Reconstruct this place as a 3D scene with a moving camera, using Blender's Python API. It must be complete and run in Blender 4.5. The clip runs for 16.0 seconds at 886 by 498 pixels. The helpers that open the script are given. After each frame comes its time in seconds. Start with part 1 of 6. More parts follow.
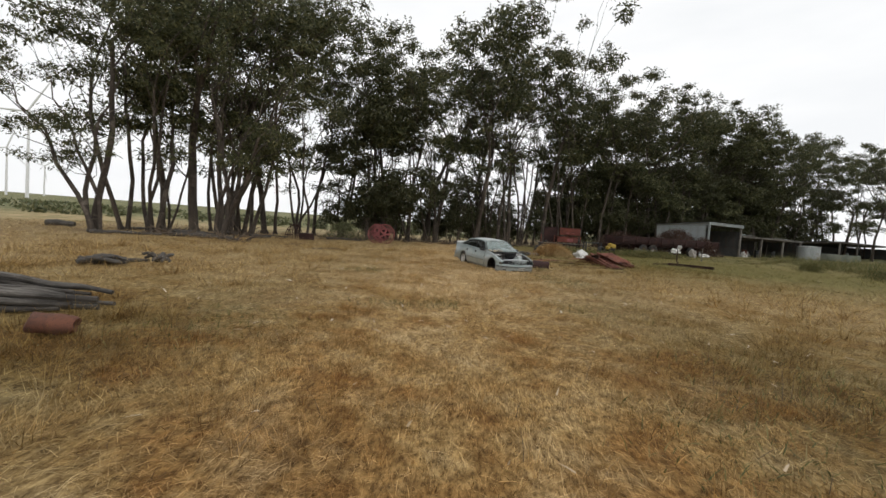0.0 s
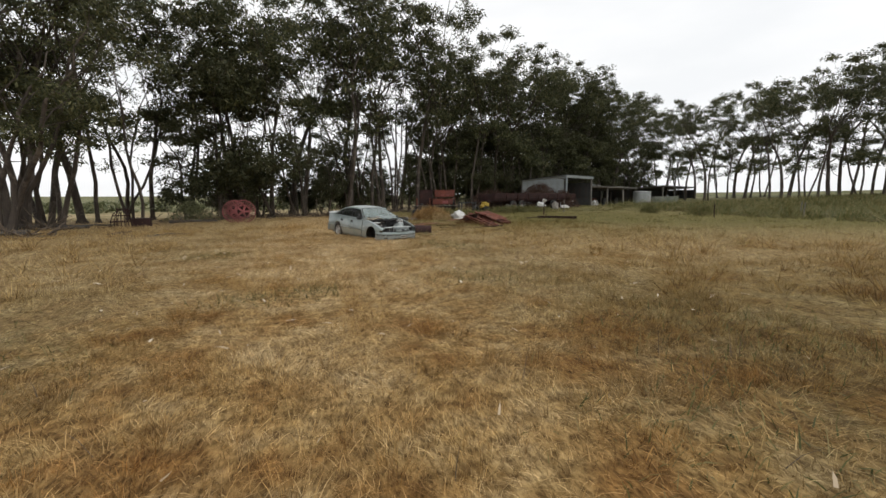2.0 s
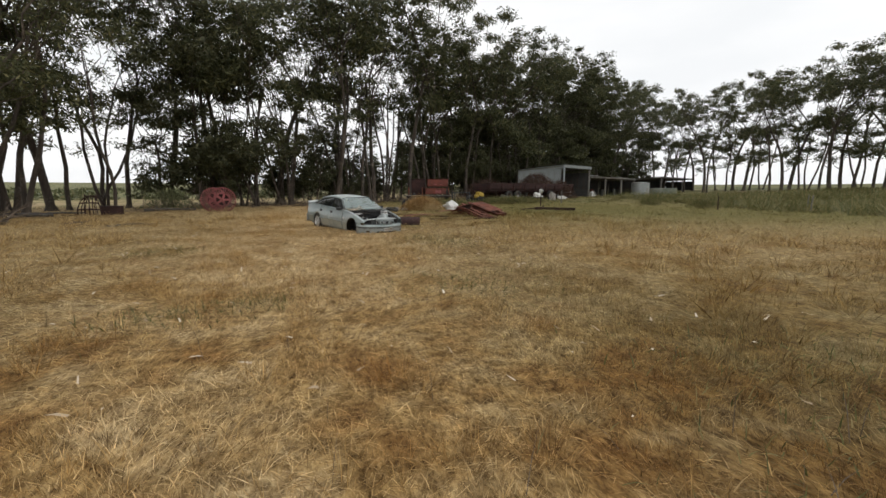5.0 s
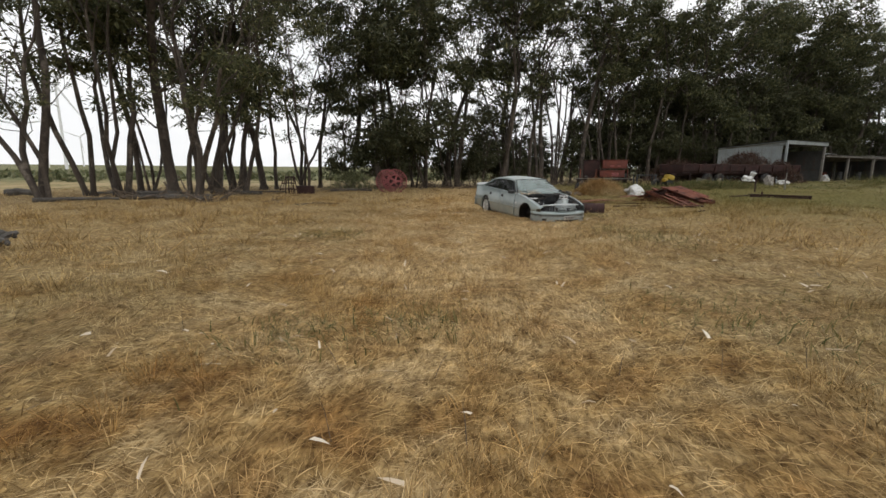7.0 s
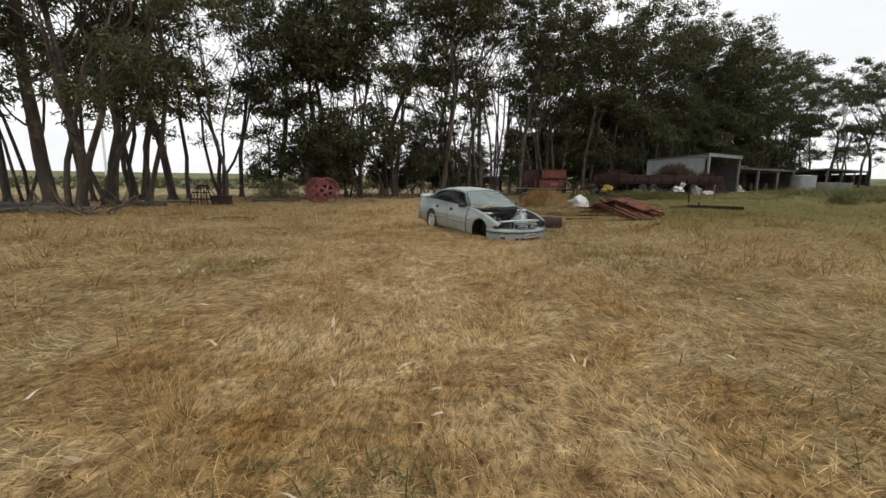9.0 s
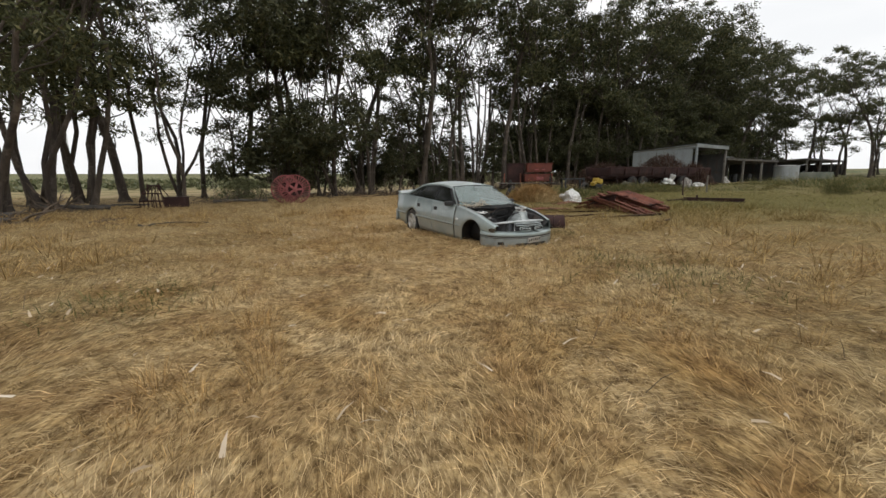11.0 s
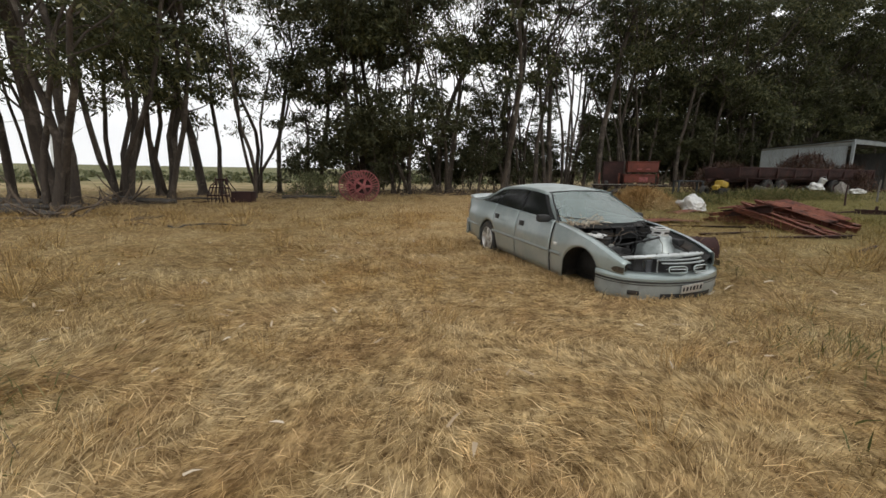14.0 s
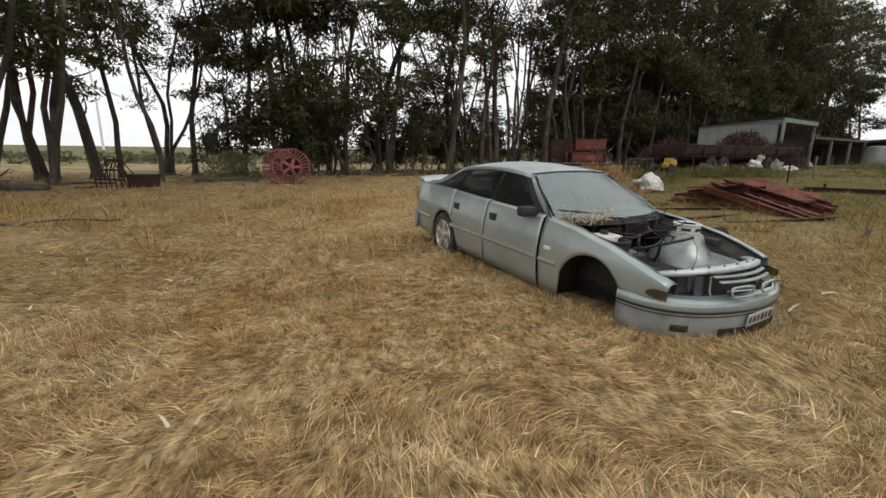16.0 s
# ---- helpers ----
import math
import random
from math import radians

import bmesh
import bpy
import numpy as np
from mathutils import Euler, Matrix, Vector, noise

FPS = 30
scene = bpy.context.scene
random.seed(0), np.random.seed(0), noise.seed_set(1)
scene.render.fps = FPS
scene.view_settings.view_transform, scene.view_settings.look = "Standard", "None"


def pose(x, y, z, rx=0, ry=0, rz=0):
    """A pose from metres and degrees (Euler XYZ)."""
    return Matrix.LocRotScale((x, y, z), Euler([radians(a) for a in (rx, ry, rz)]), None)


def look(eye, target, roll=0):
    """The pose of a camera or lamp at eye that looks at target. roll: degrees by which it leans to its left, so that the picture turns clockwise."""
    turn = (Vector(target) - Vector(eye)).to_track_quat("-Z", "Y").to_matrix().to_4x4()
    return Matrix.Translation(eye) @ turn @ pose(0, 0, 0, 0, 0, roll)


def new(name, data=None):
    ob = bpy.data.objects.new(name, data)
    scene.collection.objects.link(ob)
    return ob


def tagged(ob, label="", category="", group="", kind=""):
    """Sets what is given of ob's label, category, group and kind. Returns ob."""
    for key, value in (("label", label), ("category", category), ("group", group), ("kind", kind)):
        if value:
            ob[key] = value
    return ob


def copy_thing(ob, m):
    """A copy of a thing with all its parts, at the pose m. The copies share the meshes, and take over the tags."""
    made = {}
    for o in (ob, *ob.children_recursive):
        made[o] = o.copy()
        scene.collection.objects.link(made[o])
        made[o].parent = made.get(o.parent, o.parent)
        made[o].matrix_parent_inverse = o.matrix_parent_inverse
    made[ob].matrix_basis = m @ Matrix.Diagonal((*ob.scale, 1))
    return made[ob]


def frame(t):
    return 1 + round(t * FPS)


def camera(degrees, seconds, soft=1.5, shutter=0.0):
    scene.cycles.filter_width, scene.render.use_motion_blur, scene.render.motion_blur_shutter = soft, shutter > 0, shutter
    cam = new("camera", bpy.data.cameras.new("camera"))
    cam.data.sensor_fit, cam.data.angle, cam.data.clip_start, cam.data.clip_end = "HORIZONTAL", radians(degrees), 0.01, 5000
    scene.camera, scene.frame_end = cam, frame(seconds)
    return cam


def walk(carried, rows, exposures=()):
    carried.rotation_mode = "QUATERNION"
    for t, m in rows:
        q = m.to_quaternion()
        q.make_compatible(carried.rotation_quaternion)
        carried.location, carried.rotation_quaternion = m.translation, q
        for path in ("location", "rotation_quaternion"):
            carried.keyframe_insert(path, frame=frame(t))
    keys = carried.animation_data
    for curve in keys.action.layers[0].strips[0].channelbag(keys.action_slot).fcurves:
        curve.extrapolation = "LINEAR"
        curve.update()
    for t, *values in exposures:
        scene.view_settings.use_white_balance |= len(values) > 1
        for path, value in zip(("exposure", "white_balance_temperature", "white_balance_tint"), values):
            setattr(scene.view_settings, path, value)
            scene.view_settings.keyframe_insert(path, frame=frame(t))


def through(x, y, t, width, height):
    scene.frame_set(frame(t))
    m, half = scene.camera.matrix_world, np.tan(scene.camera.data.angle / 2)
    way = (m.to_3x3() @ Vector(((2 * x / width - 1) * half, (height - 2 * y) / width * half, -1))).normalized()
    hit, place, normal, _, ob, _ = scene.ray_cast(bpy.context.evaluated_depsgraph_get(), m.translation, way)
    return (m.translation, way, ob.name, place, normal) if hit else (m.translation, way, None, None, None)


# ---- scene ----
cam = camera(90.8, 16.0, 1.5)
PATH = [
    (0, (0.235, -0.737, 1.589), (0.192, 1.261, 1.492), 4.0),
    (0.5, (0.226, -0.327, 1.574), (0.438, 1.653, 1.392), 2.7),
    (1, (0.238, 0.08, 1.526), (0.444, 2.063, 1.362), 1.1),
    (1.5, (0.243, 0.46, 1.516), (0.567, 2.421, 1.294), 1.1),
    (2, (0.26, 0.848, 1.494), (0.775, 2.767, 1.268), -0.4),
    (2.5, (0.37, 1.27, 1.475), (0.842, 3.205, 1.295), -1.5),
    (3, (0.494, 1.628, 1.466), (1.065, 3.531, 1.236), -0.3),
    (3.2, (0.549, 1.78, 1.46), (1.219, 3.65, 1.228), 0.2),
    (5.3, (0.89, 2.479, 1.486), (1.348, 4.406, 1.211), 0.0),
    (5.5, (0.875, 2.673, 1.471), (1.174, 4.636, 1.228), -0.1),
    (6, (0.844, 3.278, 1.443), (0.693, 5.254, 1.173), -0.7),
    (6.5, (0.731, 3.83, 1.41), (0.553, 5.808, 1.168), -0.5),
    (7, (0.609, 4.357, 1.4), (0.438, 6.319, 1.051), 0.2),
    (7.5, (0.502, 4.883, 1.425), (0.322, 6.851, 1.117), -0.4),
    (8, (0.368, 5.409, 1.418), (0.413, 7.39, 1.141), -2.4),
    (8.5, (0.332, 5.918, 1.426), (0.449, 7.899, 1.17), -2.0),
    (9, (0.317, 6.431, 1.443), (0.436, 8.403, 1.133), 0.6),
    (9.2, (0.308, 6.649, 1.418), (0.474, 8.624, 1.149), -0.1),
    (11.3, (0.415, 8.826, 1.366), (0.621, 10.783, 1.009), -0.3),
    (11.5, (0.459, 9.036, 1.372), (0.612, 10.99, 0.974), -0.4),
    (12, (0.502, 9.554, 1.374), (0.702, 11.515, 1.032), 0.2),
    (12.5, (0.545, 10.09, 1.381), (0.766, 12.038, 0.986), -0.0),
    (13, (0.596, 10.636, 1.404), (0.558, 12.597, 1.016), -0.1),
    (13.5, (0.576, 11.192, 1.402), (0.523, 13.168, 1.095), -0.2),
    (14, (0.56, 11.719, 1.399), (0.41, 13.685, 1.062), 0.7),
    (14.5, (0.531, 12.232, 1.403), (0.242, 14.18, 1.053), 0.2),
    (15, (0.476, 12.742, 1.349), (0.358, 14.704, 0.98), -0.2),
    (15.5, (0.475, 13.248, 1.351), (0.43, 15.215, 0.993), -0.8),
    (16, (0.431, 13.762, 1.347), (0.538, 15.714, 0.924), 0.5),
]
walk(cam, [(t, look(eye, target, roll)) for t, eye, target, roll in PATH])

# ---- light: an overcast sky and a weak, wide sun behind it ----
SUN_ELEV, SUN_AZ = 58, 150
world = bpy.data.worlds.new("overcast_sky")
scene.world = world
world.use_nodes = True
wn, wl = world.node_tree.nodes, world.node_tree.links
wn.clear()
sky = wn.new("ShaderNodeTexSky")
sky.sky_type, sky.sun_disc = "NISHITA", False
sky.sun_elevation, sky.sun_rotation = radians(SUN_ELEV), radians(SUN_AZ)
sky.air_density, sky.dust_density = 1.0, 4.0
grey = wn.new("ShaderNodeHueSaturation")
grey.inputs["Saturation"].default_value = 0.10
wl.new(sky.outputs["Color"], grey.inputs["Color"])
cloud_map = wn.new("ShaderNodeTexCoord")
squash = wn.new("ShaderNodeMapping")
squash.inputs["Scale"].default_value = (1.0, 1.0, 3.5)
wl.new(cloud_map.outputs["Generated"], squash.inputs["Vector"])
clouds = wn.new("ShaderNodeTexNoise")
clouds.inputs["Scale"].default_value, clouds.inputs["Detail"].default_value = 2.2, 5.0
wl.new(squash.outputs["Vector"], clouds.inputs["Vector"])
ramp = wn.new("ShaderNodeValToRGB")
ramp.color_ramp.elements[0].position, ramp.color_ramp.elements[0].color = 0.30, (10.6, 10.8, 11.0, 1)
ramp.color_ramp.elements[1].position, ramp.color_ramp.elements[1].color = 0.62, (12.2, 12.2, 12.2, 1)
wl.new(clouds.outputs["Fac"], ramp.inputs["Fac"])
blend = wn.new("ShaderNodeMix")
blend.data_type = "RGBA"
blend.inputs["Factor"].default_value = 0.82
wl.new(grey.outputs["Color"], blend.inputs["A"])
wl.new(ramp.outputs["Color"], blend.inputs["B"])
back = wn.new("ShaderNodeBackground")
back.inputs["Strength"].default_value = 0.10
wl.new(blend.outputs["Result"], back.inputs["Color"])
wout = wn.new("ShaderNodeOutputWorld")
wl.new(back.outputs["Background"], wout.inputs["Surface"])

sun = new("sun", bpy.data.lights.new("sun", "SUN"))
sun.data.energy, sun.data.angle, sun.data.color = 0.5, radians(25), (1.0, 0.96, 0.9)
sa, se = radians(SUN_AZ), radians(SUN_ELEV)
sun.matrix_world = look((0, 0, 60), (-math.sin(sa) * math.cos(se) * 10, -math.cos(sa) * math.cos(se) * 10, 60 - math.sin(se) * 10))

# ---- materials ----
def nodes_of(name):
    m = bpy.data.materials.new(name)
    m.use_nodes = True
    n, l = m.node_tree.nodes, m.node_tree.links
    return m, n, l, n["Principled BSDF"]


def noise_node(n, l, scale, detail=4.0, rough=0.6, stretch=None, source="Object"):
    tc = n.new("ShaderNodeTexCoord")
    out = tc.outputs[source]
    if stretch:
        mp = n.new("ShaderNodeMapping")
        mp.inputs["Scale"].default_value = stretch
        l.new(out, mp.inputs["Vector"])
        out = mp.outputs["Vector"]
    t = n.new("ShaderNodeTexNoise")
    t.inputs["Scale"].default_value, t.inputs["Detail"].default_value, t.inputs["Roughness"].default_value = scale, detail, rough
    l.new(out, t.inputs["Vector"])
    return t


def ramp_node(n, l, fac, stops):
    r = n.new("ShaderNodeValToRGB")
    while len(r.color_ramp.elements) < len(stops):
        r.color_ramp.elements.new(0.5)
    for e, (p, c) in zip(r.color_ramp.elements, stops):
        e.position, e.color = p, (*c, 1)
    l.new(fac, r.inputs["Fac"])
    return r


def mix_node(n, l, fac, a, b, mode="MIX"):
    x = n.new("ShaderNodeMix")
    x.data_type, x.blend_type = "RGBA", mode
    for value, socket in ((fac, x.inputs["Factor"]), (a, x.inputs["A"]), (b, x.inputs["B"])):
        if isinstance(value, bpy.types.NodeSocket):
            l.new(value, socket)
        elif isinstance(value, tuple):
            socket.default_value = (*value, 1)
        else:
            socket.default_value = value
    return x.outputs["Result"]


def surf(name, light, dark, scale=6.0, rough=0.7, metal=0.0, bump=0.3, fine=60.0, stain=None, stretch=None, lo=0.35, hi=0.65, amp=0.28, vary=0.12):
    """Two tones in large patches, fine grain over them, optional stains, roughness and relief from the same grain."""
    m, n, l, b = nodes_of(name)
    big = noise_node(n, l, scale, 5.0, 0.62, stretch)
    small = noise_node(n, l, fine, 3.0, 0.7, stretch)
    col = ramp_node(n, l, big.outputs["Fac"], [(lo, dark), (hi, light)]).outputs["Color"]
    grain = ramp_node(n, l, small.outputs["Fac"], [(0.3, (1 - amp, 1 - amp, 1 - amp)), (0.7, (1 + 0.6 * amp, 1 + 0.6 * amp, 1 + 0.6 * amp))]).outputs["Color"]
    col = mix_node(n, l, 1.0, col, grain, "MULTIPLY")
    if stain:
        st = noise_node(n, l, scale * 0.45, 6.0, 0.7)
        mask = ramp_node(n, l, st.outputs["Fac"], [(0.52, (0, 0, 0)), (0.64, (1, 1, 1))]).outputs["Color"]
        col = mix_node(n, l, mask, col, stain)
    l.new(col, b.inputs["Base Color"])
    b.inputs["Metallic"].default_value = metal
    rr = n.new("ShaderNodeMapRange")
    rr.inputs["To Min"].default_value, rr.inputs["To Max"].default_value = max(0.05, rough - vary), min(1.0, rough + vary)
    l.new(small.outputs["Fac"], rr.inputs["Value"])
    l.new(rr.outputs["Result"], b.inputs["Roughness"])
    if bump:
        bp = n.new("ShaderNodeBump")
        bp.inputs["Strength"].default_value, bp.inputs["Distance"].default_value = bump, 0.02
        l.new(small.outputs["Fac"], bp.inputs["Height"])
        l.new(bp.outputs["Normal"], b.inputs["Normal"])
    return m


def leafy(name, tones, through=0.25, rough=0.55):
    """Leaves or blades: a tone for each island, with light passing through them."""
    m, n, l, b = nodes_of(name)
    geo = n.new("ShaderNodeNewGeometry")
    col = ramp_node(n, l, geo.outputs["Random Per Island"], tones).outputs["Color"]
    l.new(col, b.inputs["Base Color"])
    b.inputs["Roughness"].default_value = rough
    b.inputs["Specular IOR Level"].default_value = 0.25
    tr = n.new("ShaderNodeBsdfTranslucent")
    l.new(col, tr.inputs["Color"])
    mx = n.new("ShaderNodeMixShader")
    mx.inputs["Fac"].default_value = through
    l.new(b.outputs["BSDF"], mx.inputs[1])
    l.new(tr.outputs["BSDF"], mx.inputs[2])
    l.new(mx.outputs["Shader"], n["Material Output"].inputs["Surface"])
    return m


STRAW_PALE, STRAW, STRAW_RUST, GREENISH = (0.565, 0.44, 0.25), (0.435, 0.304, 0.135), (0.31, 0.175, 0.062), (0.19, 0.185, 0.062)


def grass_tone(n, l, island):
    """The colour of dry pasture by its place: pale matted straw, rusty standing patches, greener ground by the sheds."""
    big = noise_node(n, l, 0.33, 4.0, 0.6)
    mid = noise_node(n, l, 1.3, 4.0, 0.65)
    tcy = n.new("ShaderNodeTexCoord")
    sepy = n.new("ShaderNodeSeparateXYZ")
    l.new(tcy.outputs["Object"], sepy.inputs["Vector"])
    # straw pales along the walk, partly a rise in exposure put into its colour
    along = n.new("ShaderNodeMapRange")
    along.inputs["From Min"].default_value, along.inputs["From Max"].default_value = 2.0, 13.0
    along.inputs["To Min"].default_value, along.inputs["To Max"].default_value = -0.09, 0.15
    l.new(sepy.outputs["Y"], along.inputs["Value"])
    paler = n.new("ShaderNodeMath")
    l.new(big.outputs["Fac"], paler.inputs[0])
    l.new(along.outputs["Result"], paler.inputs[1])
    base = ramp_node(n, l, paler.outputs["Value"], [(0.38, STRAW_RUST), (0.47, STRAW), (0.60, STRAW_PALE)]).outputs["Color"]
    patch = ramp_node(n, l, mid.outputs["Fac"], [(0.36, STRAW_RUST), (0.50, STRAW), (0.62, STRAW_PALE)]).outputs["Color"]
    col = mix_node(n, l, 0.5, base, patch)
    tuft = noise_node(n, l, 6.5, 3.0, 0.65)
    shade = ramp_node(n, l, tuft.outputs["Fac"], [(0.36, (0.62, 0.58, 0.54)), (0.52, (1.0, 1.0, 1.0)), (0.66, (1.24, 1.23, 1.21))]).outputs["Color"]
    col = mix_node(n, l, 1.0, col, shade, "MULTIPLY")
    tc = n.new("ShaderNodeTexCoord")
    sep = n.new("ShaderNodeSeparateXYZ")
    l.new(tc.outputs["Object"], sep.inputs["Vector"])
    far = n.new("ShaderNodeMath")
    far.operation = "MULTIPLY_ADD"
    far.inputs[1].default_value = 0.75
    l.new(sep.outputs["X"], far.inputs[0])
    l.new(sep.outputs["Y"], far.inputs[2])
    wob = n.new("ShaderNodeMath")
    wob.operation = "MULTIPLY_ADD"
    wob.inputs[1].default_value = 14.0
    l.new(mid.outputs["Fac"], wob.inputs[0])
    l.new(far.outputs["Value"], wob.inputs[2])
    mr = n.new("ShaderNodeMapRange")
    mr.inputs["From Min"].default_value, mr.inputs["From Max"].default_value = 27.0, 46.0
    l.new(wob.outputs["Value"], mr.inputs["Value"])
    east = n.new("ShaderNodeMapRange")
    east.inputs["From Min"].default_value, east.inputs["From Max"].default_value = 0.0, 9.0
    l.new(sep.outputs["X"], east.inputs["Value"])
    both = n.new("ShaderNodeMath")
    both.operation = "MULTIPLY"
    l.new(mr.outputs["Result"], both.inputs[0])
    l.new(east.outputs["Result"], both.inputs[1])
    weak = n.new("ShaderNodeMath")
    weak.operation = "MULTIPLY"
    weak.inputs[1].default_value = 0.82
    l.new(both.outputs["Value"], weak.inputs[0])
    col = mix_node(n, l, weak.outputs["Value"], col, GREENISH)
    # lens corner darkening put into the colour: grass beside the walk darker, more olive
    off = n.new("ShaderNodeMath")
    off.operation = "ABSOLUTE"
    cen = n.new("ShaderNodeMath")
    cen.operation = "SUBTRACT"
    cen.inputs[1].default_value = 0.3
    l.new(sep.outputs["X"], cen.inputs[0])
    l.new(cen.outputs["Value"], off.inputs[0])
    sw = n.new("ShaderNodeMath")
    sw.operation = "MULTIPLY_ADD"
    sw.inputs[1].default_value = 2.4
    l.new(mid.outputs["Fac"], sw.inputs[0])
    l.new(off.outputs["Value"], sw.inputs[2])
    lens_dim = n.new("ShaderNodeMapRange")
    lens_dim.inputs["From Min"].default_value, lens_dim.inputs["From Max"].default_value = 2.6, 5.2
    l.new(sw.outputs["Value"], lens_dim.inputs["Value"])
    early = n.new("ShaderNodeMapRange")
    early.inputs["From Min"].default_value, early.inputs["From Max"].default_value = 11.0, 5.0
    early.inputs["To Min"].default_value = 0.45
    l.new(sep.outputs["Y"], early.inputs["Value"])
    dull = n.new("ShaderNodeMath")
    dull.operation = "MULTIPLY"
    l.new(lens_dim.outputs["Result"], dull.inputs[0])
    l.new(early.outputs["Result"], dull.inputs[1])
    col = mix_node(n, l, dull.outputs["Value"], col, mix_node(n, l, 1.0, col, (0.56, 0.58, 0.52), "MULTIPLY"))
    if island:
        geo = n.new("ShaderNodeNewGeometry")
        vary = ramp_node(n, l, geo.outputs["Random Per Island"], [(0.0, (0.36, 0.31, 0.25)), (0.35, (0.80, 0.77, 0.73)), (0.72, (1.12, 1.12, 1.12)), (1.0, (1.62, 1.63, 1.66))]).outputs["Color"]
        col = mix_node(n, l, 1.0, col, vary, "MULTIPLY")
    return col, sep, mid


def grass_material(name, tint):
    m, n, l, b = nodes_of(name)
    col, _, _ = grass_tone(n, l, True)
    col = mix_node(n, l, 1.0, col, tint, "MULTIPLY")
    l.new(col, b.inputs["Base Color"])
    b.inputs["Roughness"].default_value = 0.7
    b.inputs["Specular IOR Level"].default_value = 0.2
    tr = n.new("ShaderNodeBsdfTranslucent")
    l.new(col, tr.inputs["Color"])
    mx = n.new("ShaderNodeMixShader")
    mx.inputs["Fac"].default_value = 0.3
    l.new(b.outputs["BSDF"], mx.inputs[1])
    l.new(tr.outputs["BSDF"], mx.inputs[2])
    l.new(mx.outputs["Shader"], n["Material Output"].inputs["Surface"])
    return m


def ground_material():
    m, n, l, b = nodes_of("pasture_soil_and_litter")
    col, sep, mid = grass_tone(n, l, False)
    straw = noise_node(n, l, 26.0, 5.0, 0.75, (1.0, 0.35, 1.0))
    fine = noise_node(n, l, 110.0, 3.0, 0.7, (0.3, 1.0, 1.0))
    # dark gaps: bare soil, and shade under the straw put into the same tone
    soil = ramp_node(n, l, straw.outputs["Fac"], [(0.36, (0.27, 0.23, 0.185)), (0.56, (0.87, 0.83, 0.77)), (0.72, (1.16, 1.15, 1.12))]).outputs["Color"]
    col = mix_node(n, l, 1.0, col, soil, "MULTIPLY")
    # paddocks beyond the trees: paler stubble, then green scrub on the rise
    dist = n.new("ShaderNodeVectorMath")
    dist.operation = "LENGTH"
    tc = n.new("ShaderNodeTexCoord")
    l.new(tc.outputs["Object"], dist.inputs[0])
    wide = noise_node(n, l, 0.045, 6.0, 0.7)
    clump = noise_node(n, l, 0.22, 5.0, 0.75)
    stub = ramp_node(n, l, clump.outputs["Fac"], [(0.42, (0.20, 0.17, 0.075)), (0.55, (0.36, 0.275, 0.15))]).outputs["Color"]
    scrub = ramp_node(n, l, clump.outputs["Fac"], [(0.40, (0.075, 0.085, 0.04)), (0.52, (0.15, 0.15, 0.07)), (0.63, (0.30, 0.26, 0.14))]).outputs["Color"]
    d1 = n.new("ShaderNodeMapRange")
    d1.inputs["From Min"].default_value, d1.inputs["From Max"].default_value = 40.0, 55.0
    l.new(dist.outputs["Value"], d1.inputs["Value"])
    col = mix_node(n, l, d1.outputs["Result"], col, stub)
    sh = n.new("ShaderNodeMath")
    sh.operation = "MULTIPLY_ADD"
    sh.inputs[1].default_value = 60.0
    l.new(wide.outputs["Fac"], sh.inputs[0])
    l.new(dist.outputs["Value"], sh.inputs[2])
    d2 = n.new("ShaderNodeMapRange")
    d2.inputs["From Min"].default_value, d2.inputs["From Max"].default_value = 95.0, 125.0
    l.new(sh.outputs["Value"], d2.inputs["Value"])
    col = mix_node(n, l, d2.outputs["Result"], col, scrub)
    l.new(col, b.inputs["Base Color"])
    b.inputs["Roughness"].default_value = 0.9
    b.inputs["Specular IOR Level"].default_value = 0.1
    bp = n.new("ShaderNodeBump")
    bp.inputs["Strength"].default_value, bp.inputs["Distance"].default_value = 0.7, 0.03
    l.new(straw.outputs["Fac"], bp.inputs["Height"])
    bp2 = n.new("ShaderNodeBump")
    bp2.inputs["Strength"].default_value, bp2.inputs["Distance"].default_value = 0.5, 0.01
    l.new(fine.outputs["Fac"], bp2.inputs["Height"])
    l.new(bp.outputs["Normal"], bp2.inputs["Normal"])
    l.new(bp2.outputs["Normal"], b.inputs["Normal"])
    return m


def glass_material(name, tint, clear, rough):
    """Dusty window glass: part see-through, part a dull film, with a mirror coat."""
    m, n, l, b = nodes_of(name)
    film = noise_node(n, l, 3.0, 5.0, 0.7)
    col = ramp_node(n, l, film.outputs["Fac"], [(0.35, tuple(0.85 * c for c in tint)), (0.68, tint)]).outputs["Color"]
    l.new(col, b.inputs["Base Color"])
    b.inputs["Roughness"].default_value = rough
    b.inputs["Coat Weight"].default_value, b.inputs["Coat Roughness"].default_value = 1.0, 0.04
    tr = n.new("ShaderNodeBsdfTransparent")
    tr.inputs["Color"].default_value = (*[min(1, 0.5 + c) for c in tint], 1)
    mx = n.new("ShaderNodeMixShader")
    mx.inputs["Fac"].default_value = clear
    l.new(b.outputs["BSDF"], mx.inputs[1])
    l.new(tr.outputs["BSDF"], mx.inputs[2])
    l.new(mx.outputs["Shader"], n["Material Output"].inputs["Surface"])
    return m


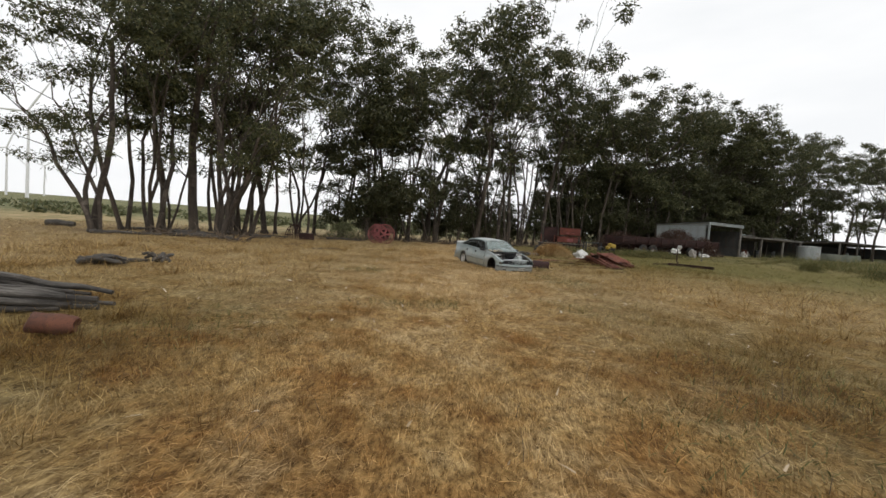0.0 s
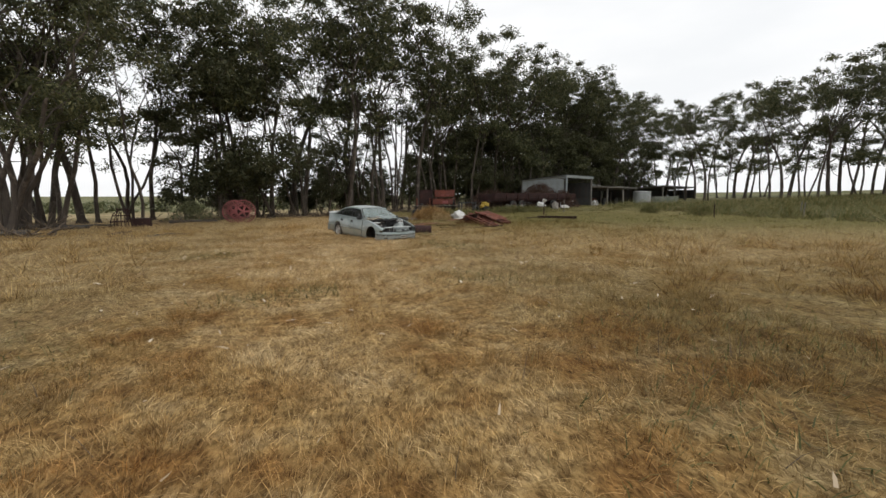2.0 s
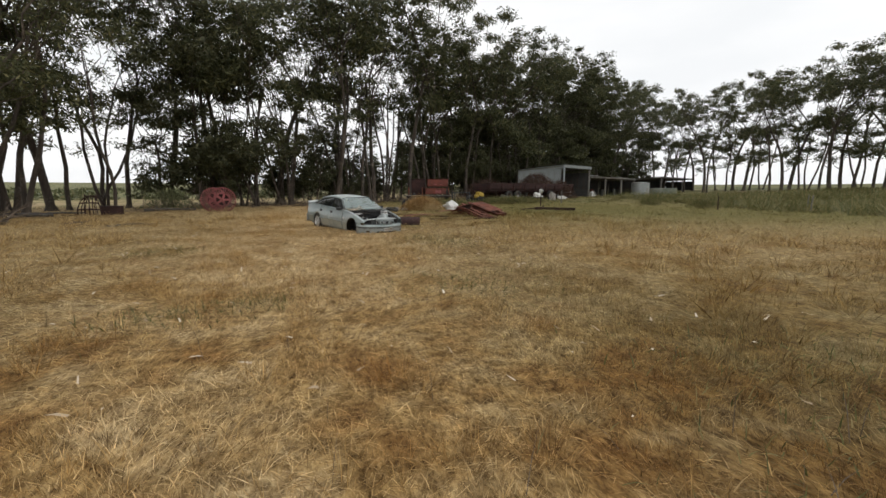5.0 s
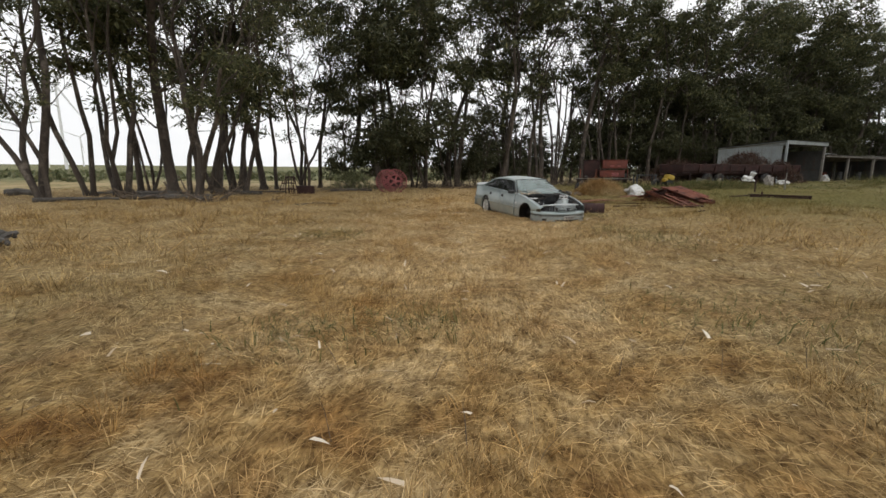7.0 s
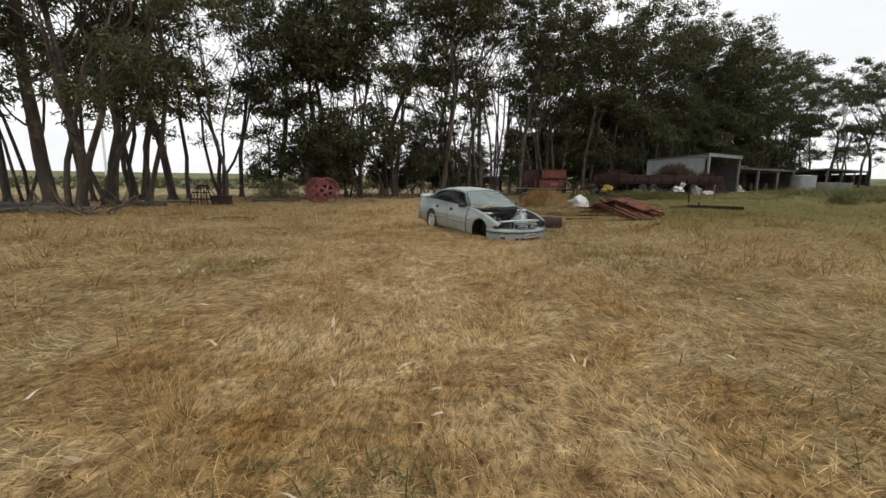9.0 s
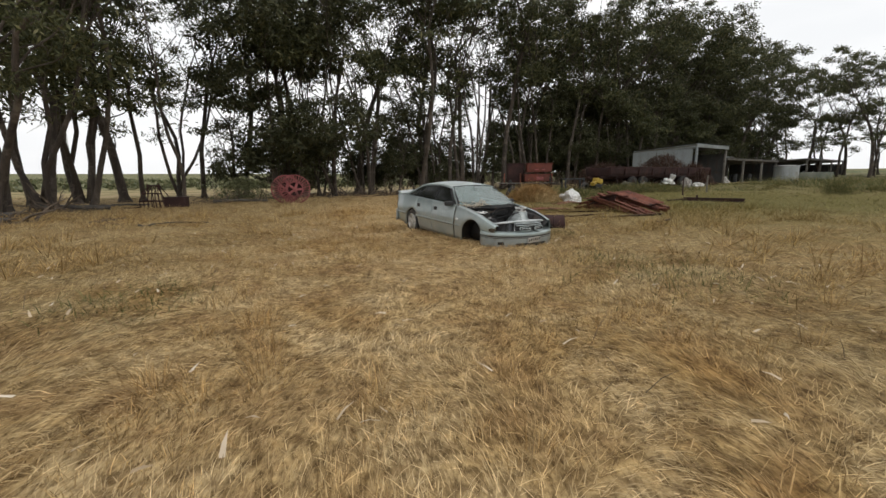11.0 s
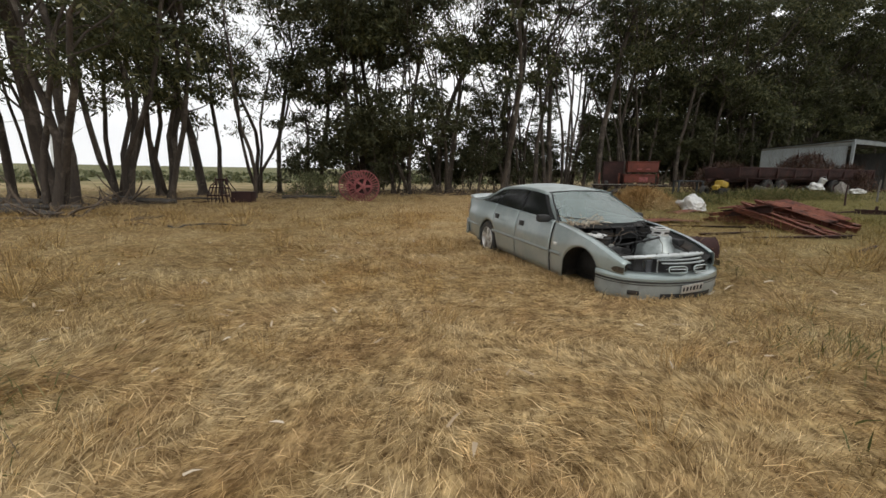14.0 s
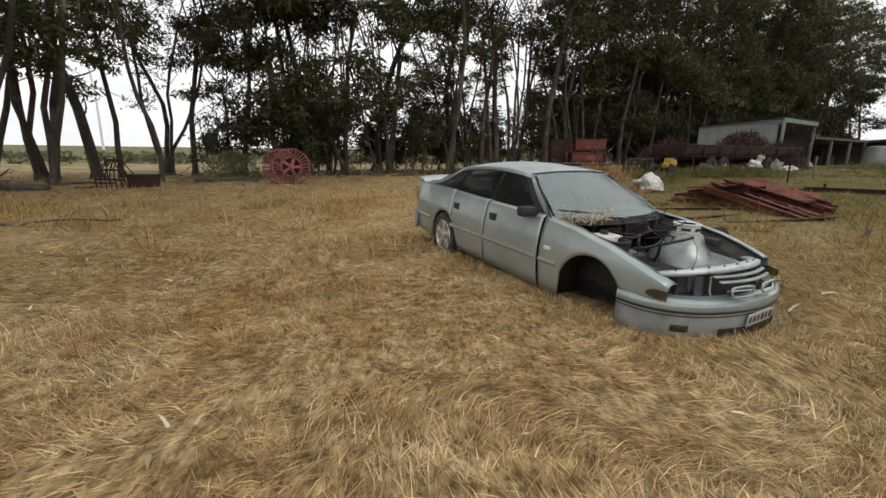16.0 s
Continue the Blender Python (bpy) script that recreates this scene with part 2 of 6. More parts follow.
GROUND = ground_material()
GRASS = grass_material("dry_grass_blades", (1.03, 1.04, 1.07))
STRAW_LITTER = grass_material("bleached_broken_straw", (1.13, 1.13, 1.14))
TUFT = grass_material("rusty_grass_tufts", (0.95, 0.88, 0.76))
GREEN_GRASS = leafy("green_grass_blades", [(0.0, (0.065, 0.075, 0.026)), (0.5, (0.125, 0.127, 0.045)), (0.8, (0.21, 0.185, 0.072)), (1.0, (0.34, 0.275, 0.13))], 0.3)
LEAF = leafy("gum_leaves", [(0.0, (0.036, 0.041, 0.018)), (0.5, (0.066, 0.073, 0.031)), (0.85, (0.115, 0.118, 0.05)), (1.0, (0.185, 0.172, 0.08))], 0.3)
LEAF_DARK = leafy("she_oak_needles", [(0.0, (0.036, 0.040, 0.018)), (0.6, (0.062, 0.066, 0.030)), (1.0, (0.105, 0.102, 0.05))], 0.2)
SCRUB = leafy("saltbush_leaves", [(0.0, (0.06, 0.07, 0.032)), (0.6, (0.12, 0.13, 0.06)), (1.0, (0.20, 0.19, 0.10))], 0.2)
BARK = surf("gum_bark", (0.085, 0.066, 0.050), (0.034, 0.026, 0.020), 2.2, 0.9, 0, 0.8, 22.0, (0.15, 0.125, 0.10), (1.0, 1.0, 0.22))
DEADWOOD = surf("weathered_deadwood", (0.135, 0.122, 0.108), (0.030, 0.026, 0.022), 3.0, 0.92, 0, 0.9, 30.0, (0.055, 0.047, 0.04), (0.25, 1.0, 1.0))
TWIG = surf("dead_twigs", (0.16, 0.12, 0.085), (0.06, 0.045, 0.032), 4.0, 0.9, 0, 0.4)
DRYBRUSH = leafy("dry_brush", [(0.0, (0.035, 0.019, 0.013)), (0.6, (0.07, 0.037, 0.026)), (1.0, (0.13, 0.08, 0.055))], 0.2)
BARKCHIP = leafy("fallen_bark_and_leaves", [(0.0, (0.34, 0.25, 0.15)), (0.5, (0.55, 0.44, 0.31)), (1.0, (0.72, 0.64, 0.52))], 0.1)
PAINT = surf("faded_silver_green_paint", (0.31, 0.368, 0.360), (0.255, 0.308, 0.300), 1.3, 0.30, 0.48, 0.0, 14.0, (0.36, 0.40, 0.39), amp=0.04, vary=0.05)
PAINT.node_tree.nodes["Principled BSDF"].inputs["Coat Weight"].default_value = 0.9
PAINT.node_tree.nodes["Principled BSDF"].inputs["Coat Roughness"].default_value = 0.06
# the roof has a paler tone than the body panels
ROOFPAINT = surf("pale_roof_paint", (0.50, 0.545, 0.54), (0.40, 0.445, 0.435), 1.5, 0.45, 0.1, 0.0, 14.0, (0.36, 0.39, 0.375), amp=0.05, vary=0.05)
PAINT_LIGHT = surf("chalky_silver_paint", (0.60, 0.63, 0.63), (0.44, 0.47, 0.47), 4.0, 0.38, 0.15, 0.0, 30.0, (0.30, 0.30, 0.28), amp=0.08, vary=0.06)
BUMPER = surf("silver_bumper_paint", (0.36, 0.395, 0.388), (0.24, 0.268, 0.263), 3.0, 0.34, 0.30, 0.02, 50.0, (0.19, 0.18, 0.155), amp=0.08, vary=0.06)
BAREMETAL = surf("dull_bare_metal", (0.60, 0.63, 0.63), (0.34, 0.36, 0.355), 7.0, 0.42, 0.7, 0.1, 90.0, (0.16, 0.11, 0.07))
TOWER = surf("scuffed_silver_tower", (0.36, 0.395, 0.385), (0.17, 0.19, 0.185), 2.6, 0.32, 0.45, 0.03, 30.0, amp=0.10)
BLACKTRIM = surf("black_rubber_trim", (0.028, 0.028, 0.028), (0.014, 0.014, 0.014), 9.0, 0.55, 0, 0.08)
GREASE = surf("greasy_black_metal", (0.024, 0.022, 0.020), (0.008, 0.008, 0.008), 9.0, 0.6, 0.2, 0.25, 60.0, (0.04, 0.030, 0.022))
TYRE = surf("perished_tyre_rubber", (0.035, 0.034, 0.032), (0.018, 0.018, 0.018), 8.0, 0.85, 0, 0.3, 50.0, (0.09, 0.075, 0.055))
ALLOY = surf("dusty_alloy", (0.72, 0.71, 0.68), (0.55, 0.545, 0.52), 9.0, 0.38, 0.6, 0.05, 90.0, (0.3, 0.27, 0.21))
CLOTH = surf("grey_seat_cloth", (0.09, 0.095, 0.10), (0.05, 0.052, 0.056), 8.0, 0.95, 0, 0.3)
WHITEPLASTIC = surf("dirty_white_plastic", (0.72, 0.72, 0.70), (0.52, 0.52, 0.50), 5.0, 0.5, 0, 0.2, 40.0, (0.40, 0.38, 0.33))
# pale tint: dust, and the sky's milky reflection put into the glass colour
SCREEN = glass_material("dusty_sky_pale_windscreen", (0.33, 0.41, 0.39), 0.48, 0.26)
TINTED = glass_material("tinted_window", (0.012, 0.014, 0.014), 0.22, 0.12)
LAMP = glass_material("dull_lamp_lens", (0.055, 0.042, 0.032), 0.3, 0.15)
RUST = surf("rust", (0.235, 0.08, 0.046), (0.12, 0.042, 0.03), 3.5, 0.9, 0.1, 0.5, 45.0, (0.045, 0.022, 0.018))
RUST_DARK = surf("dark_rust", (0.056, 0.022, 0.018), (0.026, 0.012, 0.011), 2.0, 0.9, 0.1, 0.4, 40.0, (0.028, 0.014, 0.013))
RUST_ORANGE = surf("faded_orange_paint", (0.18, 0.042, 0.024), (0.095, 0.027, 0.018), 1.8, 0.75, 0, 0.25, 40.0, (0.085, 0.030, 0.022))
RUST_PINK = surf("faded_red_paint", (0.33, 0.10, 0.10), (0.22, 0.065, 0.062), 3.0, 0.8, 0, 0.3, 45.0, (0.10, 0.036, 0.03))
YELLOW = surf("faded_yellow_paint", (0.48, 0.33, 0.035), (0.30, 0.20, 0.03), 3.0, 0.6, 0, 0.2, 45.0, (0.12, 0.07, 0.03))
ZINC = surf("weathered_galvanised_iron", (0.34, 0.37, 0.375), (0.235, 0.26, 0.265), 0.9, 0.6, 0.25, 0.1, 24.0, (0.20, 0.19, 0.175), (1.0, 1.0, 0.3))
# darker tone for shed roofs, back walls and right-hand walls
ZINC_DARK = surf("dark_iron", (0.085, 0.088, 0.088), (0.045, 0.045, 0.045), 1.2, 0.75, 0.2, 0.1, 30.0, (0.075, 0.042, 0.03))
POSTWOOD = surf("grey_timber", (0.235, 0.225, 0.205), (0.13, 0.12, 0.105), 2.5, 0.9, 0, 0.4, 30.0, (0.09, 0.08, 0.07), (1.0, 1.0, 0.2))
STEELBLUE = surf("dark_painted_steel", (0.05, 0.055, 0.06), (0.028, 0.03, 0.033), 3.0, 0.6, 0.2, 0.2)
TRUCKRED = surf("old_red_truck_paint", (0.24, 0.03, 0.026), (0.13, 0.02, 0.018), 2.0, 0.5, 0.1, 0.1)
CONCRETE = surf("mossy_concrete", (0.22, 0.235, 0.20), (0.12, 0.14, 0.115), 0.8, 0.85, 0, 0.3, 20.0, (0.075, 0.095, 0.06))
STONE = surf("pale_stone", (0.36, 0.34, 0.31), (0.22, 0.20, 0.18), 5.0, 0.9, 0, 0.5)
TURBINE = surf("white_turbine_steel", (0.80, 0.80, 0.80), (0.74, 0.74, 0.74), 0.05, 0.5, 0, 0.0)

# ---- mesh helpers ----
def link_mesh(name, bm, material, parent=None, label="", smooth=True):
    me = bpy.data.meshes.new(name)
    bm.normal_update()
    bm.to_mesh(me)
    bm.free()
    me.materials.append(material)
    if smooth:
        for p in me.polygons:
            p.use_smooth = True
        me.set_sharp_from_angle(angle=radians(38))
    ob = new(name, me)
    if parent is not None:
        ob.parent = parent
    if label:
        ob["label"] = label
    return ob


def part(name, bm, material, parent, label="", smooth=True):
    return link_mesh(name, bm, material, parent, label, smooth)


def thing(name, m, label, category, group="", kind=""):
    e = new(name)
    e.empty_display_size = 0.2
    e.matrix_world = m
    return tagged(e, label, category, group, kind)


def at(x, y, up=0.0, rx=0, ry=0, rz=0):
    """A pose on the ground."""
    return pose(x, y, ground_z(x, y) + up, rx, ry, rz)


def box(bm, sx, sy, sz, m=Matrix(), bevel=0.0):
    g = bmesh.ops.create_cube(bm, size=1.0, matrix=m @ Matrix.Diagonal((sx, sy, sz, 1)))
    if bevel:
        edges = {e for v in g["verts"] for e in v.link_edges}
        bmesh.ops.bevel(bm, geom=list(edges), offset=bevel, segments=2, affect="EDGES", profile=0.6)
    return bm


def box_between(bm, lo, hi, bevel=0.0):
    c = [(a + b) / 2 for a, b in zip(lo, hi)]
    return box(bm, *[abs(b - a) for a, b in zip(lo, hi)], Matrix.Translation(c), bevel)


def tube(bm, points, radii, sides=8, cap=True):
    """A round bar through points, with a radius at each."""
    pts = [Vector(p) for p in points]
    if not isinstance(radii, (list, tuple)):
        radii = [radii] * len(pts)
    rings, ref = [], None
    for i, p in enumerate(pts):
        d = (pts[min(i + 1, len(pts) - 1)] - pts[max(i - 1, 0)]).normalized()
        if ref is None:
            ref = Vector((0, 0, 1)) if abs(d.z) < 0.9 else Vector((1, 0, 0))
        a = d.cross(ref)
        a = a.normalized() if a.length > 1e-5 else d.orthogonal().normalized()
        b = d.cross(a).normalized()
        rings.append([bm.verts.new(p + radii[i] * (math.cos(k) * a + math.sin(k) * b)) for k in [j * math.tau / sides for j in range(sides)]])
        ref = a.cross(d)
    for r, s in zip(rings, rings[1:]):
        for j in range(sides):
            try:
                bm.faces.new((r[j], r[(j + 1) % sides], s[(j + 1) % sides], s[j]))
            except ValueError:
                pass
    if cap:
        bm.faces.new(rings[0][::-1])
        bm.faces.new(rings[-1])
    return bm


def sheet(bm, fn, nu, nv):
    """A surface of nu x nv cells from fn(u, v), u and v from 0 to 1."""
    g = [[bm.verts.new(fn(i / nu, j / nv)) for j in range(nv + 1)] for i in range(nu + 1)]
    for i in range(nu):
        for j in range(nv):
            bm.faces.new((g[i][j], g[i + 1][j], g[i + 1][j + 1], g[i][j + 1]))
    return bm


def shell(ob, thick, offset=-1.0):
    s = ob.modifiers.new("thickness", "SOLIDIFY")
    s.thickness, s.offset = thick, offset
    return ob


def ring(bm, centre, axis, r, w, sides=40, bar=8):
    """A round hoop of bar radius w."""
    c, ax = Vector(centre), Vector(axis).normalized()
    a = ax.orthogonal().normalized()
    b = ax.cross(a)
    loops = []
    for i in range(sides):
        k = i * math.tau / sides
        out = math.cos(k) * a + math.sin(k) * b
        loops.append([bm.verts.new(c + out * (r + w * math.cos(q)) + ax * w * math.sin(q)) for q in [j * math.tau / bar for j in range(bar)]])
    for i in range(sides):
        r0, r1 = loops[i], loops[(i + 1) % sides]
        for j in range(bar):
            bm.faces.new((r0[j], r1[j], r1[(j + 1) % bar], r0[(j + 1) % bar]))
    return bm


def lathe(bm, profile, m=Matrix(), sides=28):
    """A turned shape: (radius, height) pairs about the local z axis."""
    loops = [[bm.verts.new(m @ Vector((r * math.cos(k), r * math.sin(k), h))) for k in [j * math.tau / sides for j in range(sides)]] for r, h in profile]
    for p, q in zip(loops, loops[1:]):
        for j in range(sides):
            bm.faces.new((p[j], p[(j + 1) % sides], q[(j + 1) % sides], q[j]))
    return bm


def mesh_from_arrays(name, verts, faces_flat, sizes, material, parent=None):
    """A mesh straight from arrays, for grass and leaves."""
    me = bpy.data.meshes.new(name)
    nf = len(sizes)
    me.vertices.add(len(verts))
    me.vertices.foreach_set("co", np.ascontiguousarray(verts, dtype=np.float32).ravel())
    me.loops.add(len(faces_flat))
    me.loops.foreach_set("vertex_index", np.ascontiguousarray(faces_flat, dtype=np.int32))
    me.polygons.add(nf)
    starts = np.concatenate(([0], np.cumsum(sizes)[:-1])).astype(np.int32)
    me.polygons.foreach_set("loop_start", starts)
    me.update(calc_edges=True)
    me.materials.append(material)
    ob = new(name, me)
    if parent is not None:
        ob.parent = parent
    return ob


def interp(x, table):
    return float(np.interp(x, [p[0] for p in table], [p[1] for p in table]))


# ---- ground ----
def ease(a, b, v):
    t = np.clip((v - a) / (b - a), 0, 1)
    return t * t * (3 - 2 * t)


def ground_np(x, y):
    """Height of the ground: nearly flat paddock, rising towards the sheds and to a far ridge."""
    r = np.hypot(x, y - 10)
    h = 0.6 * ease(26, 46, y) * ease(2, 17, x)
    h = h + 0.03 * np.log1p(np.exp(np.clip((x - 45) / 3, -30, 30))) * 3 * ease(300, 120, r)
    h = h - 0.10 * ease(-4, -14, x) * ease(24, 34, y) * ease(90, 60, r)
    h = h + 27 * ease(250, 3000, r) - 60 * ease(3000, 4800, r)
    h = h + (0.022 * np.sin(x * 1.7 + 0.6 * np.sin(y * 1.1)) * np.sin(y * 1.35 + 1.3) + 0.018 * np.sin(x * 0.61 + 2) * np.sin(y * 0.53)) * ease(60, 30, r)
    return h


def ground_z(x, y):
    return float(ground_np(np.float64(x), np.float64(y)))


def build_ground():
    radii = np.concatenate((np.linspace(0.3, 40, 110), 40 * (4800 / 40) ** np.linspace(0, 1, 70)[1:]))
    n = 220
    ang = np.linspace(0, math.tau, n, endpoint=False)
    xs = np.concatenate(([0.5], (0.5 + np.outer(radii, np.sin(ang))).ravel()))
    ys = np.concatenate(([12.0], (12.0 + np.outer(radii, np.cos(ang))).ravel()))
    verts = np.stack((xs, ys, ground_np(xs, ys)), 1)
    faces, sizes = [], []
    k = np.arange(n)
    k1 = (k + 1) % n
    tri = np.stack((np.zeros(n, int), 1 + k1, 1 + k), 1)
    faces.append(tri.ravel())
    sizes += [3] * n
    for i in range(len(radii) - 1):
        a, b = 1 + i * n, 1 + (i + 1) * n
        faces.append(np.stack((a + k, a + k1, b + k1, b + k), 1).ravel())
        sizes += [4] * n
    ob = mesh_from_arrays("ground", verts, np.concatenate(faces), np.array(sizes), GROUND)
    ob.data.polygons.foreach_set("use_smooth", [True] * len(sizes))
    return tagged(ob, "dry straw-coloured paddock with matted grass and bare soil", "ground", kind="structure")


build_ground()

# ---- trees ----
def leaf_cloud(rng, centres, sizes, per, length, width, flat):
    """Drooping narrow leaves in domed clumps round the given centres, thickest on top."""
    n = len(centres)
    c = np.repeat(centres, per, 0)
    s = np.repeat(sizes, per)[:, None]
    v = rng.normal(size=(n * per, 3))
    v /= np.linalg.norm(v, axis=1)[:, None]
    low = v[:, 2] < 0
    v[:, 2] = np.where(low, v[:, 2] * 0.45, v[:, 2])
    v *= rng.random((n * per, 1)) ** 0.36
    wob = 1 + 0.35 * np.sin(np.repeat(rng.random(n) * 6.3, per) + 3 * np.arctan2(v[:, 1], v[:, 0]))[:, None]
    p = c + v * s * wob * np.array([1.0, 1.0, flat])
    d = rng.normal(size=p.shape) * np.array([1.0, 1.0, 0.7]) + np.array([0, 0, -0.65])
    d /= np.linalg.norm(d, axis=1)[:, None]
    side = np.cross(d, rng.normal(size=p.shape))
    side /= np.linalg.norm(side, axis=1)[:, None] + 1e-9
    ln = (length * (0.6 + 0.8 * rng.random(len(p))))[:, None]
    wd = (width * (0.6 + 0.8 * rng.random(len(p))))[:, None]
    quad = np.stack((p, p + d * ln * 0.45 + side * wd, p + d * ln, p + d * ln * 0.5 - side * wd), 1)
    return quad.reshape(-1, 3)


def tree_kind(name, seed, height, stems, bare, spread, lean=0.0, radius=0.22, leaf=LEAF, per=90, gnarl=0.18, size=0.95, label="", leaf_size=(0.40, 0.062), flat=0.78, extra=2, splay=0.15, shoots=0.85, first=0.54):
    """A gum tree: stems from one butt, forked limbs, and leaves in separate domed clumps at the ends of the twigs."""
    rng = np.random.default_rng(seed)
    rnd = random.Random(seed)
    tree = thing(name, Matrix(), label, "tree")
    twigs = bmesh.new()
    tips, tip_size = [], []

    def limb(p, d, r, length, depth, rise):
        n = 7 if depth == 0 else 4
        pts, rad = [p.copy()], [r * (1.9 if depth == 0 else 1.0)]
        for i in range(n):
            j = Vector([rnd.gauss(0, 1) for _ in range(3)]) * gnarl * (0.55 if depth == 0 else 1.1)
            d = (d + j + Vector((0, 0, rise))).normalized()
            step = length * (0.06 if i == 0 else 0.94 / (n - 1)) if depth == 0 else length / n
            p = p + d * step
            pts.append(p.copy())
            rad.append(max(0.012, r * (1 - (0.5 if depth == 0 else 0.62) * (i + 1) / n)))
        if depth == 0:
            stem = bmesh.new()
            tube(stem, pts, rad, 10, cap=False)
            part("trunk", stem, BARK, tree)
        else:
            tube(twigs, pts, rad, 6 if depth == 1 else 3, cap=False)
        if depth >= 2:
            if pts[-1].z > height * bare * 0.8:
                k = size * (0.75 + 0.6 * rnd.random())
                tips.append(pts[-1])
                tip_size.append(k)
                for _ in range(extra):
                    tips.append(pts[-1] + Vector((rnd.gauss(0, 0.75), rnd.gauss(0, 0.75), rnd.gauss(-0.1, 0.45))) * k)
                    tip_size.append(k * (0.45 + 0.35 * rnd.random()))
            return
        for k in range(rnd.randint(3, 4)):
            a = rnd.random() * math.tau
            tilt = spread * (0.6 + 0.7 * rnd.random())
            side = d.orthogonal().normalized()
            side.rotate(Matrix.Rotation(a, 3, d))
            kd = (d * math.cos(tilt) + side * math.sin(tilt)).normalized()
            start = pts[-1] if k < 2 else pts[-2]
            limb(start, kd, rad[-1] * (0.8 if k == 0 else 0.55), length * (0.58 if depth == 0 else 0.55) * (0.75 + 0.5 * rnd.random()), depth + 1, 0.12)
        if depth == 0:
            for i in range(1, n):
                for _ in range(2):
                    q = pts[i].lerp(pts[i + 1], rnd.random())
                    if q.z > height * bare and rnd.random() < shoots:
                        a = rnd.random() * math.tau
                        kd = Vector((math.cos(a), math.sin(a), 0.55)).normalized()
                        limb(q, kd, rad[i] * 0.28, height * 0.13 * (0.6 + 0.8 * rnd.random()), 2 if rnd.random() < 0.6 else 1, 0.08)

    for s in range(stems):
        a = math.tau * s / stems + rnd.random()
        tilt = lean if stems == 1 else 0.04 + splay * rnd.random()
        d = Vector((math.cos(a) * tilt, math.sin(a) * tilt, 1)).normalized() if stems > 1 else Vector((tilt, 0, 1)).normalized()
        base = Vector((math.cos(a) * radius * 1.1, math.sin(a) * radius * 1.1, -0.2)) if stems > 1 else Vector((0, 0, -0.2))
        limb(base, d, radius * (1.0 if stems == 1 else 0.7) * (0.8 + 0.4 * rnd.random()), height * (first - 0.04 + 0.1 * rnd.random()), 0, 0.05)
    tagged(part("branchwork", twigs, BARK, tree), kind="stuff")
    cen = np.array([list(t) for t in tips])
    v = leaf_cloud(rng, cen, np.array(tip_size), per, *leaf_size, flat)
    q = len(v) // 4
    tagged(mesh_from_arrays("crown", v, np.arange(len(v)), np.full(q, 4), leaf, tree), kind="stuff")
    return tree


GUM = "tall grey-green gum tree with bare lower trunk"
KINDS = [
    tree_kind("gum_tree", 11, 21, 1, 0.44, 0.50, 0.05, 0.22, label=GUM, size=1.05, per=64),
    tree_kind("gum_tree", 12, 22, 2, 0.48, 0.44, 0.08, 0.20, label="twin-stemmed tall gum tree with thin bare limbs", per=48, shoots=0.5),
    tree_kind("gum_tree", 13, 20, 1, 0.34, 0.55, -0.08, 0.20, label=GUM, size=1.0, per=64),
    tree_kind("gum_tree", 14, 21, 3, 0.50, 0.42, 0.10, 0.20, label="many-stemmed gum tree with dark drooping leaves", per=42, shoots=0.45),
    tree_kind("she_oak", 15, 13, 2, 0.10, 0.62, 0.05, 0.18, LEAF_DARK, 50, 0.16, 1.1, label="dense dark she-oak with foliage almost to the ground", flat=0.8),
    tree_kind("she_oak", 16, 14, 1, 0.09, 0.75, 0.05, 0.20, LEAF_DARK, 74, 0.18, 1.2, label="dense dark bushy tree in the windbreak", flat=0.8),
    tree_kind("gum_tree", 17, 17, 4, 0.20, 0.46, 0.12, 0.21, label="many-stemmed gum tree with crooked dark stems", per=72, splay=0.22, extra=1, gnarl=0.25, shoots=0.45, leaf_size=(0.28, 0.042)),
    tree_kind("gum_tree", 18, 19, 3, 0.16, 0.62, 0.15, 0.26, gnarl=0.27, label="gnarled broad gum tree with thick forked trunk", size=0.85, shoots=0.5, per=76, first=0.42, extra=1, leaf_size=(0.27, 0.040)),
    tree_kind("gum_tree", 19, 20, 2, 0.17, 0.52, 0.08, 0.24, per=54, size=1.0, label="dark gum tree with low drooping foliage", shoots=0.62, leaf_size=(0.40, 0.062)),
    tree_kind("understorey_tree", 29, 9, 3, 0.06, 0.55, 0.1, 0.09, LEAF_DARK, 26, 0.2, 0.95, label="low dark understorey tree among gum trunks", leaf_size=(0.46, 0.085), flat=0.85, extra=1),
    tree_kind("gum_tree", 37, 19, 4, 0.60, 0.30, 0.1, 0.15, per=30, gnarl=0.10, label="cluster of thin straight gum stems", splay=0.12, shoots=0.4, extra=1),
    tree_kind("gum_tree", 23, 20, 1, 0.18, 0.56, -0.10, 0.28, per=72, size=1.08, label="dark leaning gum tree with hanging foliage", shoots=0.88, leaf_size=(0.40, 0.062)),
    tree_kind("gum_tree", 41, 15, 1, 0.22, 0.40, 0.10, 0.13, per=20, size=0.6, gnarl=0.2, label="slim lone gum with thin sparse twigs", shoots=0.45, extra=1, leaf_size=(0.26, 0.036)),
]
KIND_H = [max(v.co.z for c in t.children if c.name.startswith("crown") for v in c.data.vertices) for t in KINDS]
used = set()


def plant(k, x, y, turn, scale=1.0, tall=1.0, label=""):
    m = at(x, y, -0.05, 0, 0, turn)
    if k not in used:
        used.add(k)
        t = KINDS[k]
        t.matrix_world = m
    else:
        t = copy_thing(KINDS[k], m)
    t.scale = (scale, scale, scale * tall)
    t["group"] = "windbreak trees"
    if label:
        t["label"] = label
    return t


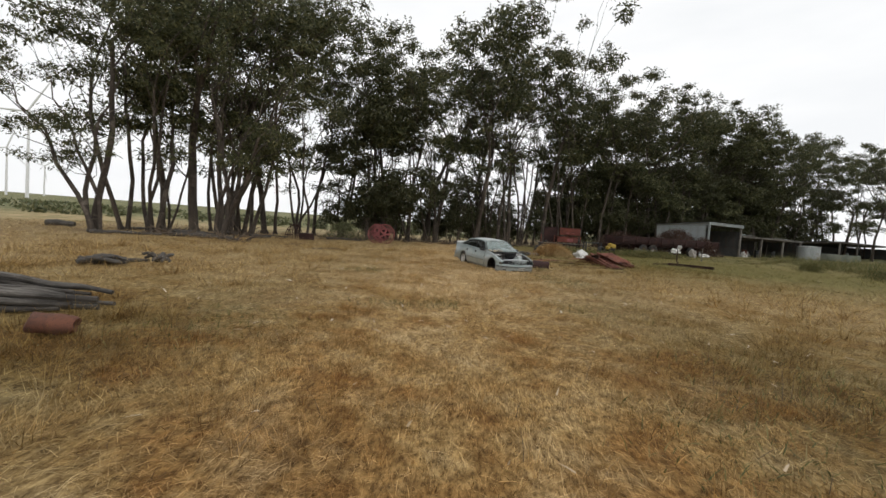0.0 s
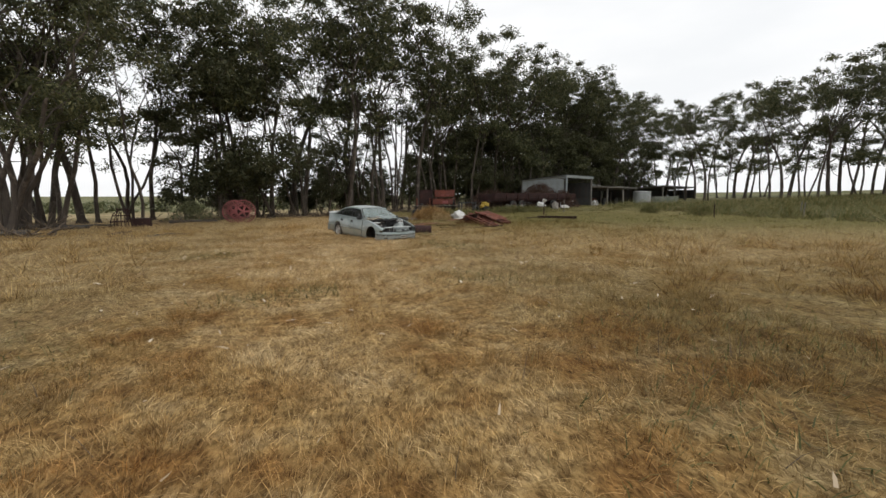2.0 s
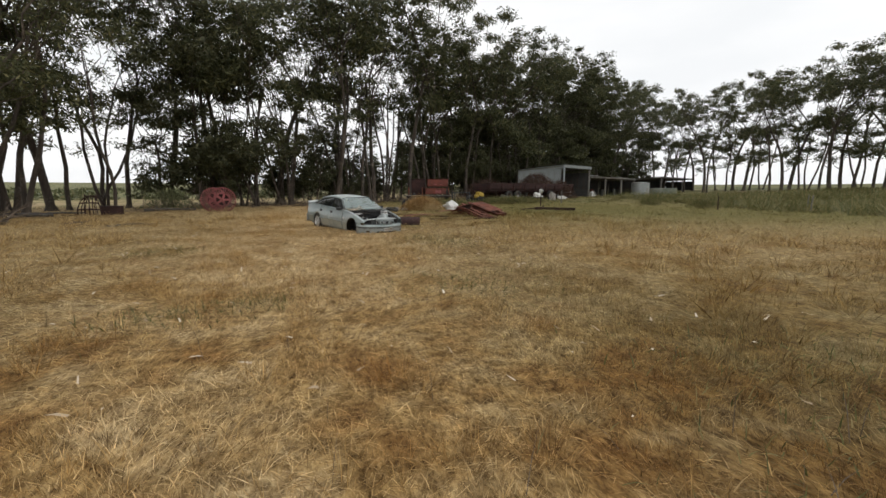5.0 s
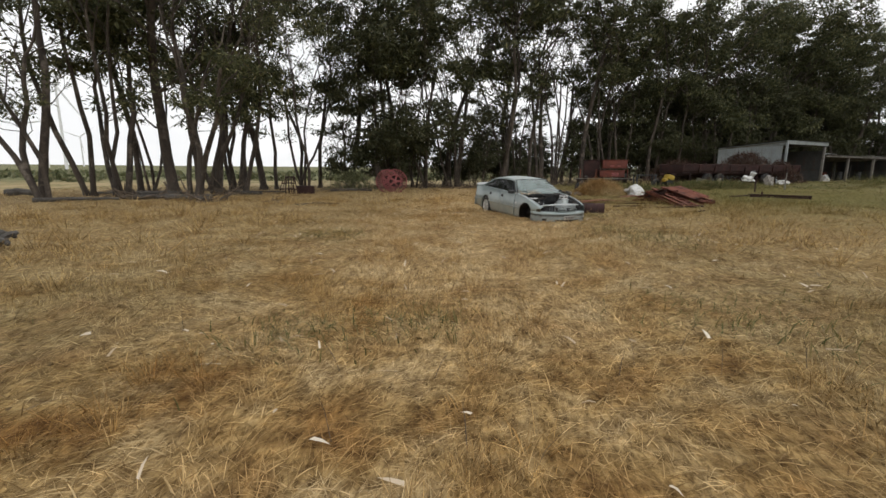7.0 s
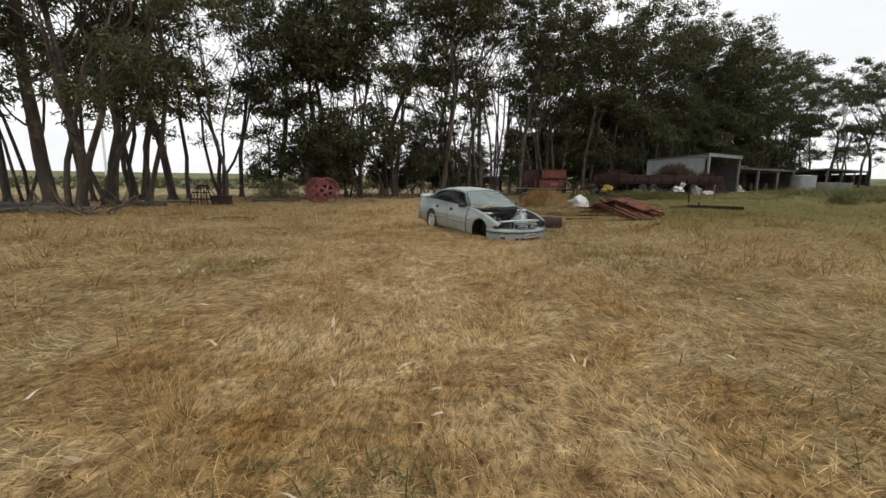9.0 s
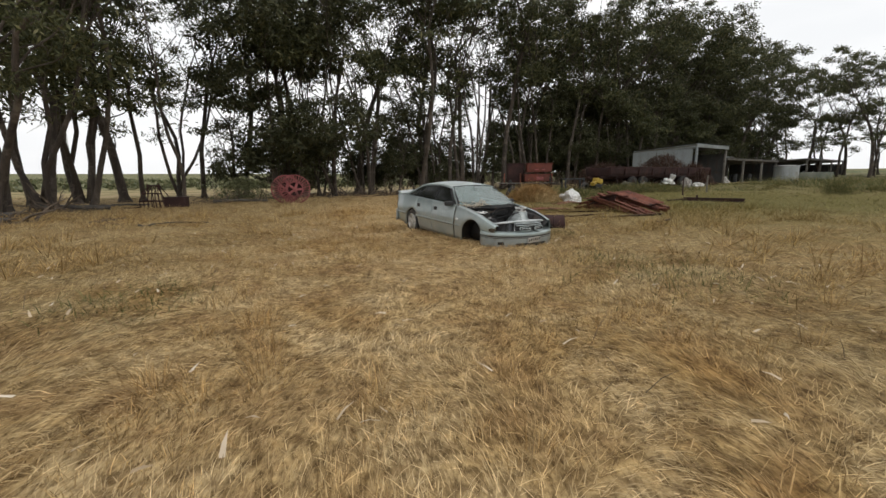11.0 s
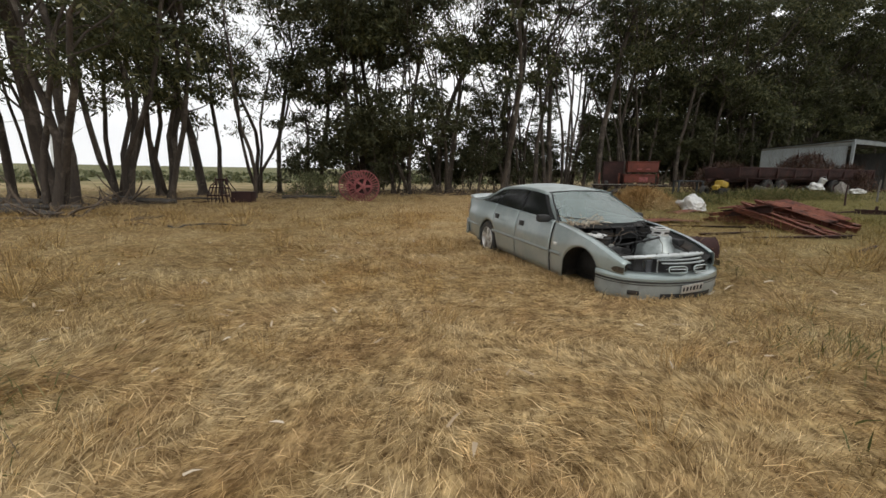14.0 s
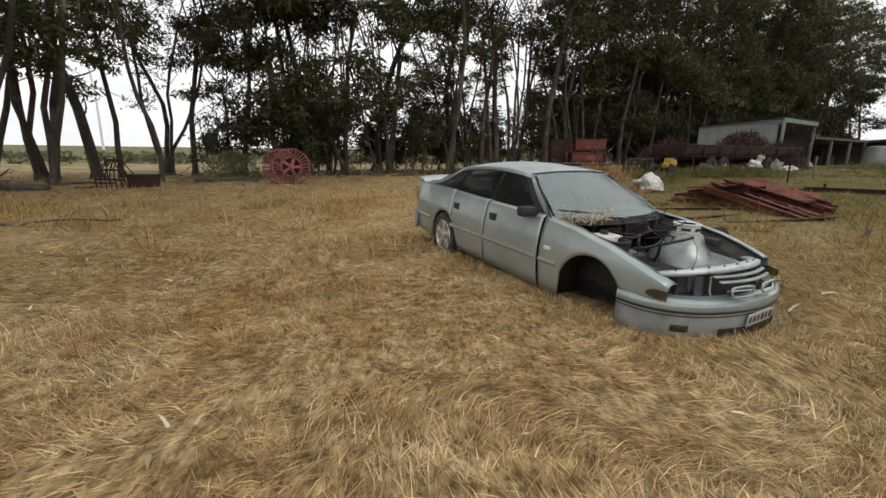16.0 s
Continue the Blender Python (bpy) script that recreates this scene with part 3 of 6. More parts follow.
# the open western end, tree by tree: kind, place, turn, height
for k, x, y, turn, h in (
    (7, -19.4, 22.8, 40, 11.0), (0, -20.2, 23.6, 150, 22.0), (6, -19.0, 26.8, 20, 17.0), (11, -18.0, 29.6, 200, 23.0),
    (2, -15.2, 27.8, 170, 20.0), (7, -14.2, 26.0, 190, 12.0), (6, -17.2, 32.6, 70, 20.0), (8, -16.6, 35.2, 250, 21.0),
    (6, -18.6, 37.4, 10, 21.0), (11, -17.0, 38.8, 130, 20.0), (2, -16.5, 40.0, 300, 17.0), (12, -12.3, 36.2, 15, 15.0),
    (8, -20.8, 26.8, 110, 20.0), (3, -22.5, 33.5, 80, 20.0), (2, -20.8, 30.4, 260, 21.0), (8, -19.9, 35.6, 310, 20.0),
    (2, -13.7, 42.6, 60, 20.0), (6, -15.6, 43.0, 100, 17.0), (5, -10.9, 41.6, 20, 10.5), (8, -11.2, 43.8, 220, 20.0),
):
    plant(k, x, y, turn, h / KIND_H[k])

# the long belt behind the machinery and sheds
rb = random.Random(5)
LINE = [(-9.0, 42.5), (-2, 44.5), (6, 47), (13, 49.5), (22, 53.5), (30, 57.5), (40, 62.5), (48, 67.5)]
BELT_TOP = [(-10, 19.5), (-5, 22.5), (0, 22.5), (5, 24.0), (9.5, 24.6), (12.5, 19.8), (17, 18.6), (26, 19.2), (36, 20.8), (47, 18.5), (55, 17.0)]


def on_line(s):
    f = s * (len(LINE) - 1)
    i = min(int(f), len(LINE) - 2)
    (x0, y0), (x1, y1) = LINE[i], LINE[i + 1]
    return x0 + (x1 - x0) * (f - i), y0 + (y1 - y0) * (f - i)


for row, (count, back) in enumerate(((32, 0.0), (24, 4.2), (20, 8.5))):
    for i in range(count):
        x, y = on_line((i + 0.2 + 0.6 * rb.random()) / count)
        top = interp(x, BELT_TOP)
        x, y = x - 0.45 * back + rb.uniform(-0.8, 0.8), y + 0.9 * back + rb.uniform(-1.2, 1.2)
        if row and x < 12 and (i % 3 or row == 2) or row == 2 and i % 2 and x < 26:
            continue
        if x < 12:
            k = (2, 0, 3, 2, 1, 0, 8, 10)[i % 8] if row == 0 else rb.choice((0, 2, 11, 8))
        else:
            k = rb.choice((8, 11, 2, 8, 0)) if row == 0 else rb.choice((8, 5, 11, 0))
        hgt = top * rb.uniform(0.80, 1.06) * (0.6 if k == 5 else 1.0)
        plant(k, x, y, rb.uniform(0, 360), hgt / KIND_H[k])

# undergrowth and thin stems in the depth of the belt
for i in range(38):
    x, y = on_line((i + rb.uniform(0.1, 0.9)) / 38)
    sc = (rb.uniform(4.0, 8.0) if x < 12 else rb.uniform(6.0, 9.5)) / KIND_H[9]
    if x > 12 or i % 5:
        plant(9, x - 2.5 + rb.uniform(-1, 1), y + 4.5 + rb.uniform(-1.5, 3.5), rb.uniform(0, 360), sc, 1.0)
    if i % 5 == 0 and x < 14:
        plant(10, x + rb.uniform(-1.5, 1.5), y + rb.uniform(-0.5, 5), rb.uniform(0, 360), rb.uniform(15.0, 19.0) / KIND_H[10])

# low dense growth that closes the belt behind the sheds
for i in range(16):
    x, y = on_line(0.42 + 0.54 * (i + rb.uniform(0.2, 0.8)) / 16)
    plant(rb.choice((4, 5)), x + 1.0 + rb.uniform(-0.8, 0.8), y + 1.0 + rb.uniform(-1, 2.5), rb.uniform(0, 360), rb.uniform(9.0, 13.0) / 14, 1.0)

# a separate clump beyond the third shed
for i in range(30):
    az = radians(41.5 + 22.0 * (i + rb.uniform(-0.3, 0.3)) / 29)
    d = rb.uniform(80, 100)
    k = (11, 0, 8, 2, 11)[i % 5]
    plant(k, math.sin(az) * d, math.cos(az) * d, rb.uniform(0, 360), (rb.uniform(14.5, 17.0) + 5.0 * i / 29) / KIND_H[k], 1.0, "flat-topped gum tree in the far clump")

# dark she-oaks and tall gums that stand in the belt's front edge
for k, x, y, turn, h in ((5, -8.0, 41.0, 0, 14.5), (4, -6.2, 41.4, 30, 13.0), (4, -4.2, 42.2, 70, 14.0), (4, 0.6, 45.6, 200, 8.5), (5, 4.4, 47.6, 20, 8.0), (5, 9.4, 49.6, 250, 11.0), (1, 7.8, 48.6, 40, 23.0), (2, 6.2, 47.6, 120, 24.5), (11, 44.0, 64.0, 20, 19.0), (11, 38.0, 62.0, 90, 20.0)):
    plant(k, x, y, turn, h / KIND_H[k])

# the belt's thinner eastern end
for k, x, y, turn, h in ((8, 51.1, 73.4, 30, 17), (5, 53.6, 75.4, 100, 13), (8, 55.1, 72.6, 200, 16), (9, 52.1, 71.9, 0, 9), (9, 56.6, 74.4, 90, 9), (11, 57.6, 76.4, 10, 15),
                         (11, 41.0, 65.5, 70, 19), (8, 45.5, 67.0, 160, 18.5), (5, 47.6, 67.5, 10, 13), (5, 43.2, 66.0, 200, 13), (5, 37.5, 63.5, 300, 12), (11, 48.8, 69.5, 40, 18),
                         (11, 55.5, 75.5, 80, 20), (8, 59.5, 77.5, 140, 21), (11, 63.5, 79.0, 250, 21), (5, 61.0, 78.5, 0, 14), (8, 67.5, 81.0, 20, 21), (5, 66.0, 80.5, 120, 13), (2, 71.0, 82.5, 200, 20)):
    plant(k, x, y, turn, h / KIND_H[k])

# ---- sheds, tanks ----
FRONT = Vector((0.852, 0.523, 0))
CORNER = Vector((26.23, 44.5, 0))
FRONT_YAW = math.degrees(math.atan2(FRONT.y, FRONT.x))


def shed_at(s, into=0.0):
    """A place s metres along the sheds' common front and so far behind it."""
    p = CORNER + FRONT * s + Vector((-FRONT.y, FRONT.x, 0)) * into
    return p.x, p.y


def iron_sheet(width, height, waves=8, depth=0.011):
    """One corrugated sheet, standing, in the xz plane."""
    bm = bmesh.new()
    n = waves * 2
    cols = [(width * i / n, depth * (1 if i % 2 else -1)) for i in range(n + 1)]
    lo = [bm.verts.new((x, d, 0)) for x, d in cols]
    hi = [bm.verts.new((x, d, height)) for x, d in cols]
    for i in range(n):
        bm.faces.new((lo[i], lo[i + 1], hi[i + 1], hi[i]))
    me = bpy.data.meshes.new("iron_sheet")
    bm.to_mesh(me)
    bm.free()
    return me


def clad(parent, name, origin, along, up, length, height, material, width=0.78):
    """Cover a wall or roof with sheets side by side; each sheet is a piece of its own."""
    me = iron_sheet(width * 1.01, height)
    me.materials.append(material)
    a, u = Vector(along).normalized(), Vector(up).normalized()
    nrm = u.cross(a)
    rot = Matrix((a, nrm, u)).transposed().to_4x4()
    for i in range(int(round(length / width))):
        ob = new(name, me)
        ob.parent = parent
        lift = 0.004 * (i % 2)
        ob.matrix_local = Matrix.Translation(Vector(origin) + a * width * i + nrm * lift) @ rot


def skillion(name, s, length, depth, front_h, back_h, posts, label, wall_left=None, wall_right=None, fascia=0.3):
    x, y = shed_at(s)
    g = ground_z(*shed_at(s + length / 2, depth / 2)) - 0.05
    shed = thing(name, pose(x, y, g, 0, 0, FRONT_YAW), label, "shed", "farm sheds")
    slope = (back_h - front_h) / depth
    for i, px in enumerate(posts):
        bm = bmesh.new()
        box_between(bm, (px - 0.09, 0.02, -0.3), (px + 0.09, 0.20, front_h - 0.02), 0.015)
        part("post", bm, POSTWOOD, shed)
    for px in (0.1, length - 0.1):
        bm = bmesh.new()
        box_between(bm, (px - 0.08, depth - 0.2, -0.3), (px + 0.08, depth - 0.04, back_h - 0.02), 0.015)
        part("back_post", bm, POSTWOOD, shed)
    bm = bmesh.new()
    box_between(bm, (-0.15, -0.06, front_h - fascia), (length + 0.15, 0.015, front_h + 0.04), 0.01)
    part("fascia", bm, POSTWOOD if fascia < 0.2 else ZINC, shed, "pale grey fascia beam")
    n = max(3, int(length / 1.6))
    for i in range(n + 1):
        bm = bmesh.new()
        px = length * i / n
        tube(bm, [(px, 0.0, front_h - 0.08), (px, depth, back_h - 0.08)], 0.05, 6)
        part("rafter", bm, POSTWOOD, shed)
    up = Vector((0, depth + 0.4, slope * (depth + 0.4)))
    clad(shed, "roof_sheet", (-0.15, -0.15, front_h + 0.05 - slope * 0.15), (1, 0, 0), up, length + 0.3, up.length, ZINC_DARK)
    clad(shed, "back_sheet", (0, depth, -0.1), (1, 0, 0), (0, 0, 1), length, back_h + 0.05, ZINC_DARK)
    return shed, g


big, _ = skillion("machinery_shed", 0, 6.45, 5.8, 3.52, 3.12, (6.35,), "open-fronted grey corrugated iron machinery shed with dark interior", fascia=0.28)
clad(big, "side_sheet", (0.0, 5.8, -0.1), (0, -1, 0), (0, 0, 1), 5.8, 3.25, ZINC)
bm = bmesh.new()
sheet(bm, lambda u, v: (0.0 + 0.0 * v, 5.8 - 5.8 * u, 3.1 + v * (0.06 + 0.40 * u)), 8, 1)
shell(part("gable_strip", bm, ZINC, big, "sloping top strip of the iron side wall"), 0.02)
bm = bmesh.new()
box_between(bm, (-0.09, -0.05, -0.2), (0.07, 0.11, 3.4), 0.012)
part("corner_post", bm, ZINC, big)
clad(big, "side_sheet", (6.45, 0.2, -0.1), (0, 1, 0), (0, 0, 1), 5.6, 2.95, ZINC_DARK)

low, _ = skillion("lean_to_shed", 6.7, 14.4, 5.2, 2.42, 2.2, (4.4, 9.7, 14.3), "low open-fronted lean-to shed with round timber posts", fascia=0.14)
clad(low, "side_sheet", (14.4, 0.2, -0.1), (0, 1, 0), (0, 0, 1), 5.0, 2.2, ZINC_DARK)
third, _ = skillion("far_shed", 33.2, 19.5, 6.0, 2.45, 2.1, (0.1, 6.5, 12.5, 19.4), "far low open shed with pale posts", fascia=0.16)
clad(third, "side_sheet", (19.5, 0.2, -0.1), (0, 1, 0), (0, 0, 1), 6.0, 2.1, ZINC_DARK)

# loose iron and timber thrown on the lean-to roof
rr = random.Random(31)
for i in range(9):
    sx, into = rr.uniform(7.5, 20.5), rr.uniform(0.2, 3.0)
    x, y = shed_at(sx, into)
    bm = bmesh.new()
    if i % 3:
        tube(bm, [(-rr.uniform(0.8, 1.8), 0, 0), (0, 0, rr.uniform(0, 0.08)), (rr.uniform(0.8, 1.8), 0, 0)], 0.045, 6)
        o = link_mesh("loose_pole", bm, POSTWOOD)
        tagged(o, "loose grey pole lying on the lean-to roof", "pole", "poles on the roof")
    else:
        sheet(bm, lambda u, v: ((u - 0.5) * 2.2, (v - 0.5) * 0.8, 0.06 * math.sin(u * 3) + 0.02 * math.sin(v * 30)), 8, 12)
        o = shell(link_mesh("loose_iron_sheet", bm, ZINC), 0.01)
        tagged(o, "bent iron sheet lying on the lean-to roof", "iron sheet", "loose sheets on the roof")
    low_g = ground_z(*shed_at(13.9, 2.6)) - 0.05
    o.matrix_world = pose(x, y, low_g + 2.42 + 0.12 - 0.042 * into + 0.03, 0, rr.uniform(-2, 2), FRONT_YAW + rr.uniform(-30, 30))

# round tanks
x, y = shed_at(19.6, -1.3)
tank = thing("water_tank", at(x, y, -0.05), "upright round corrugated galvanised water tank", "water tank")
bm = bmesh.new()
lathe(bm, [(1.15 + (0.02 if i % 2 else 0), 0.0 + 1.78 * i / 24) for i in range(25)], sides=36)
part("wall", bm, ZINC, tank)
bm = bmesh.new()
lathe(bm, [(1.18, 1.77), (0.8, 1.83), (0.3, 1.88), (0.01, 1.89)], sides=36)
part("lid", bm, ZINC, tank)
for z in (0.02, 1.78):
    bm = bmesh.new()
    ring(bm, (0, 0, z), (0, 0, 1), 1.18, 0.03, 36, 6)
    part("hoop", bm, BAREMETAL, tank)
x, y = shed_at(27.5, -1.4)
trough = thing("stock_tank", at(x, y, -0.05), "wide low round stock tank, mossy and grey-green", "stock tank")
bm = bmesh.new()
lathe(bm, [(2.4, 0.0), (2.43, 0.45), (2.42, 0.9), (2.32, 0.92), (2.28, 0.5)], sides=48)
part("wall", bm, CONCRETE, trough)
bm = bmesh.new()
ring(bm, (0, 0, 0.91), (0, 0, 1), 2.37, 0.05, 48, 6)
part("rim", bm, CONCRETE, trough)
bm = bmesh.new()
lathe(bm, [(2.28, 0.6), (0.01, 0.6)], sides=48)
part("water", bm, STEELBLUE, trough, "dark standing water")

# ---- the wrecked sedan ----
BELT = [(-1.22, 0.90), (-1.1, 0.94), (-0.6, 0.965), (0.2, 0.935), (1.2, 0.905), (2.1, 0.885), (2.5, 0.842), (2.9, 0.768), (3.15, 0.698), (3.32, 0.638), (3.45, 0.585)]
WIDE = [(-1.14, 0.74), (-1.0, 0.82), (-0.6, 0.865), (0.0, 0.885), (1.5, 0.89), (2.6, 0.89), (3.05, 0.872), (3.3, 0.835), (3.5, 0.76)]


def flank(x, z):
    w = interp(x, WIDE)
    k = (z - 0.50) / 0.42
    return w * (1 - 0.085 * k * k)


def sill(x):
    z = 0.19 if x > -0.5 else 0.24
    if x > 3.06:
        z = 0.485
    for cx, r in ((0.0, 0.365), (2.731, 0.385)):
        if abs(x - cx) < r:
            z = max(z, 0.30 + math.sqrt(r * r - (x - cx) ** 2))
    return z


def side_panel(x0, x1, side, n=26):
    bm = bmesh.new()
    xs = [x0 + (x1 - x0) * i / n for i in range(n + 1)]
    g = []
    for x in xs:
        b, t = sill(x), interp(x, BELT)
        g.append([bm.verts.new((x, side * flank(x, b + (t - b) * j / 9), b + (t - b) * j / 9)) for j in range(10)])
        # a rolled shoulder on top
        g[-1].append(bm.verts.new((x, side * (flank(x, t) - 0.035), t + 0.018)))
        g[-1].append(bm.verts.new((x, side * (flank(x, t) - 0.09), t + 0.015)))
    for i in range(n):
        for j in range(11):
            f = (g[i][j], g[i + 1][j], g[i + 1][j + 1], g[i][j + 1])
            bm.faces.new(f if side < 0 else f[::-1])
    return bm


def nose(u, z, out):
    """The bumper's plan curve: u from -1 to 1 across the car."""
    a = u * math.pi / 2
    c = max(0.0, math.cos(a))
    return Vector((3.06 + (0.62 + out) * c ** 0.80, (0.885 + out) * math.sin(a), z))


def nose_band(rows, u0=-1.0, u1=1.0, n=40):
    bm = bmesh.new()
    sheet(bm, lambda u, v: nose(u0 + (u1 - u0) * u, interp(v, [(i / (len(rows) - 1), r[0]) for i, r in enumerate(rows)]),
                                interp(v, [(i / (len(rows) - 1), r[1]) for i, r in enumerate(rows)])), n, (len(rows) - 1) * 2)
    return bm


def cabin_side(x, v, side):
    """A place on the sloping window side: v from the belt (0) to the roof edge (1)."""
    b = interp(x, BELT) + 0.012
    top = interp(x, [(-0.78, 0.985), (-0.40, 1.11), (0.0, 1.215), (0.4, 1.275), (0.9, 1.30), (1.3, 1.285), (1.5, 1.262), (1.75, 1.23)])
    return Vector((x, side * (0.795 - 0.215 * v), b + (top - b) * v))


def window(poly, side, lift):
    """A window from four corners (x, v), on the cabin's side."""
    bm = bmesh.new()
    (ax, av), (bx, bv), (cx, cv), (dx, dv) = poly

    def fn(u, w):
        x = (ax * (1 - u) + bx * u) * (1 - w) + (dx * (1 - u) + cx * u) * w
        v = (av * (1 - u) + bv * u) * (1 - w) + (dv * (1 - u) + cv * u) * w
        p = cabin_side(x, v, side)
        p.y += side * (lift + 0.022 * math.sin(math.pi * v))
        return p
    sheet(bm, fn, 8, 6)
    return bm


def build_car():
    car = thing("sedan_car", CAR_POSE @ Matrix.Diagonal((1, 0.94, 1, 1)), "abandoned silver-green four-door sedan, bonnet and front wheels missing, in dry grass", "car")
    for side in (-1, 1):
        for name, x0, x1, lab in (("front_fender", 2.085, 3.43 if side < 0 else 3.33, ""), ("rear_quarter", -1.10, 0.215, ""), ("rear_door", 0.235, 1.035, ""), ("front_door", 1.055, 2.045, "")):
            p = shell(part(name, side_panel(x0, x1, side), PAINT, car, lab), 0.012, 1.0)
            if "door" in name:
                xh = x0 + 0.16 if name == "front_door" else x0 + 0.12
                bm = bmesh.new()
                box(bm, 0.13, 0.03, 0.085, Matrix.Translation((xh, side * (flank(xh, 0.76) + 0.012), 0.765)), 0.012)
                part("door_handle", bm, BLACKTRIM, p, "black flap handle")
            bm = bmesh.new()
            a, b = max(x0, -1.05), min(x1, 3.0)
            if name == "front_fender":
                a, b = 2.09, 2.33
            if name == "rear_quarter":
                a, b = -1.05, -0.38
            sheet(bm, lambda u, v: (a + (b - a) * u, side * (flank(a + (b - a) * u, 0.50) + 0.016 + 0.016 * math.sin(math.pi * v)), 0.47 + 0.05 * v), 10, 4)
            part("side_moulding", bm, PAINT, p, "body-coloured rubbing strip")
        # wheel-arch lips
        for cx, r in ((0.0, 0.365), (2.731, 0.385)):
            bm = bmesh.new()
            pts = [(cx + r * math.cos(k), side * (flank(cx + r * math.cos(k), 0.30 + r * math.sin(k)) - 0.004), 0.30 + r * math.sin(k)) for k in [0.15 + (math.pi - 0.3) * i / 20 for i in range(21)]]
            tube(bm, pts, 0.014, 6)
            part("arch_lip", bm, PAINT, car)
            bm = bmesh.new()
            sheet(bm, lambda u, v: (cx + (r + 0.01) * math.cos(math.pi * u), side * (0.52 + 0.33 * v), 0.28 + (r + 0.01) * math.sin(math.pi * u)), 16, 2)
            rim_pts = [bm.verts.new((cx + (r + 0.01) * math.cos(math.pi * i / 16), side * 0.52, 0.28 + (r + 0.01) * math.sin(math.pi * i / 16))) for i in range(17)]
            bm.faces.new(rim_pts + [bm.verts.new((cx - r, side * 0.52, 0.05)), bm.verts.new((cx + r, side * 0.52, 0.05))])
            part("wheel_well", bm, GREASE, car, "black inner wheel well")
        # greenhouse
        bm = window([(2.06, 0.0), (-0.58, 0.0), (0.00, 1.0), (1.52, 1.0)], side, -0.02)
        part("window_surround", bm, BLACKTRIM, car, "black rubber and inner window frame")
        for nm, poly in (("front_window", [(1.90, 0.05), (1.09, 0.05), (1.09, 0.90), (1.46, 0.90)]), ("rear_window", [(1.03, 0.05), (0.22, 0.05), (0.36, 0.90), (1.03, 0.90)]),
                         ("quarter_window", [(0.17, 0.05), (-0.42, 0.05), (0.06, 0.86), (0.31, 0.90)])):
            part(nm, window(poly, side, 0.004), TINTED, car, "dark tinted glass")
        for nm, poly in (("a_pillar", [(2.16, 0.0), (2.06, 0.0), (1.515, 1.0), (1.58, 1.0)]), ("c_pillar", [(-0.44, 0.0), (-0.78, 0.0), (-0.10, 1.0), (0.06, 1.0)]),
                         ("roof_rail", [(1.56, 0.93), (-0.06, 0.93), (-0.10, 1.03), (1.58, 1.03)])):
            shell(part(nm, window(poly, side, 0.008), PAINT, car), 0.015, 1.0)
        bm = bmesh.new()
        tube(bm, [cabin_side(2.12, 0.0, side) + Vector((0.02, side * 0.02, 0)), cabin_side(1.57, 1.0, side) + Vector((0.02, 0, 0))], 0.012, 6)
        part("screen_rubber", bm, BLACKTRIM, car)
        # mirror
        bm = bmesh.new()
        box(bm, 0.12, 0.19, 0.105, pose(1.87, side * 0.915, 0.93, 0, 0, side * 10), 0.035)
        mir = part("door_mirror", bm, BLACKTRIM, car, "black door mirror")
        bm = bmesh.new()
        box(bm, 0.07, 0.12, 0.05, pose(1.90, side * 0.82, 0.915), 0.015)
        part("mirror_arm", bm, BLACKTRIM, mir)
        bm = bmesh.new()
        box(bm, 0.085, 0.02, 0.035, pose(2.20, side * (flank(2.2, 0.62) + 0.018), 0.625), 0.008)
        part("side_indicator", bm, WHITEPLASTIC, car, "small clear side indicator")
        bm = bmesh.new()
        sheet(bm, lambda u, v: (3.29 + 0.15 * u, side * (flank(3.29 + 0.15 * u, 0.53) + 0.022), 0.535 + 0.082 * (v - 0.5) * math.sqrt(min(1.0, 0.02 + 2.2 * u)) * (1 - 0.2 * u)), 12, 4)
        part("headlamp_corner", bm, LAMP, car, "dusty wrap-round lamp lens")
        # tail lamp on the corner
        bm = bmesh.new()
        sheet(bm, lambda u, v: (-1.125 + 0.10 * u, side * (interp(-1.125 + 0.10 * u, WIDE) + 0.024), 0.66 + 0.17 * v), 6, 4)
        part("tail_lamp", bm, TRUCKRED, car, "dark red tail lamp")
        # fender top ledge, inner apron and strut tower
        bm = bmesh.new()
        sheet(bm, lambda u, v: (2.1 + 1.25 * u, side * (0.80 - 0.12 * v - 0.06 * u), interp(2.1 + 1.25 * u, BELT) - 0.01 - 0.10 * v), 12, 3)
        shell(part("fender_ledge", bm, GREASE, car), 0.01)
        bm = bmesh.new()
        sheet(bm, lambda u, v: (2.1 + 1.25 * u, side * (0.60 - 0.05 * u), 0.25 + v * (interp(2.1 + 1.25 * u, BELT) - 0.32)), 8, 4)
        shell(part("inner_apron", bm, GREASE, car), 0.01)
        bm = bmesh.new()
        lathe(bm, ([(0.36, 0.38), (0.345, 0.47), (0.315, 0.55), (0.27, 0.615), (0.22, 0.665), (0.185, 0.70), (0.168, 0.745)] if side > 0 else [(0.10, 0.66)]) + [(0.152, 0.772), (0.128, 0.782), (0.01, 0.784)], Matrix.Translation((2.70, side * 0.52, 0.0 if side > 0 else -0.09)), 32)
        tower = part("strut_tower", bm, TOWER if side > 0 else BAREMETAL, car, "scuffed silver suspension tower")
        bm = bmesh.new()
        lathe(bm, [(0.125, 0.778), (0.122, 0.80), (0.124, 0.856), (0.134, 0.864), (0.132, 0.874), (0.082, 0.872), (0.078, 0.80), (0.01, 0.80)], Matrix.Translation((2.70, side * 0.52, 0.0 if side > 0 else -0.09)), 32)
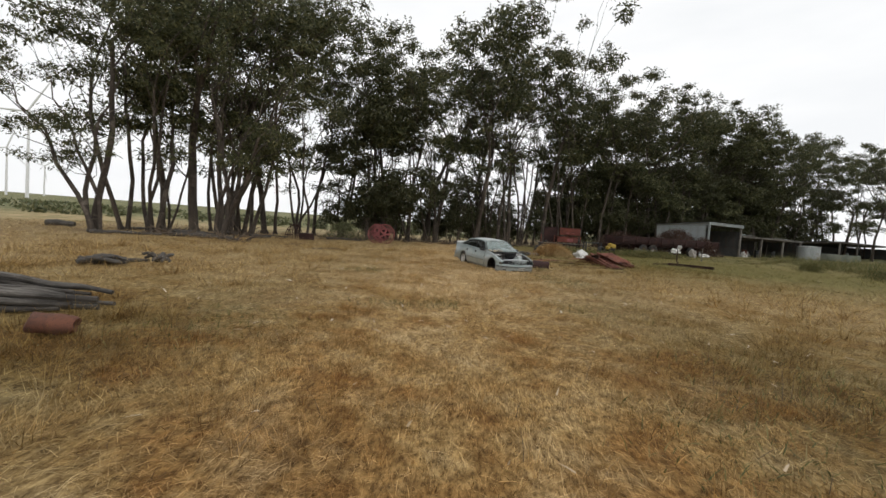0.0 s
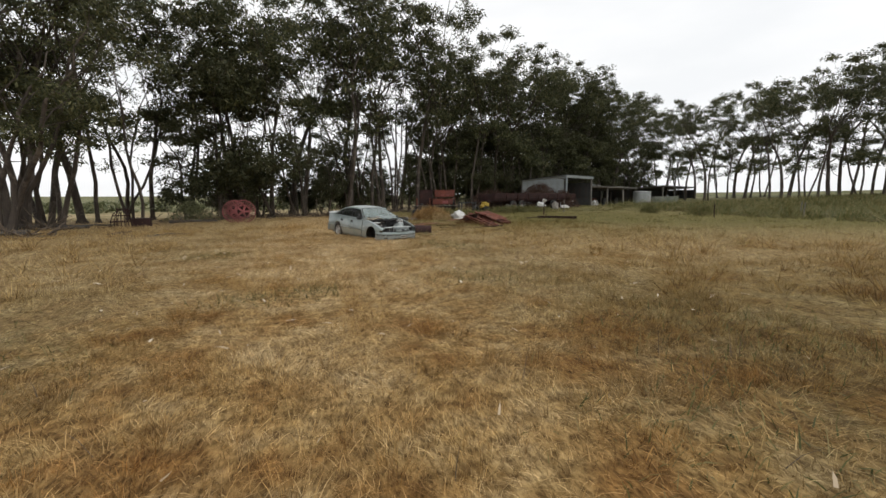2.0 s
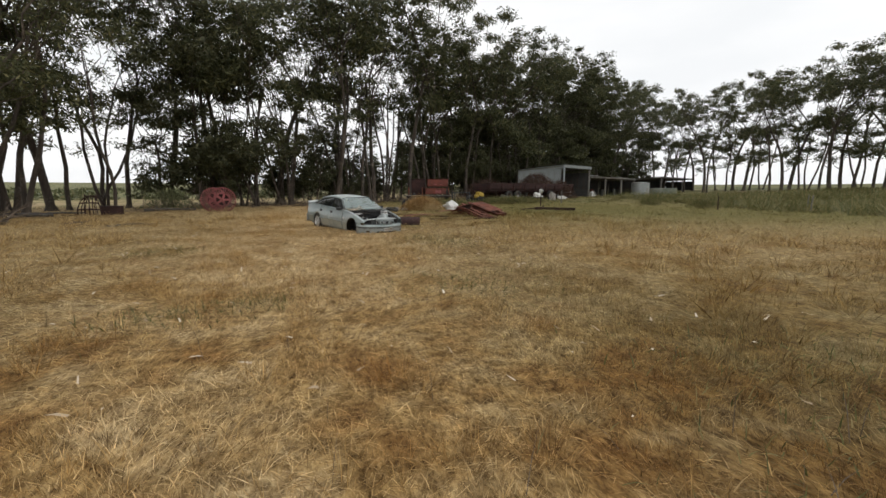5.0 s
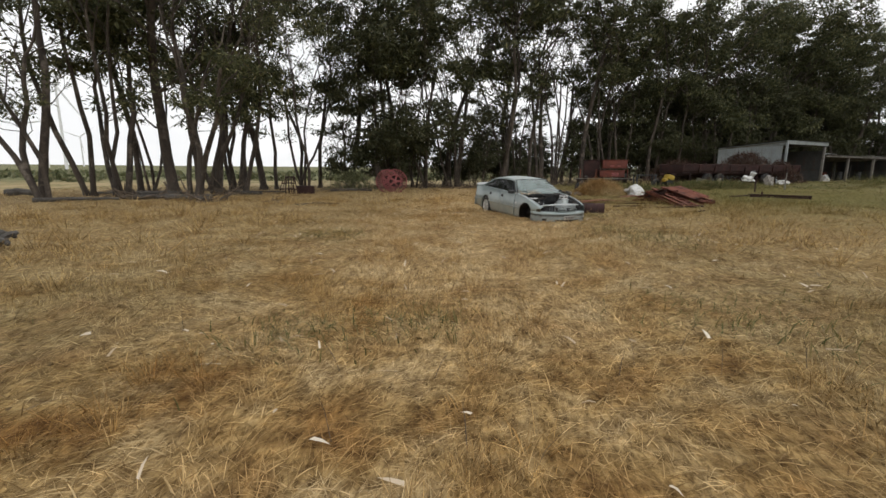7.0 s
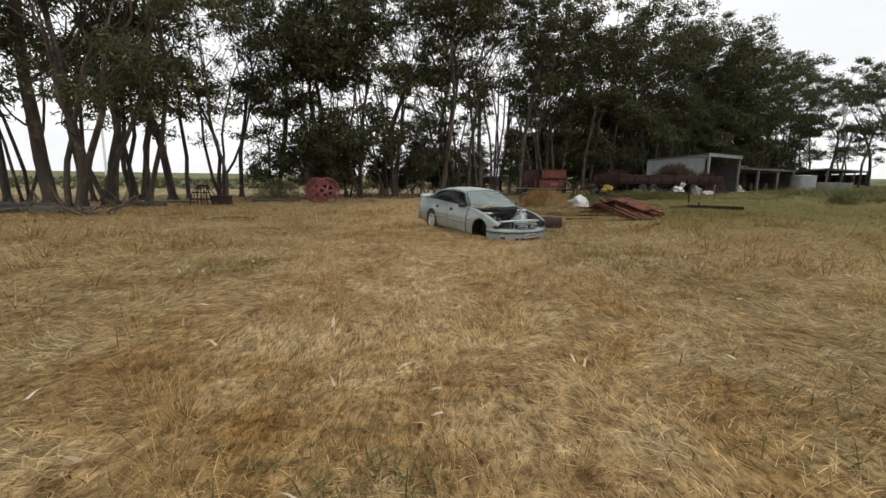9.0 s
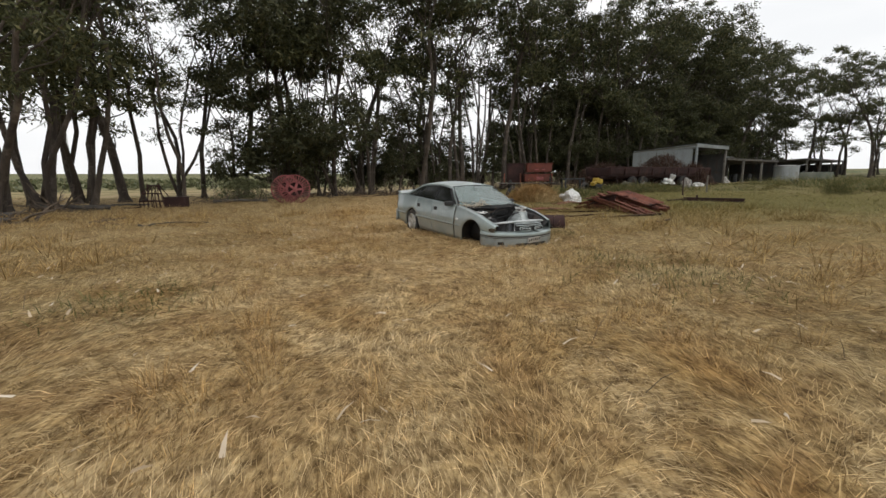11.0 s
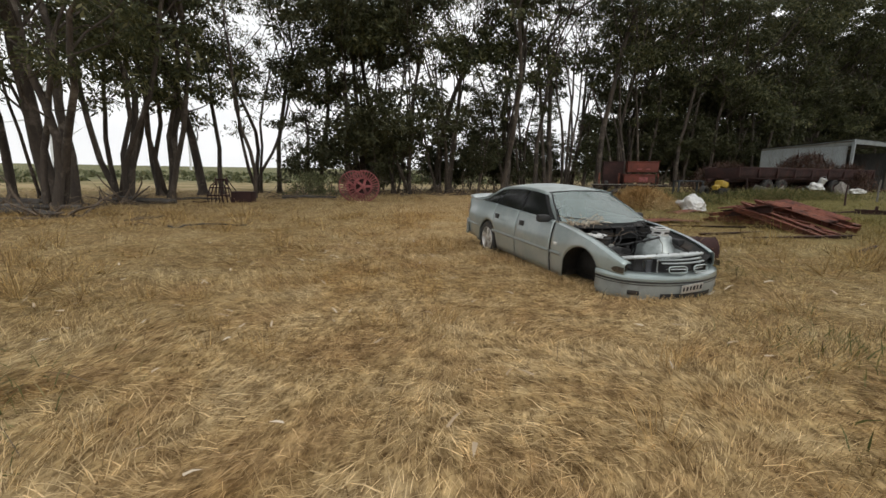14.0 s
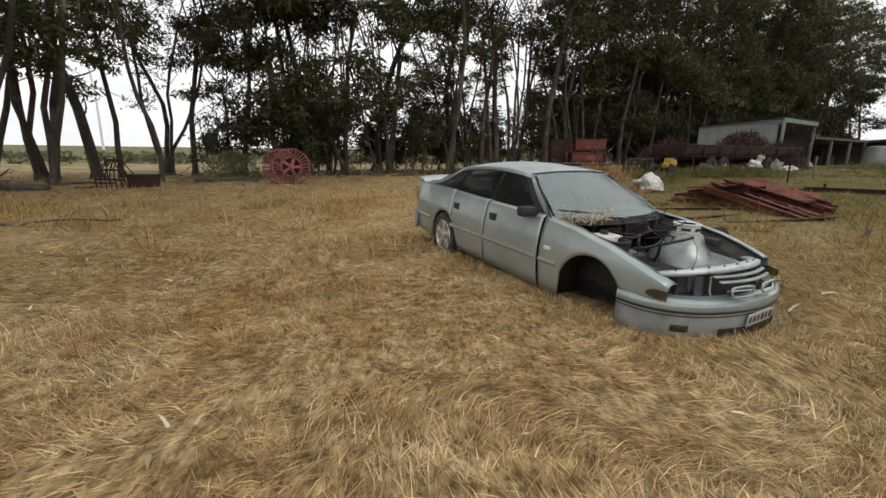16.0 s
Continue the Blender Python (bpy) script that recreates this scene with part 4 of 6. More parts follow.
        part("collar", bm, WHITEPLASTIC if side > 0 else GREASE, tower, "chalky pale strut collar" if side > 0 else "greasy dark strut collar")
        if side > 0:
            for k in range(6):
                a = k * math.tau / 6
                bm = bmesh.new()
                box(bm, 0.008, 0.085, 0.026, Matrix.Translation((2.70, side * 0.52, 0.822)) @ Matrix.Rotation(a, 4, "Z") @ Matrix.Translation((0.121, 0, 0)), 0.002)
                part("slot", bm, GREASE, tower)
            bm = bmesh.new()
            sheet(bm, lambda u, v: (2.86 + 0.46 * u, 0.60 - 0.16 * v - 0.05 * u, 0.645 - 0.03 * u - (0.15 + 0.08 * u) * v + 0.016 * math.sin(v * 7 + u * 5)), 12, 8)
            shell(part("inner_guard", bm, TOWER, car, "creased silver inner guard"), 0.006)
        bm = bmesh.new()
        lathe(bm, [(0.0805, 0.868), (0.077, 0.835), (0.01, 0.835)], Matrix.Translation((2.70, side * 0.52, 0.0 if side > 0 else -0.09)), 24)
        part("strut_hole", bm, GREASE, car)
    # roof, screens, boot
    bm = bmesh.new()

    def roof(u, v):
        y = (v - 0.5) * 2
        x0, x1 = 0.0 + 0.02 * y * y, 1.57 - 0.03 * y * y
        x = x0 + (x1 - x0) * u
        return (x, y * 0.585, interp(x, [(0.0, 1.285), (0.2, 1.318), (0.4, 1.34), (0.7, 1.360), (1.0, 1.362), (1.3, 1.342), (1.57, 1.302)]) - 0.058 * y * y)
    sheet(bm, roof, 20, 16)
    shell(part("roof", bm, ROOFPAINT, car, "pale silver roof"), 0.02)
    for nm, rows in (("windscreen", ((1.57, 0.582, 1.296), (2.36, 0.785, 0.905), 0.17)), ("rear_screen", ((0.0, 0.54, 1.28), (-0.72, 0.70, 0.975), -0.10))):
        (tx, ty, tz), (bx, by, bz), bow = rows
        bm = bmesh.new()

        def scr(u, v):
            y = (u - 0.5) * 2
            return (tx + (bx - tx) * v - bow * y * y * (0.25 + 0.9 * v) + 0.03 * math.sin(math.pi * v) * (1 if bow > 0 else -1), y * (ty + (by - ty) * v), tz + (bz - tz) * v - 0.028 * y * y * (1 - v))
        sheet(bm, scr, 18, 10)
        part(nm, bm, SCREEN if bow > 0 else TINTED, car, "dusty greenish windscreen with the sky's reflection in its tint" if bow > 0 else "dark rear screen")
        bm = bmesh.new()
        edge = [scr(i / 16, 0) for i in range(17)]
        tube(bm, edge, 0.013, 6)
        part("screen_edge", bm, BLACKTRIM, car)
    bm = bmesh.new()
    sheet(bm, lambda u, v: (-1.10 + 0.44 * u, (v - 0.5) * 2 * (0.70 + 0.04 * u), 0.935 + 0.045 * u - 0.02 * ((v - 0.5) * 2) ** 2), 8, 10)
    shell(part("boot_lid", bm, PAINT, car), 0.02)
    bm = bmesh.new()
    sheet(bm, lambda u, v: (-1.11 + 0.02 * math.sin(v * 6), (u - 0.5) * 1.46, 0.24 + 0.70 * v), 8, 8)
    shell(part("rear_panel", bm, PAINT, car), 0.02)
    bm = bmesh.new()

    def wing(u, v):
        y = (u - 0.5) * 2
        a = v * math.tau
        return (-1.04 + 0.13 * math.cos(a) + 0.06 * y * y, y * 0.76, 1.015 - 0.03 * y ** 4 + 0.022 * math.sin(a) + 0.02 * math.cos(a) * -1)
    sheet(bm, wing, 18, 12)
    sp = part("spoiler", bm, PAINT_LIGHT, car, "pale boot spoiler")
    for y in (-0.60, 0.0, 0.60):
        bm = bmesh.new()
        box(bm, 0.12, 0.10, 0.08, Matrix.Translation((-1.0, y, 0.965)), 0.02)
        part("spoiler_foot", bm, PAINT, sp)
    # rear bumper
    bm = bmesh.new()
    sheet(bm, lambda u, v: (-0.92 - 0.24 * max(0, math.cos((u - 0.5) * math.pi)) ** 0.5, 0.845 * math.sin((u - 0.5) * math.pi), 0.24 + 0.30 * v), 30, 4)
    shell(part("rear_bumper", bm, BUMPER, car), 0.03)
    # floor, inner tub, cabin
    bm = bmesh.new()
    box_between(bm, (-1.1, -0.52, 0.17), (3.1, 0.52, 0.26))
    box_between(bm, (0.42, -0.80, 0.18), (2.28, 0.80, 0.30))
    part("floor_pan", bm, GREASE, car)
    bm = bmesh.new()
    box_between(bm, (1.78, -0.72, 0.66), (2.12, 0.72, 0.93), 0.05)
    part("dashboard", bm, BLACKTRIM, car)
    bm = bmesh.new()
    ring(bm, (1.62, -0.37, 0.93), (-0.85, 0, 0.5), 0.18, 0.014, 28, 6)
    st = part("steering_wheel", bm, BLACKTRIM, car)
    bm = bmesh.new()
    tube(bm, [(1.62, -0.37, 0.93), (1.85, -0.37, 0.80)], 0.03, 8)
    for k in range(3):
        a = k * math.tau / 3 + 0.5
        tube(bm, [(1.62, -0.37, 0.93), (1.62 + 0.09 * math.cos(a), -0.37 + 0.17 * math.sin(a), 0.93 + 0.153 * math.cos(a))], 0.014, 6)
    part("column", bm, BLACKTRIM, st)
    for y in (-0.37, 0.37):
        bm = bmesh.new()
        box(bm, 0.50, 0.50, 0.16, pose(1.28, y, 0.50, 0, -8), 0.05)
        seat = part("front_seat", bm, CLOTH, car)
        bm = bmesh.new()
        box(bm, 0.13, 0.48, 0.58, pose(0.98, y, 0.82, 0, -14), 0.05)
        box(bm, 0.09, 0.26, 0.17, pose(0.89, y, 1.17, 0, -10), 0.04)
        part("backrest", bm, CLOTH, seat)
    bm = bmesh.new()
    box(bm, 0.50, 1.30, 0.18, pose(0.32, 0, 0.50, 0, -8), 0.05)
    box(bm, 0.14, 1.30, 0.55, pose(0.02, 0, 0.80, 0, -18), 0.05)
    part("rear_seat", bm, CLOTH, car)
    bm = bmesh.new()
    box_between(bm, (-0.68, -0.72, 0.90), (0.0, 0.72, 0.945), 0.01)
    part("parcel_shelf", bm, BLACKTRIM, car)
    # engine bay
    bm = bmesh.new()
    box_between(bm, (2.08, -0.76, 0.24), (2.14, 0.76, 0.86))
    part("firewall", bm, GREASE, car)
    bm = bmesh.new()
    sheet(bm, lambda u, v: (2.10 + 0.30 * v + 0.02 - 0.16 * (2 * u - 1) ** 2 * v, (u - 0.5) * 1.50, 0.905 - 0.055 * v - 0.02 * math.sin(v * 9)), 16, 6)
    shell(part("cowl_panel", bm, GREASE, car, "black ridged cowl below the windscreen"), 0.012)
    bm = bmesh.new()
    box_between(bm, (2.55, -0.24, 0.30), (3.12, 0.16, 0.52), 0.05)
    box_between(bm, (2.30, -0.14, 0.30), (2.62, 0.14, 0.58), 0.05)
    part("engine_remains", bm, GREASE, car, "greasy black engine remains")
    bm = bmesh.new()
    box_between(bm, (2.44, -0.60, 0.58), (2.66, -0.36, 0.80), 0.025)
    res = part("reservoir", bm, WHITEPLASTIC, car, "dirty white fluid reservoir")
    bm = bmesh.new()
    lathe(bm, [(0.035, 0), (0.04, 0.03), (0.01, 0.035)], Matrix.Translation((2.53, -0.49, 0.80)), 14)
    part("cap", bm, BLACKTRIM, res)
    bm = bmesh.new()
    box_between(bm, (2.72, -0.55, 0.52), (2.90, -0.34, 0.68), 0.02)
    fb = part("fuse_box", bm, BLACKTRIM, car)
    bm = bmesh.new()
    box_between(bm, (2.70, -0.50, 0.683), (2.84, -0.42, 0.71), 0.008)
    part("fuse_box_lid", bm, BAREMETAL, fb)
    for y, x, r, ln in ((0.10, 2.22, 0.11, 0.06), (-0.52, 2.20, 0.12, 0.07)):
        bm = bmesh.new()
        lathe(bm, [(0.01, 0), (r * 0.9, 0), (r, 0.02), (r, ln), (0.02, ln + 0.02)], pose(x - 0.04, y, 0.70, 0, 90), 24)
        part("brake_booster", bm, STEELBLUE, car)
    hz = random.Random(8)
    for i in range(9):
        bm = bmesh.new()
        p = Vector((hz.uniform(2.2, 2.6), hz.uniform(-0.55, 0.5), hz.uniform(0.55, 0.82)))
        pts = [p]
        d = Vector((hz.uniform(0.2, 1), hz.uniform(-1, 1), hz.uniform(-0.6, 0.3))).normalized()
        for k in range(6):
            d = (d + Vector([hz.gauss(0, 0.45) for _ in range(3)])).normalized()
            q = pts[-1] + d * 0.11
            q.x, q.y, q.z = min(max(q.x, 2.16), 3.15), min(max(q.y, -0.56), 0.56), min(max(q.z, 0.36), 0.86)
            pts.append(q)
        tube(bm, pts, hz.choice((0.006, 0.009, 0.015)), 6)
        part("hose", bm, BLACKTRIM, car)
    # front end
    bm = nose_band([(0.495, -0.13), (0.50, -0.22), (0.56, -0.235), (0.62, -0.24), (0.65, -0.20)], -0.86, 0.86, 30)
    part("lamp_cavity", bm, BLACKTRIM, car, "empty dark headlamp recess")
    bm = bmesh.new()
    sheet(bm, lambda u, v: nose(-0.80 + 1.60 * u, 0.640 + 0.06 * (1 - abs(2 * u - 1) ** 2) + 0.012 * math.sin(v * math.pi), -0.16 - 0.10 * v), 30, 4)
    sl = shell(part("radiator_support", bm, PAINT_LIGHT, car, "chalky pale radiator support panel"), 0.03)
    for k in range(9):
        u = -0.62 + 1.24 * k / 8
        bm = bmesh.new()
        lathe(bm, [(0.007, 0), (0.007, 0.010), (0.003, 0.011)], Matrix.Translation(nose(u, 0.640 + 0.06 * (1 - (u / 0.8) ** 2) + 0.010, -0.20)), 10)
        part("bolt", bm, GREASE, sl)
    for y0, y1, m in ((-0.60, -0.575, GREASE), (-0.44, -0.36, STEELBLUE), (-0.30, -0.285, BAREMETAL), (0.36, 0.44, STEELBLUE), (0.575, 0.60, GREASE)):
        shell(part("support_post", nose_band([(0.49, -0.14), (0.52, -0.165), (0.60, -0.17), (0.645, -0.175)], y0, y1, 3), m, car), 0.012)
    rows = [(0.13, -0.12), (0.16, -0.05), (0.22, -0.01), (0.30, 0.0), (0.38, 0.0), (0.435, 0.006), (0.475, 0.0), (0.495, -0.035), (0.50, -0.10)]
    bp = shell(part("front_bumper", nose_band(rows), BUMPER, car, "scuffed grey plastic front bumper"), 0.006, 0)
    part("bumper_strip", nose_band([(0.400, 0.004), (0.405, 0.013), (0.418, 0.014), (0.423, 0.006)]), BLACKTRIM, bp, "thin black strip")
    part("lower_strip", nose_band([(0.374, 0.001), (0.378, 0.007), (0.384, 0.007), (0.388, 0.001)]), BLACKTRIM, bp, "fine dark groove")
    part("bumper_top", nose_band([(0.424, 0.011), (0.45, 0.012), (0.482, 0.003), (0.501, -0.035), (0.506, -0.12)]), PAINT, bp, "silver painted upper edge")
    part("air_intake", nose_band([(0.20, 0.004), (0.21, 0.008), (0.27, 0.010), (0.285, 0.008)], -0.30, 0.30, 14), GREASE, bp, "dark lower air intake")
    for s in (-1, 1):
        part("fog_lamp_recess", nose_band([(0.255, 0.005), (0.265, 0.009), (0.30, 0.010), (0.31, 0.006)], min(s * 0.62, s * 0.50), max(s * 0.62, s * 0.50), 8), GREASE, bp)
        # pale strip along the lower lip: its reflection painted on as colour
        part("lip_reflection", nose_band([(0.20, 0.004), (0.209, 0.012), (0.218, 0.008)], min(s * 0.50, s * 0.28), max(s * 0.50, s * 0.28), 10), PAINT_LIGHT, bp)
    pl = bmesh.new()
    plate_m = pose(3.70, 0.02, 0.345, 4, 8, 0)
    box(pl, 0.012, 0.33, 0.105, plate_m, 0.004)
    plate = part("number_plate", pl, ALLOY, bp, "bent white number plate with worn dark characters")
    for i in range(6):
        bm = bmesh.new()
        box(bm, 0.004, 0.022 + 0.008 * (i % 2), 0.050, plate_m @ Matrix.Translation((0.0065, -0.135 + 0.054 * i, 0.004)), 0.0)
        part("character_bar", bm, STEELBLUE, plate)
    # grille: two rounded frames under a slatted panel
    gr = bmesh.new()
    for k in range(3):
        sheet(gr, lambda u, v: (3.50 + 0.045 * k + 0.025 * v - 0.05 * (2 * u - 1) ** 2, (u - 0.5) * (0.74 - 0.03 * k), 0.680 - 0.030 * k - 0.008 * v), 12, 2)
    grille = shell(part("grille_panel", gr, BUMPER, car, "broken silver grille slats"), 0.012)
    for s in (-1, 1):
        bm = bmesh.new()
        pts = []
        for i in range(33):
            a = math.tau * i / 32
            ca, sa2 = math.cos(a), math.sin(a)
            sx = math.copysign(abs(ca) ** 0.5, ca) * 0.128
            sz = math.copysign(abs(sa2) ** 0.5, sa2) * 0.036
            pts.append((3.665 - 0.30 * ((s * 0.185 + sx) ** 2) - 0.25 * sz, s * 0.185 + sx, 0.562 + sz))
        tube(bm, pts, 0.009, 8, cap=False)
        part("grille_frame", bm, PAINT, grille, "silver oval grille frame")
        bm = bmesh.new()
        sheet(bm, lambda u, v: (3.625 - 0.25 * (s * 0.185) ** 2, s * 0.185 + (u - 0.5) * 0.25, 0.529 + 0.066 * v), 3, 2)
        part("grille_opening", bm, GREASE, grille)
        bm = bmesh.new()
        tube(bm, [(3.655 - 0.3 * (s * 0.06) ** 2, s * 0.06, 0.562), (3.60, s * 0.31, 0.562)], 0.008, 6)
        part("grille_bar", bm, BAREMETAL, grille)
        bm = bmesh.new()
        sheet(bm, lambda u, v: nose(s * (0.66 + 0.16 * u), 0.505 + 0.10 * v * (1 - 0.45 * u), -0.05), 8, 4)
        part("corner_lamp", bm, LAMP, car, "dusty corner lamp lens")
        bm = bmesh.new()
        box(bm, 0.05, 0.20, 0.13, pose(3.36, s * 0.34, 0.565), 0.01)
        part("radiator_end", bm, BAREMETAL if s < 0 else GREASE, car)
    # rear wheels
    for s in (-1, 1):
        m = pose(0.0, s * 0.822, 0.30, s * -90, 0, 0)
        bm = bmesh.new()
        lathe(bm, [(0.205, 0.055), (0.26, 0.072), (0.30, 0.062), (0.318, 0.03), (0.318, -0.08), (0.30, -0.115), (0.20, -0.11)], m, 36)
        w = part("rear_wheel", bm, TYRE, car, "flat black tyre on an alloy rim")
        bm = bmesh.new()
        lathe(bm, [(0.213, 0.056), (0.205, 0.064), (0.195, 0.03), (0.18, -0.05), (0.01, -0.05)], m, 36)
        rim = part("rim", bm, ALLOY, w, "dusty alloy rim")
        for k in range(5):
            a = math.tau * k / 5 + 0.3
            bm = bmesh.new()
            box(bm, 0.175, 0.075, 0.03, m @ Matrix.Rotation(a, 4, "Z") @ Matrix.Translation((0.115, 0, 0.040)), 0.012)
            part("spoke", bm, ALLOY, rim)
        bm = bmesh.new()
        lathe(bm, [(0.055, 0.03), (0.05, 0.066), (0.01, 0.07)], m, 16)
        part("hub_cap", bm, ALLOY, rim)
        # the disc's black is the wheel well's shade put into its colour
        bm = bmesh.new()
        lathe(bm, [(0.01, 0.03), (0.13, 0.03), (0.135, 0.0), (0.01, 0.0)], pose(2.731, s * 0.50, 0.31, s * -90), 24)
        part("brake_disc", bm, GREASE, car, "bare brake disc, coloured black with the well's shade")
    # fuel flap in the rear quarter
    for s in (-1, 1):
        bm = bmesh.new()
        tube(bm, [(-0.42 + 0.072 * math.cos(k), s * (flank(-0.42 + 0.072 * math.cos(k), 0.80 + 0.072 * math.sin(k)) + 0.001), 0.80 + 0.072 * math.sin(k)) for k in [math.tau * i / 24 for i in range(25)]], 0.004, 5, cap=False)
        part("fuel_flap", bm, BLACKTRIM, car, "dark seam of a round fuel flap")
    # boxes, brackets and cut wiring left in the bay
    for nm, lo, hi, mt, bev in (("relay_box", (2.74, 0.60, 0.66), (2.96, 0.72, 0.75), BLACKTRIM, 0.015), ("bracket", (2.66, -0.44, 0.60), (2.80, -0.26, 0.66), BAREMETAL, 0.01), ("heater_box", (2.14, 0.10, 0.66), (2.30, 0.52, 0.82), BLACKTRIM, 0.03), ("air_duct", (2.16, -0.30, 0.70), (2.32, 0.05, 0.80), GREASE, 0.03), ("coolant_tank", (2.95, -0.58, 0.50), (3.12, -0.42, 0.62), GREASE, 0.02)):
        bm = bmesh.new()
        box_between(bm, lo, hi, bev)
        part(nm, bm, mt, car)
    for i in range(26):
        bm = bmesh.new()
        p = Vector((hz.uniform(2.2, 2.8), hz.uniform(-0.5, 0.62), hz.uniform(0.68, 0.86)))
        pts = [p]
        d = Vector((hz.uniform(-0.2, 1), hz.uniform(-1, 1), hz.uniform(-0.3, 0.5))).normalized()
        for k in range(7):
            d = (d + Vector([hz.gauss(0, 0.5) for _ in range(3)])).normalized()
            q = pts[-1] + d * 0.07
            q.x, q.y, q.z = min(max(q.x, 2.16), 3.2), min(max(q.y, -0.58), 0.66), min(max(q.z, 0.45), 0.93)
            pts.append(q)
        tube(bm, pts, hz.choice((0.0035, 0.005, 0.007)), 5)
        part("wire", bm, hz.choice((BLACKTRIM, BLACKTRIM, GREASE, TWIG)), car)
    # wiper
    bm = bmesh.new()
    tube(bm, [(2.30, -0.20, 0.925), (2.20, -0.50, 0.955), (2.10, -0.70, 0.965)], 0.010, 6)
    part("wiper", bm, BLACKTRIM, car)
    return car


CAR_POSE = pose(1.51, 20.20, -0.065, 0, 2.2, -65.6)
build_car()
# a nest of dry stalks caught in the cowl
bm = bmesh.new()
rs = random.Random(3)
for i in range(60):
    p = Vector((rs.uniform(2.2, 2.5), -0.5 + rs.gauss(0, 0.14), 0.86 + rs.uniform(0, 0.06)))
    d = Vector((rs.gauss(0, 1), rs.gauss(0, 1), abs(rs.gauss(0, 0.5)))).normalized() * rs.uniform(0.08, 0.26)
    tube(bm, [p, p + d * 0.5 + Vector((0, 0, 0.02)), p + d], 0.003, 3, cap=False)
nest = link_mesh("dry_stalks", bm, BARKCHIP)
nest.matrix_world = CAR_POSE
tagged(nest, "tangle of dry stalks caught in the car's cowl", "dry stalks", kind="stuff")

# ---- machinery and scrap ----
def red_wheel(m, label):
    w = thing("cage_wheel", m, label, "steel wheel", "old steel wheels")
    for z in (-0.10, 0.10):
        bm = bmesh.new()
        ring(bm, (0, 0, z), (0, 0, 1), 0.78, 0.022, 48, 6)
        part("rim_hoop", bm, RUST_PINK, w)
        bm = bmesh.new()
        ring(bm, (0, 0, z), (0, 0, 1), 0.40, 0.022, 36, 6)
        part("inner_hoop", bm, RUST_PINK, w)
    for k in range(30):
        a = math.tau * k / 30
        bm = bmesh.new()
        box(bm, 0.42, 0.036, 0.24, Matrix.Rotation(a, 4, "Z") @ Matrix.Translation((0.59, 0, 0)), 0.006)
        part("slat", bm, RUST_PINK, w)
    bm = bmesh.new()
    n = 5
    for k in range(n):
        a = math.tau * k / n
        box(bm, 0.34, 0.13, 0.05, Matrix.Rotation(a, 4, "Z") @ Matrix.Translation((0.23, 0, 0.04)), 0.01)
    part("spider", bm, RUST_PINK, w)
    bm = bmesh.new()
    lathe(bm, [(0.12, -0.12), (0.13, 0.0), (0.11, 0.08), (0.05, 0.10), (0.045, 0.13), (0.01, 0.13)], sides=20)
    part("hub", bm, RUST_PINK, w, "worn red axle hub")
    bm = bmesh.new()
    lathe(bm, [(0.01, -0.09), (0.40, -0.09), (0.40, -0.07), (0.01, -0.07)], sides=32)
    part("back_plate", bm, RUST_DARK, w)
    return w


red_wheel(at(-5.2, 33.7, 0.74, 83, 0, 8), "faded red spoked steel wheel standing in the grass")
red_wheel(at(-5.85, 34.35, 0.74, 80, 0, 20), "second red steel wheel leaning behind the first")

# old hay rake with a rusted box beside it
rake = thing("hay_rake", at(-11.95, 32.4), "rusty hay rake with a cage of curved tines", "hay rake")
for k in range(7):
    u = (k / 6 - 0.5) * 2
    bm = bmesh.new()
    tube(bm, [(u * 0.32, 0.10, 0.95 - 0.06 * abs(u)), (u * 0.48, -0.16, 0.70), (u * 0.60, -0.30, 0.35), (u * 0.66, -0.22, 0.02)], 0.026, 6)
    part("tine", bm, RUST_DARK, rake)
for k in range(5):
    u = (k / 4 - 0.5) * 2
    bm = bmesh.new()
    tube(bm, [(u * 0.32, 0.10, 0.95), (u * 0.55, 0.45, 0.5), (u * 0.62, 0.55, 0.0)], 0.022, 6)
    part("back_tine", bm, RUST_DARK, rake)
for z, wdt, y in ((0.95, 0.36, 0.10), (0.62, 0.54, -0.19), (0.30, 0.64, -0.30)):
    bm = bmesh.new()
    tube(bm, [(-wdt, y, z), (0, y - 0.03, z + 0.02), (wdt, y, z)], 0.03, 8)
    part("cross_bar", bm, RUST_DARK, rake)
for s in (-1, 1):
    bm = bmesh.new()
    ring(bm, (s * 0.30, 0.05, 0.90), (1, 0.4, 0), 0.14, 0.03, 20, 6)
    part("seat_spring", bm, RUST_DARK, rake)
bm = bmesh.new()
tube(bm, [(-0.55, -0.25, 0.08), (-0.95, -0.5, 0.03), (-1.3, -0.55, 0.05)], 0.03, 6)
part("draw_bar", bm, RUST_DARK, rake)
rake.scale = (0.92, 0.9, 1.18)
fuel = thing("rusty_box", at(-11.1, 32.9, 0, 0, 0, 4), "low rusted steel box beside the hay rake", "steel box")
bm = bmesh.new()
box_between(bm, (-0.50, -0.3, -0.02), (0.50, 0.3, 0.50), 0.03)
part("body", bm, RUST_DARK, fuel)
bm = bmesh.new()
box_between(bm, (-0.53, -0.33, 0.50), (0.53, 0.33, 0.54), 0.01)
part("lid", bm, RUST_DARK, fuel)

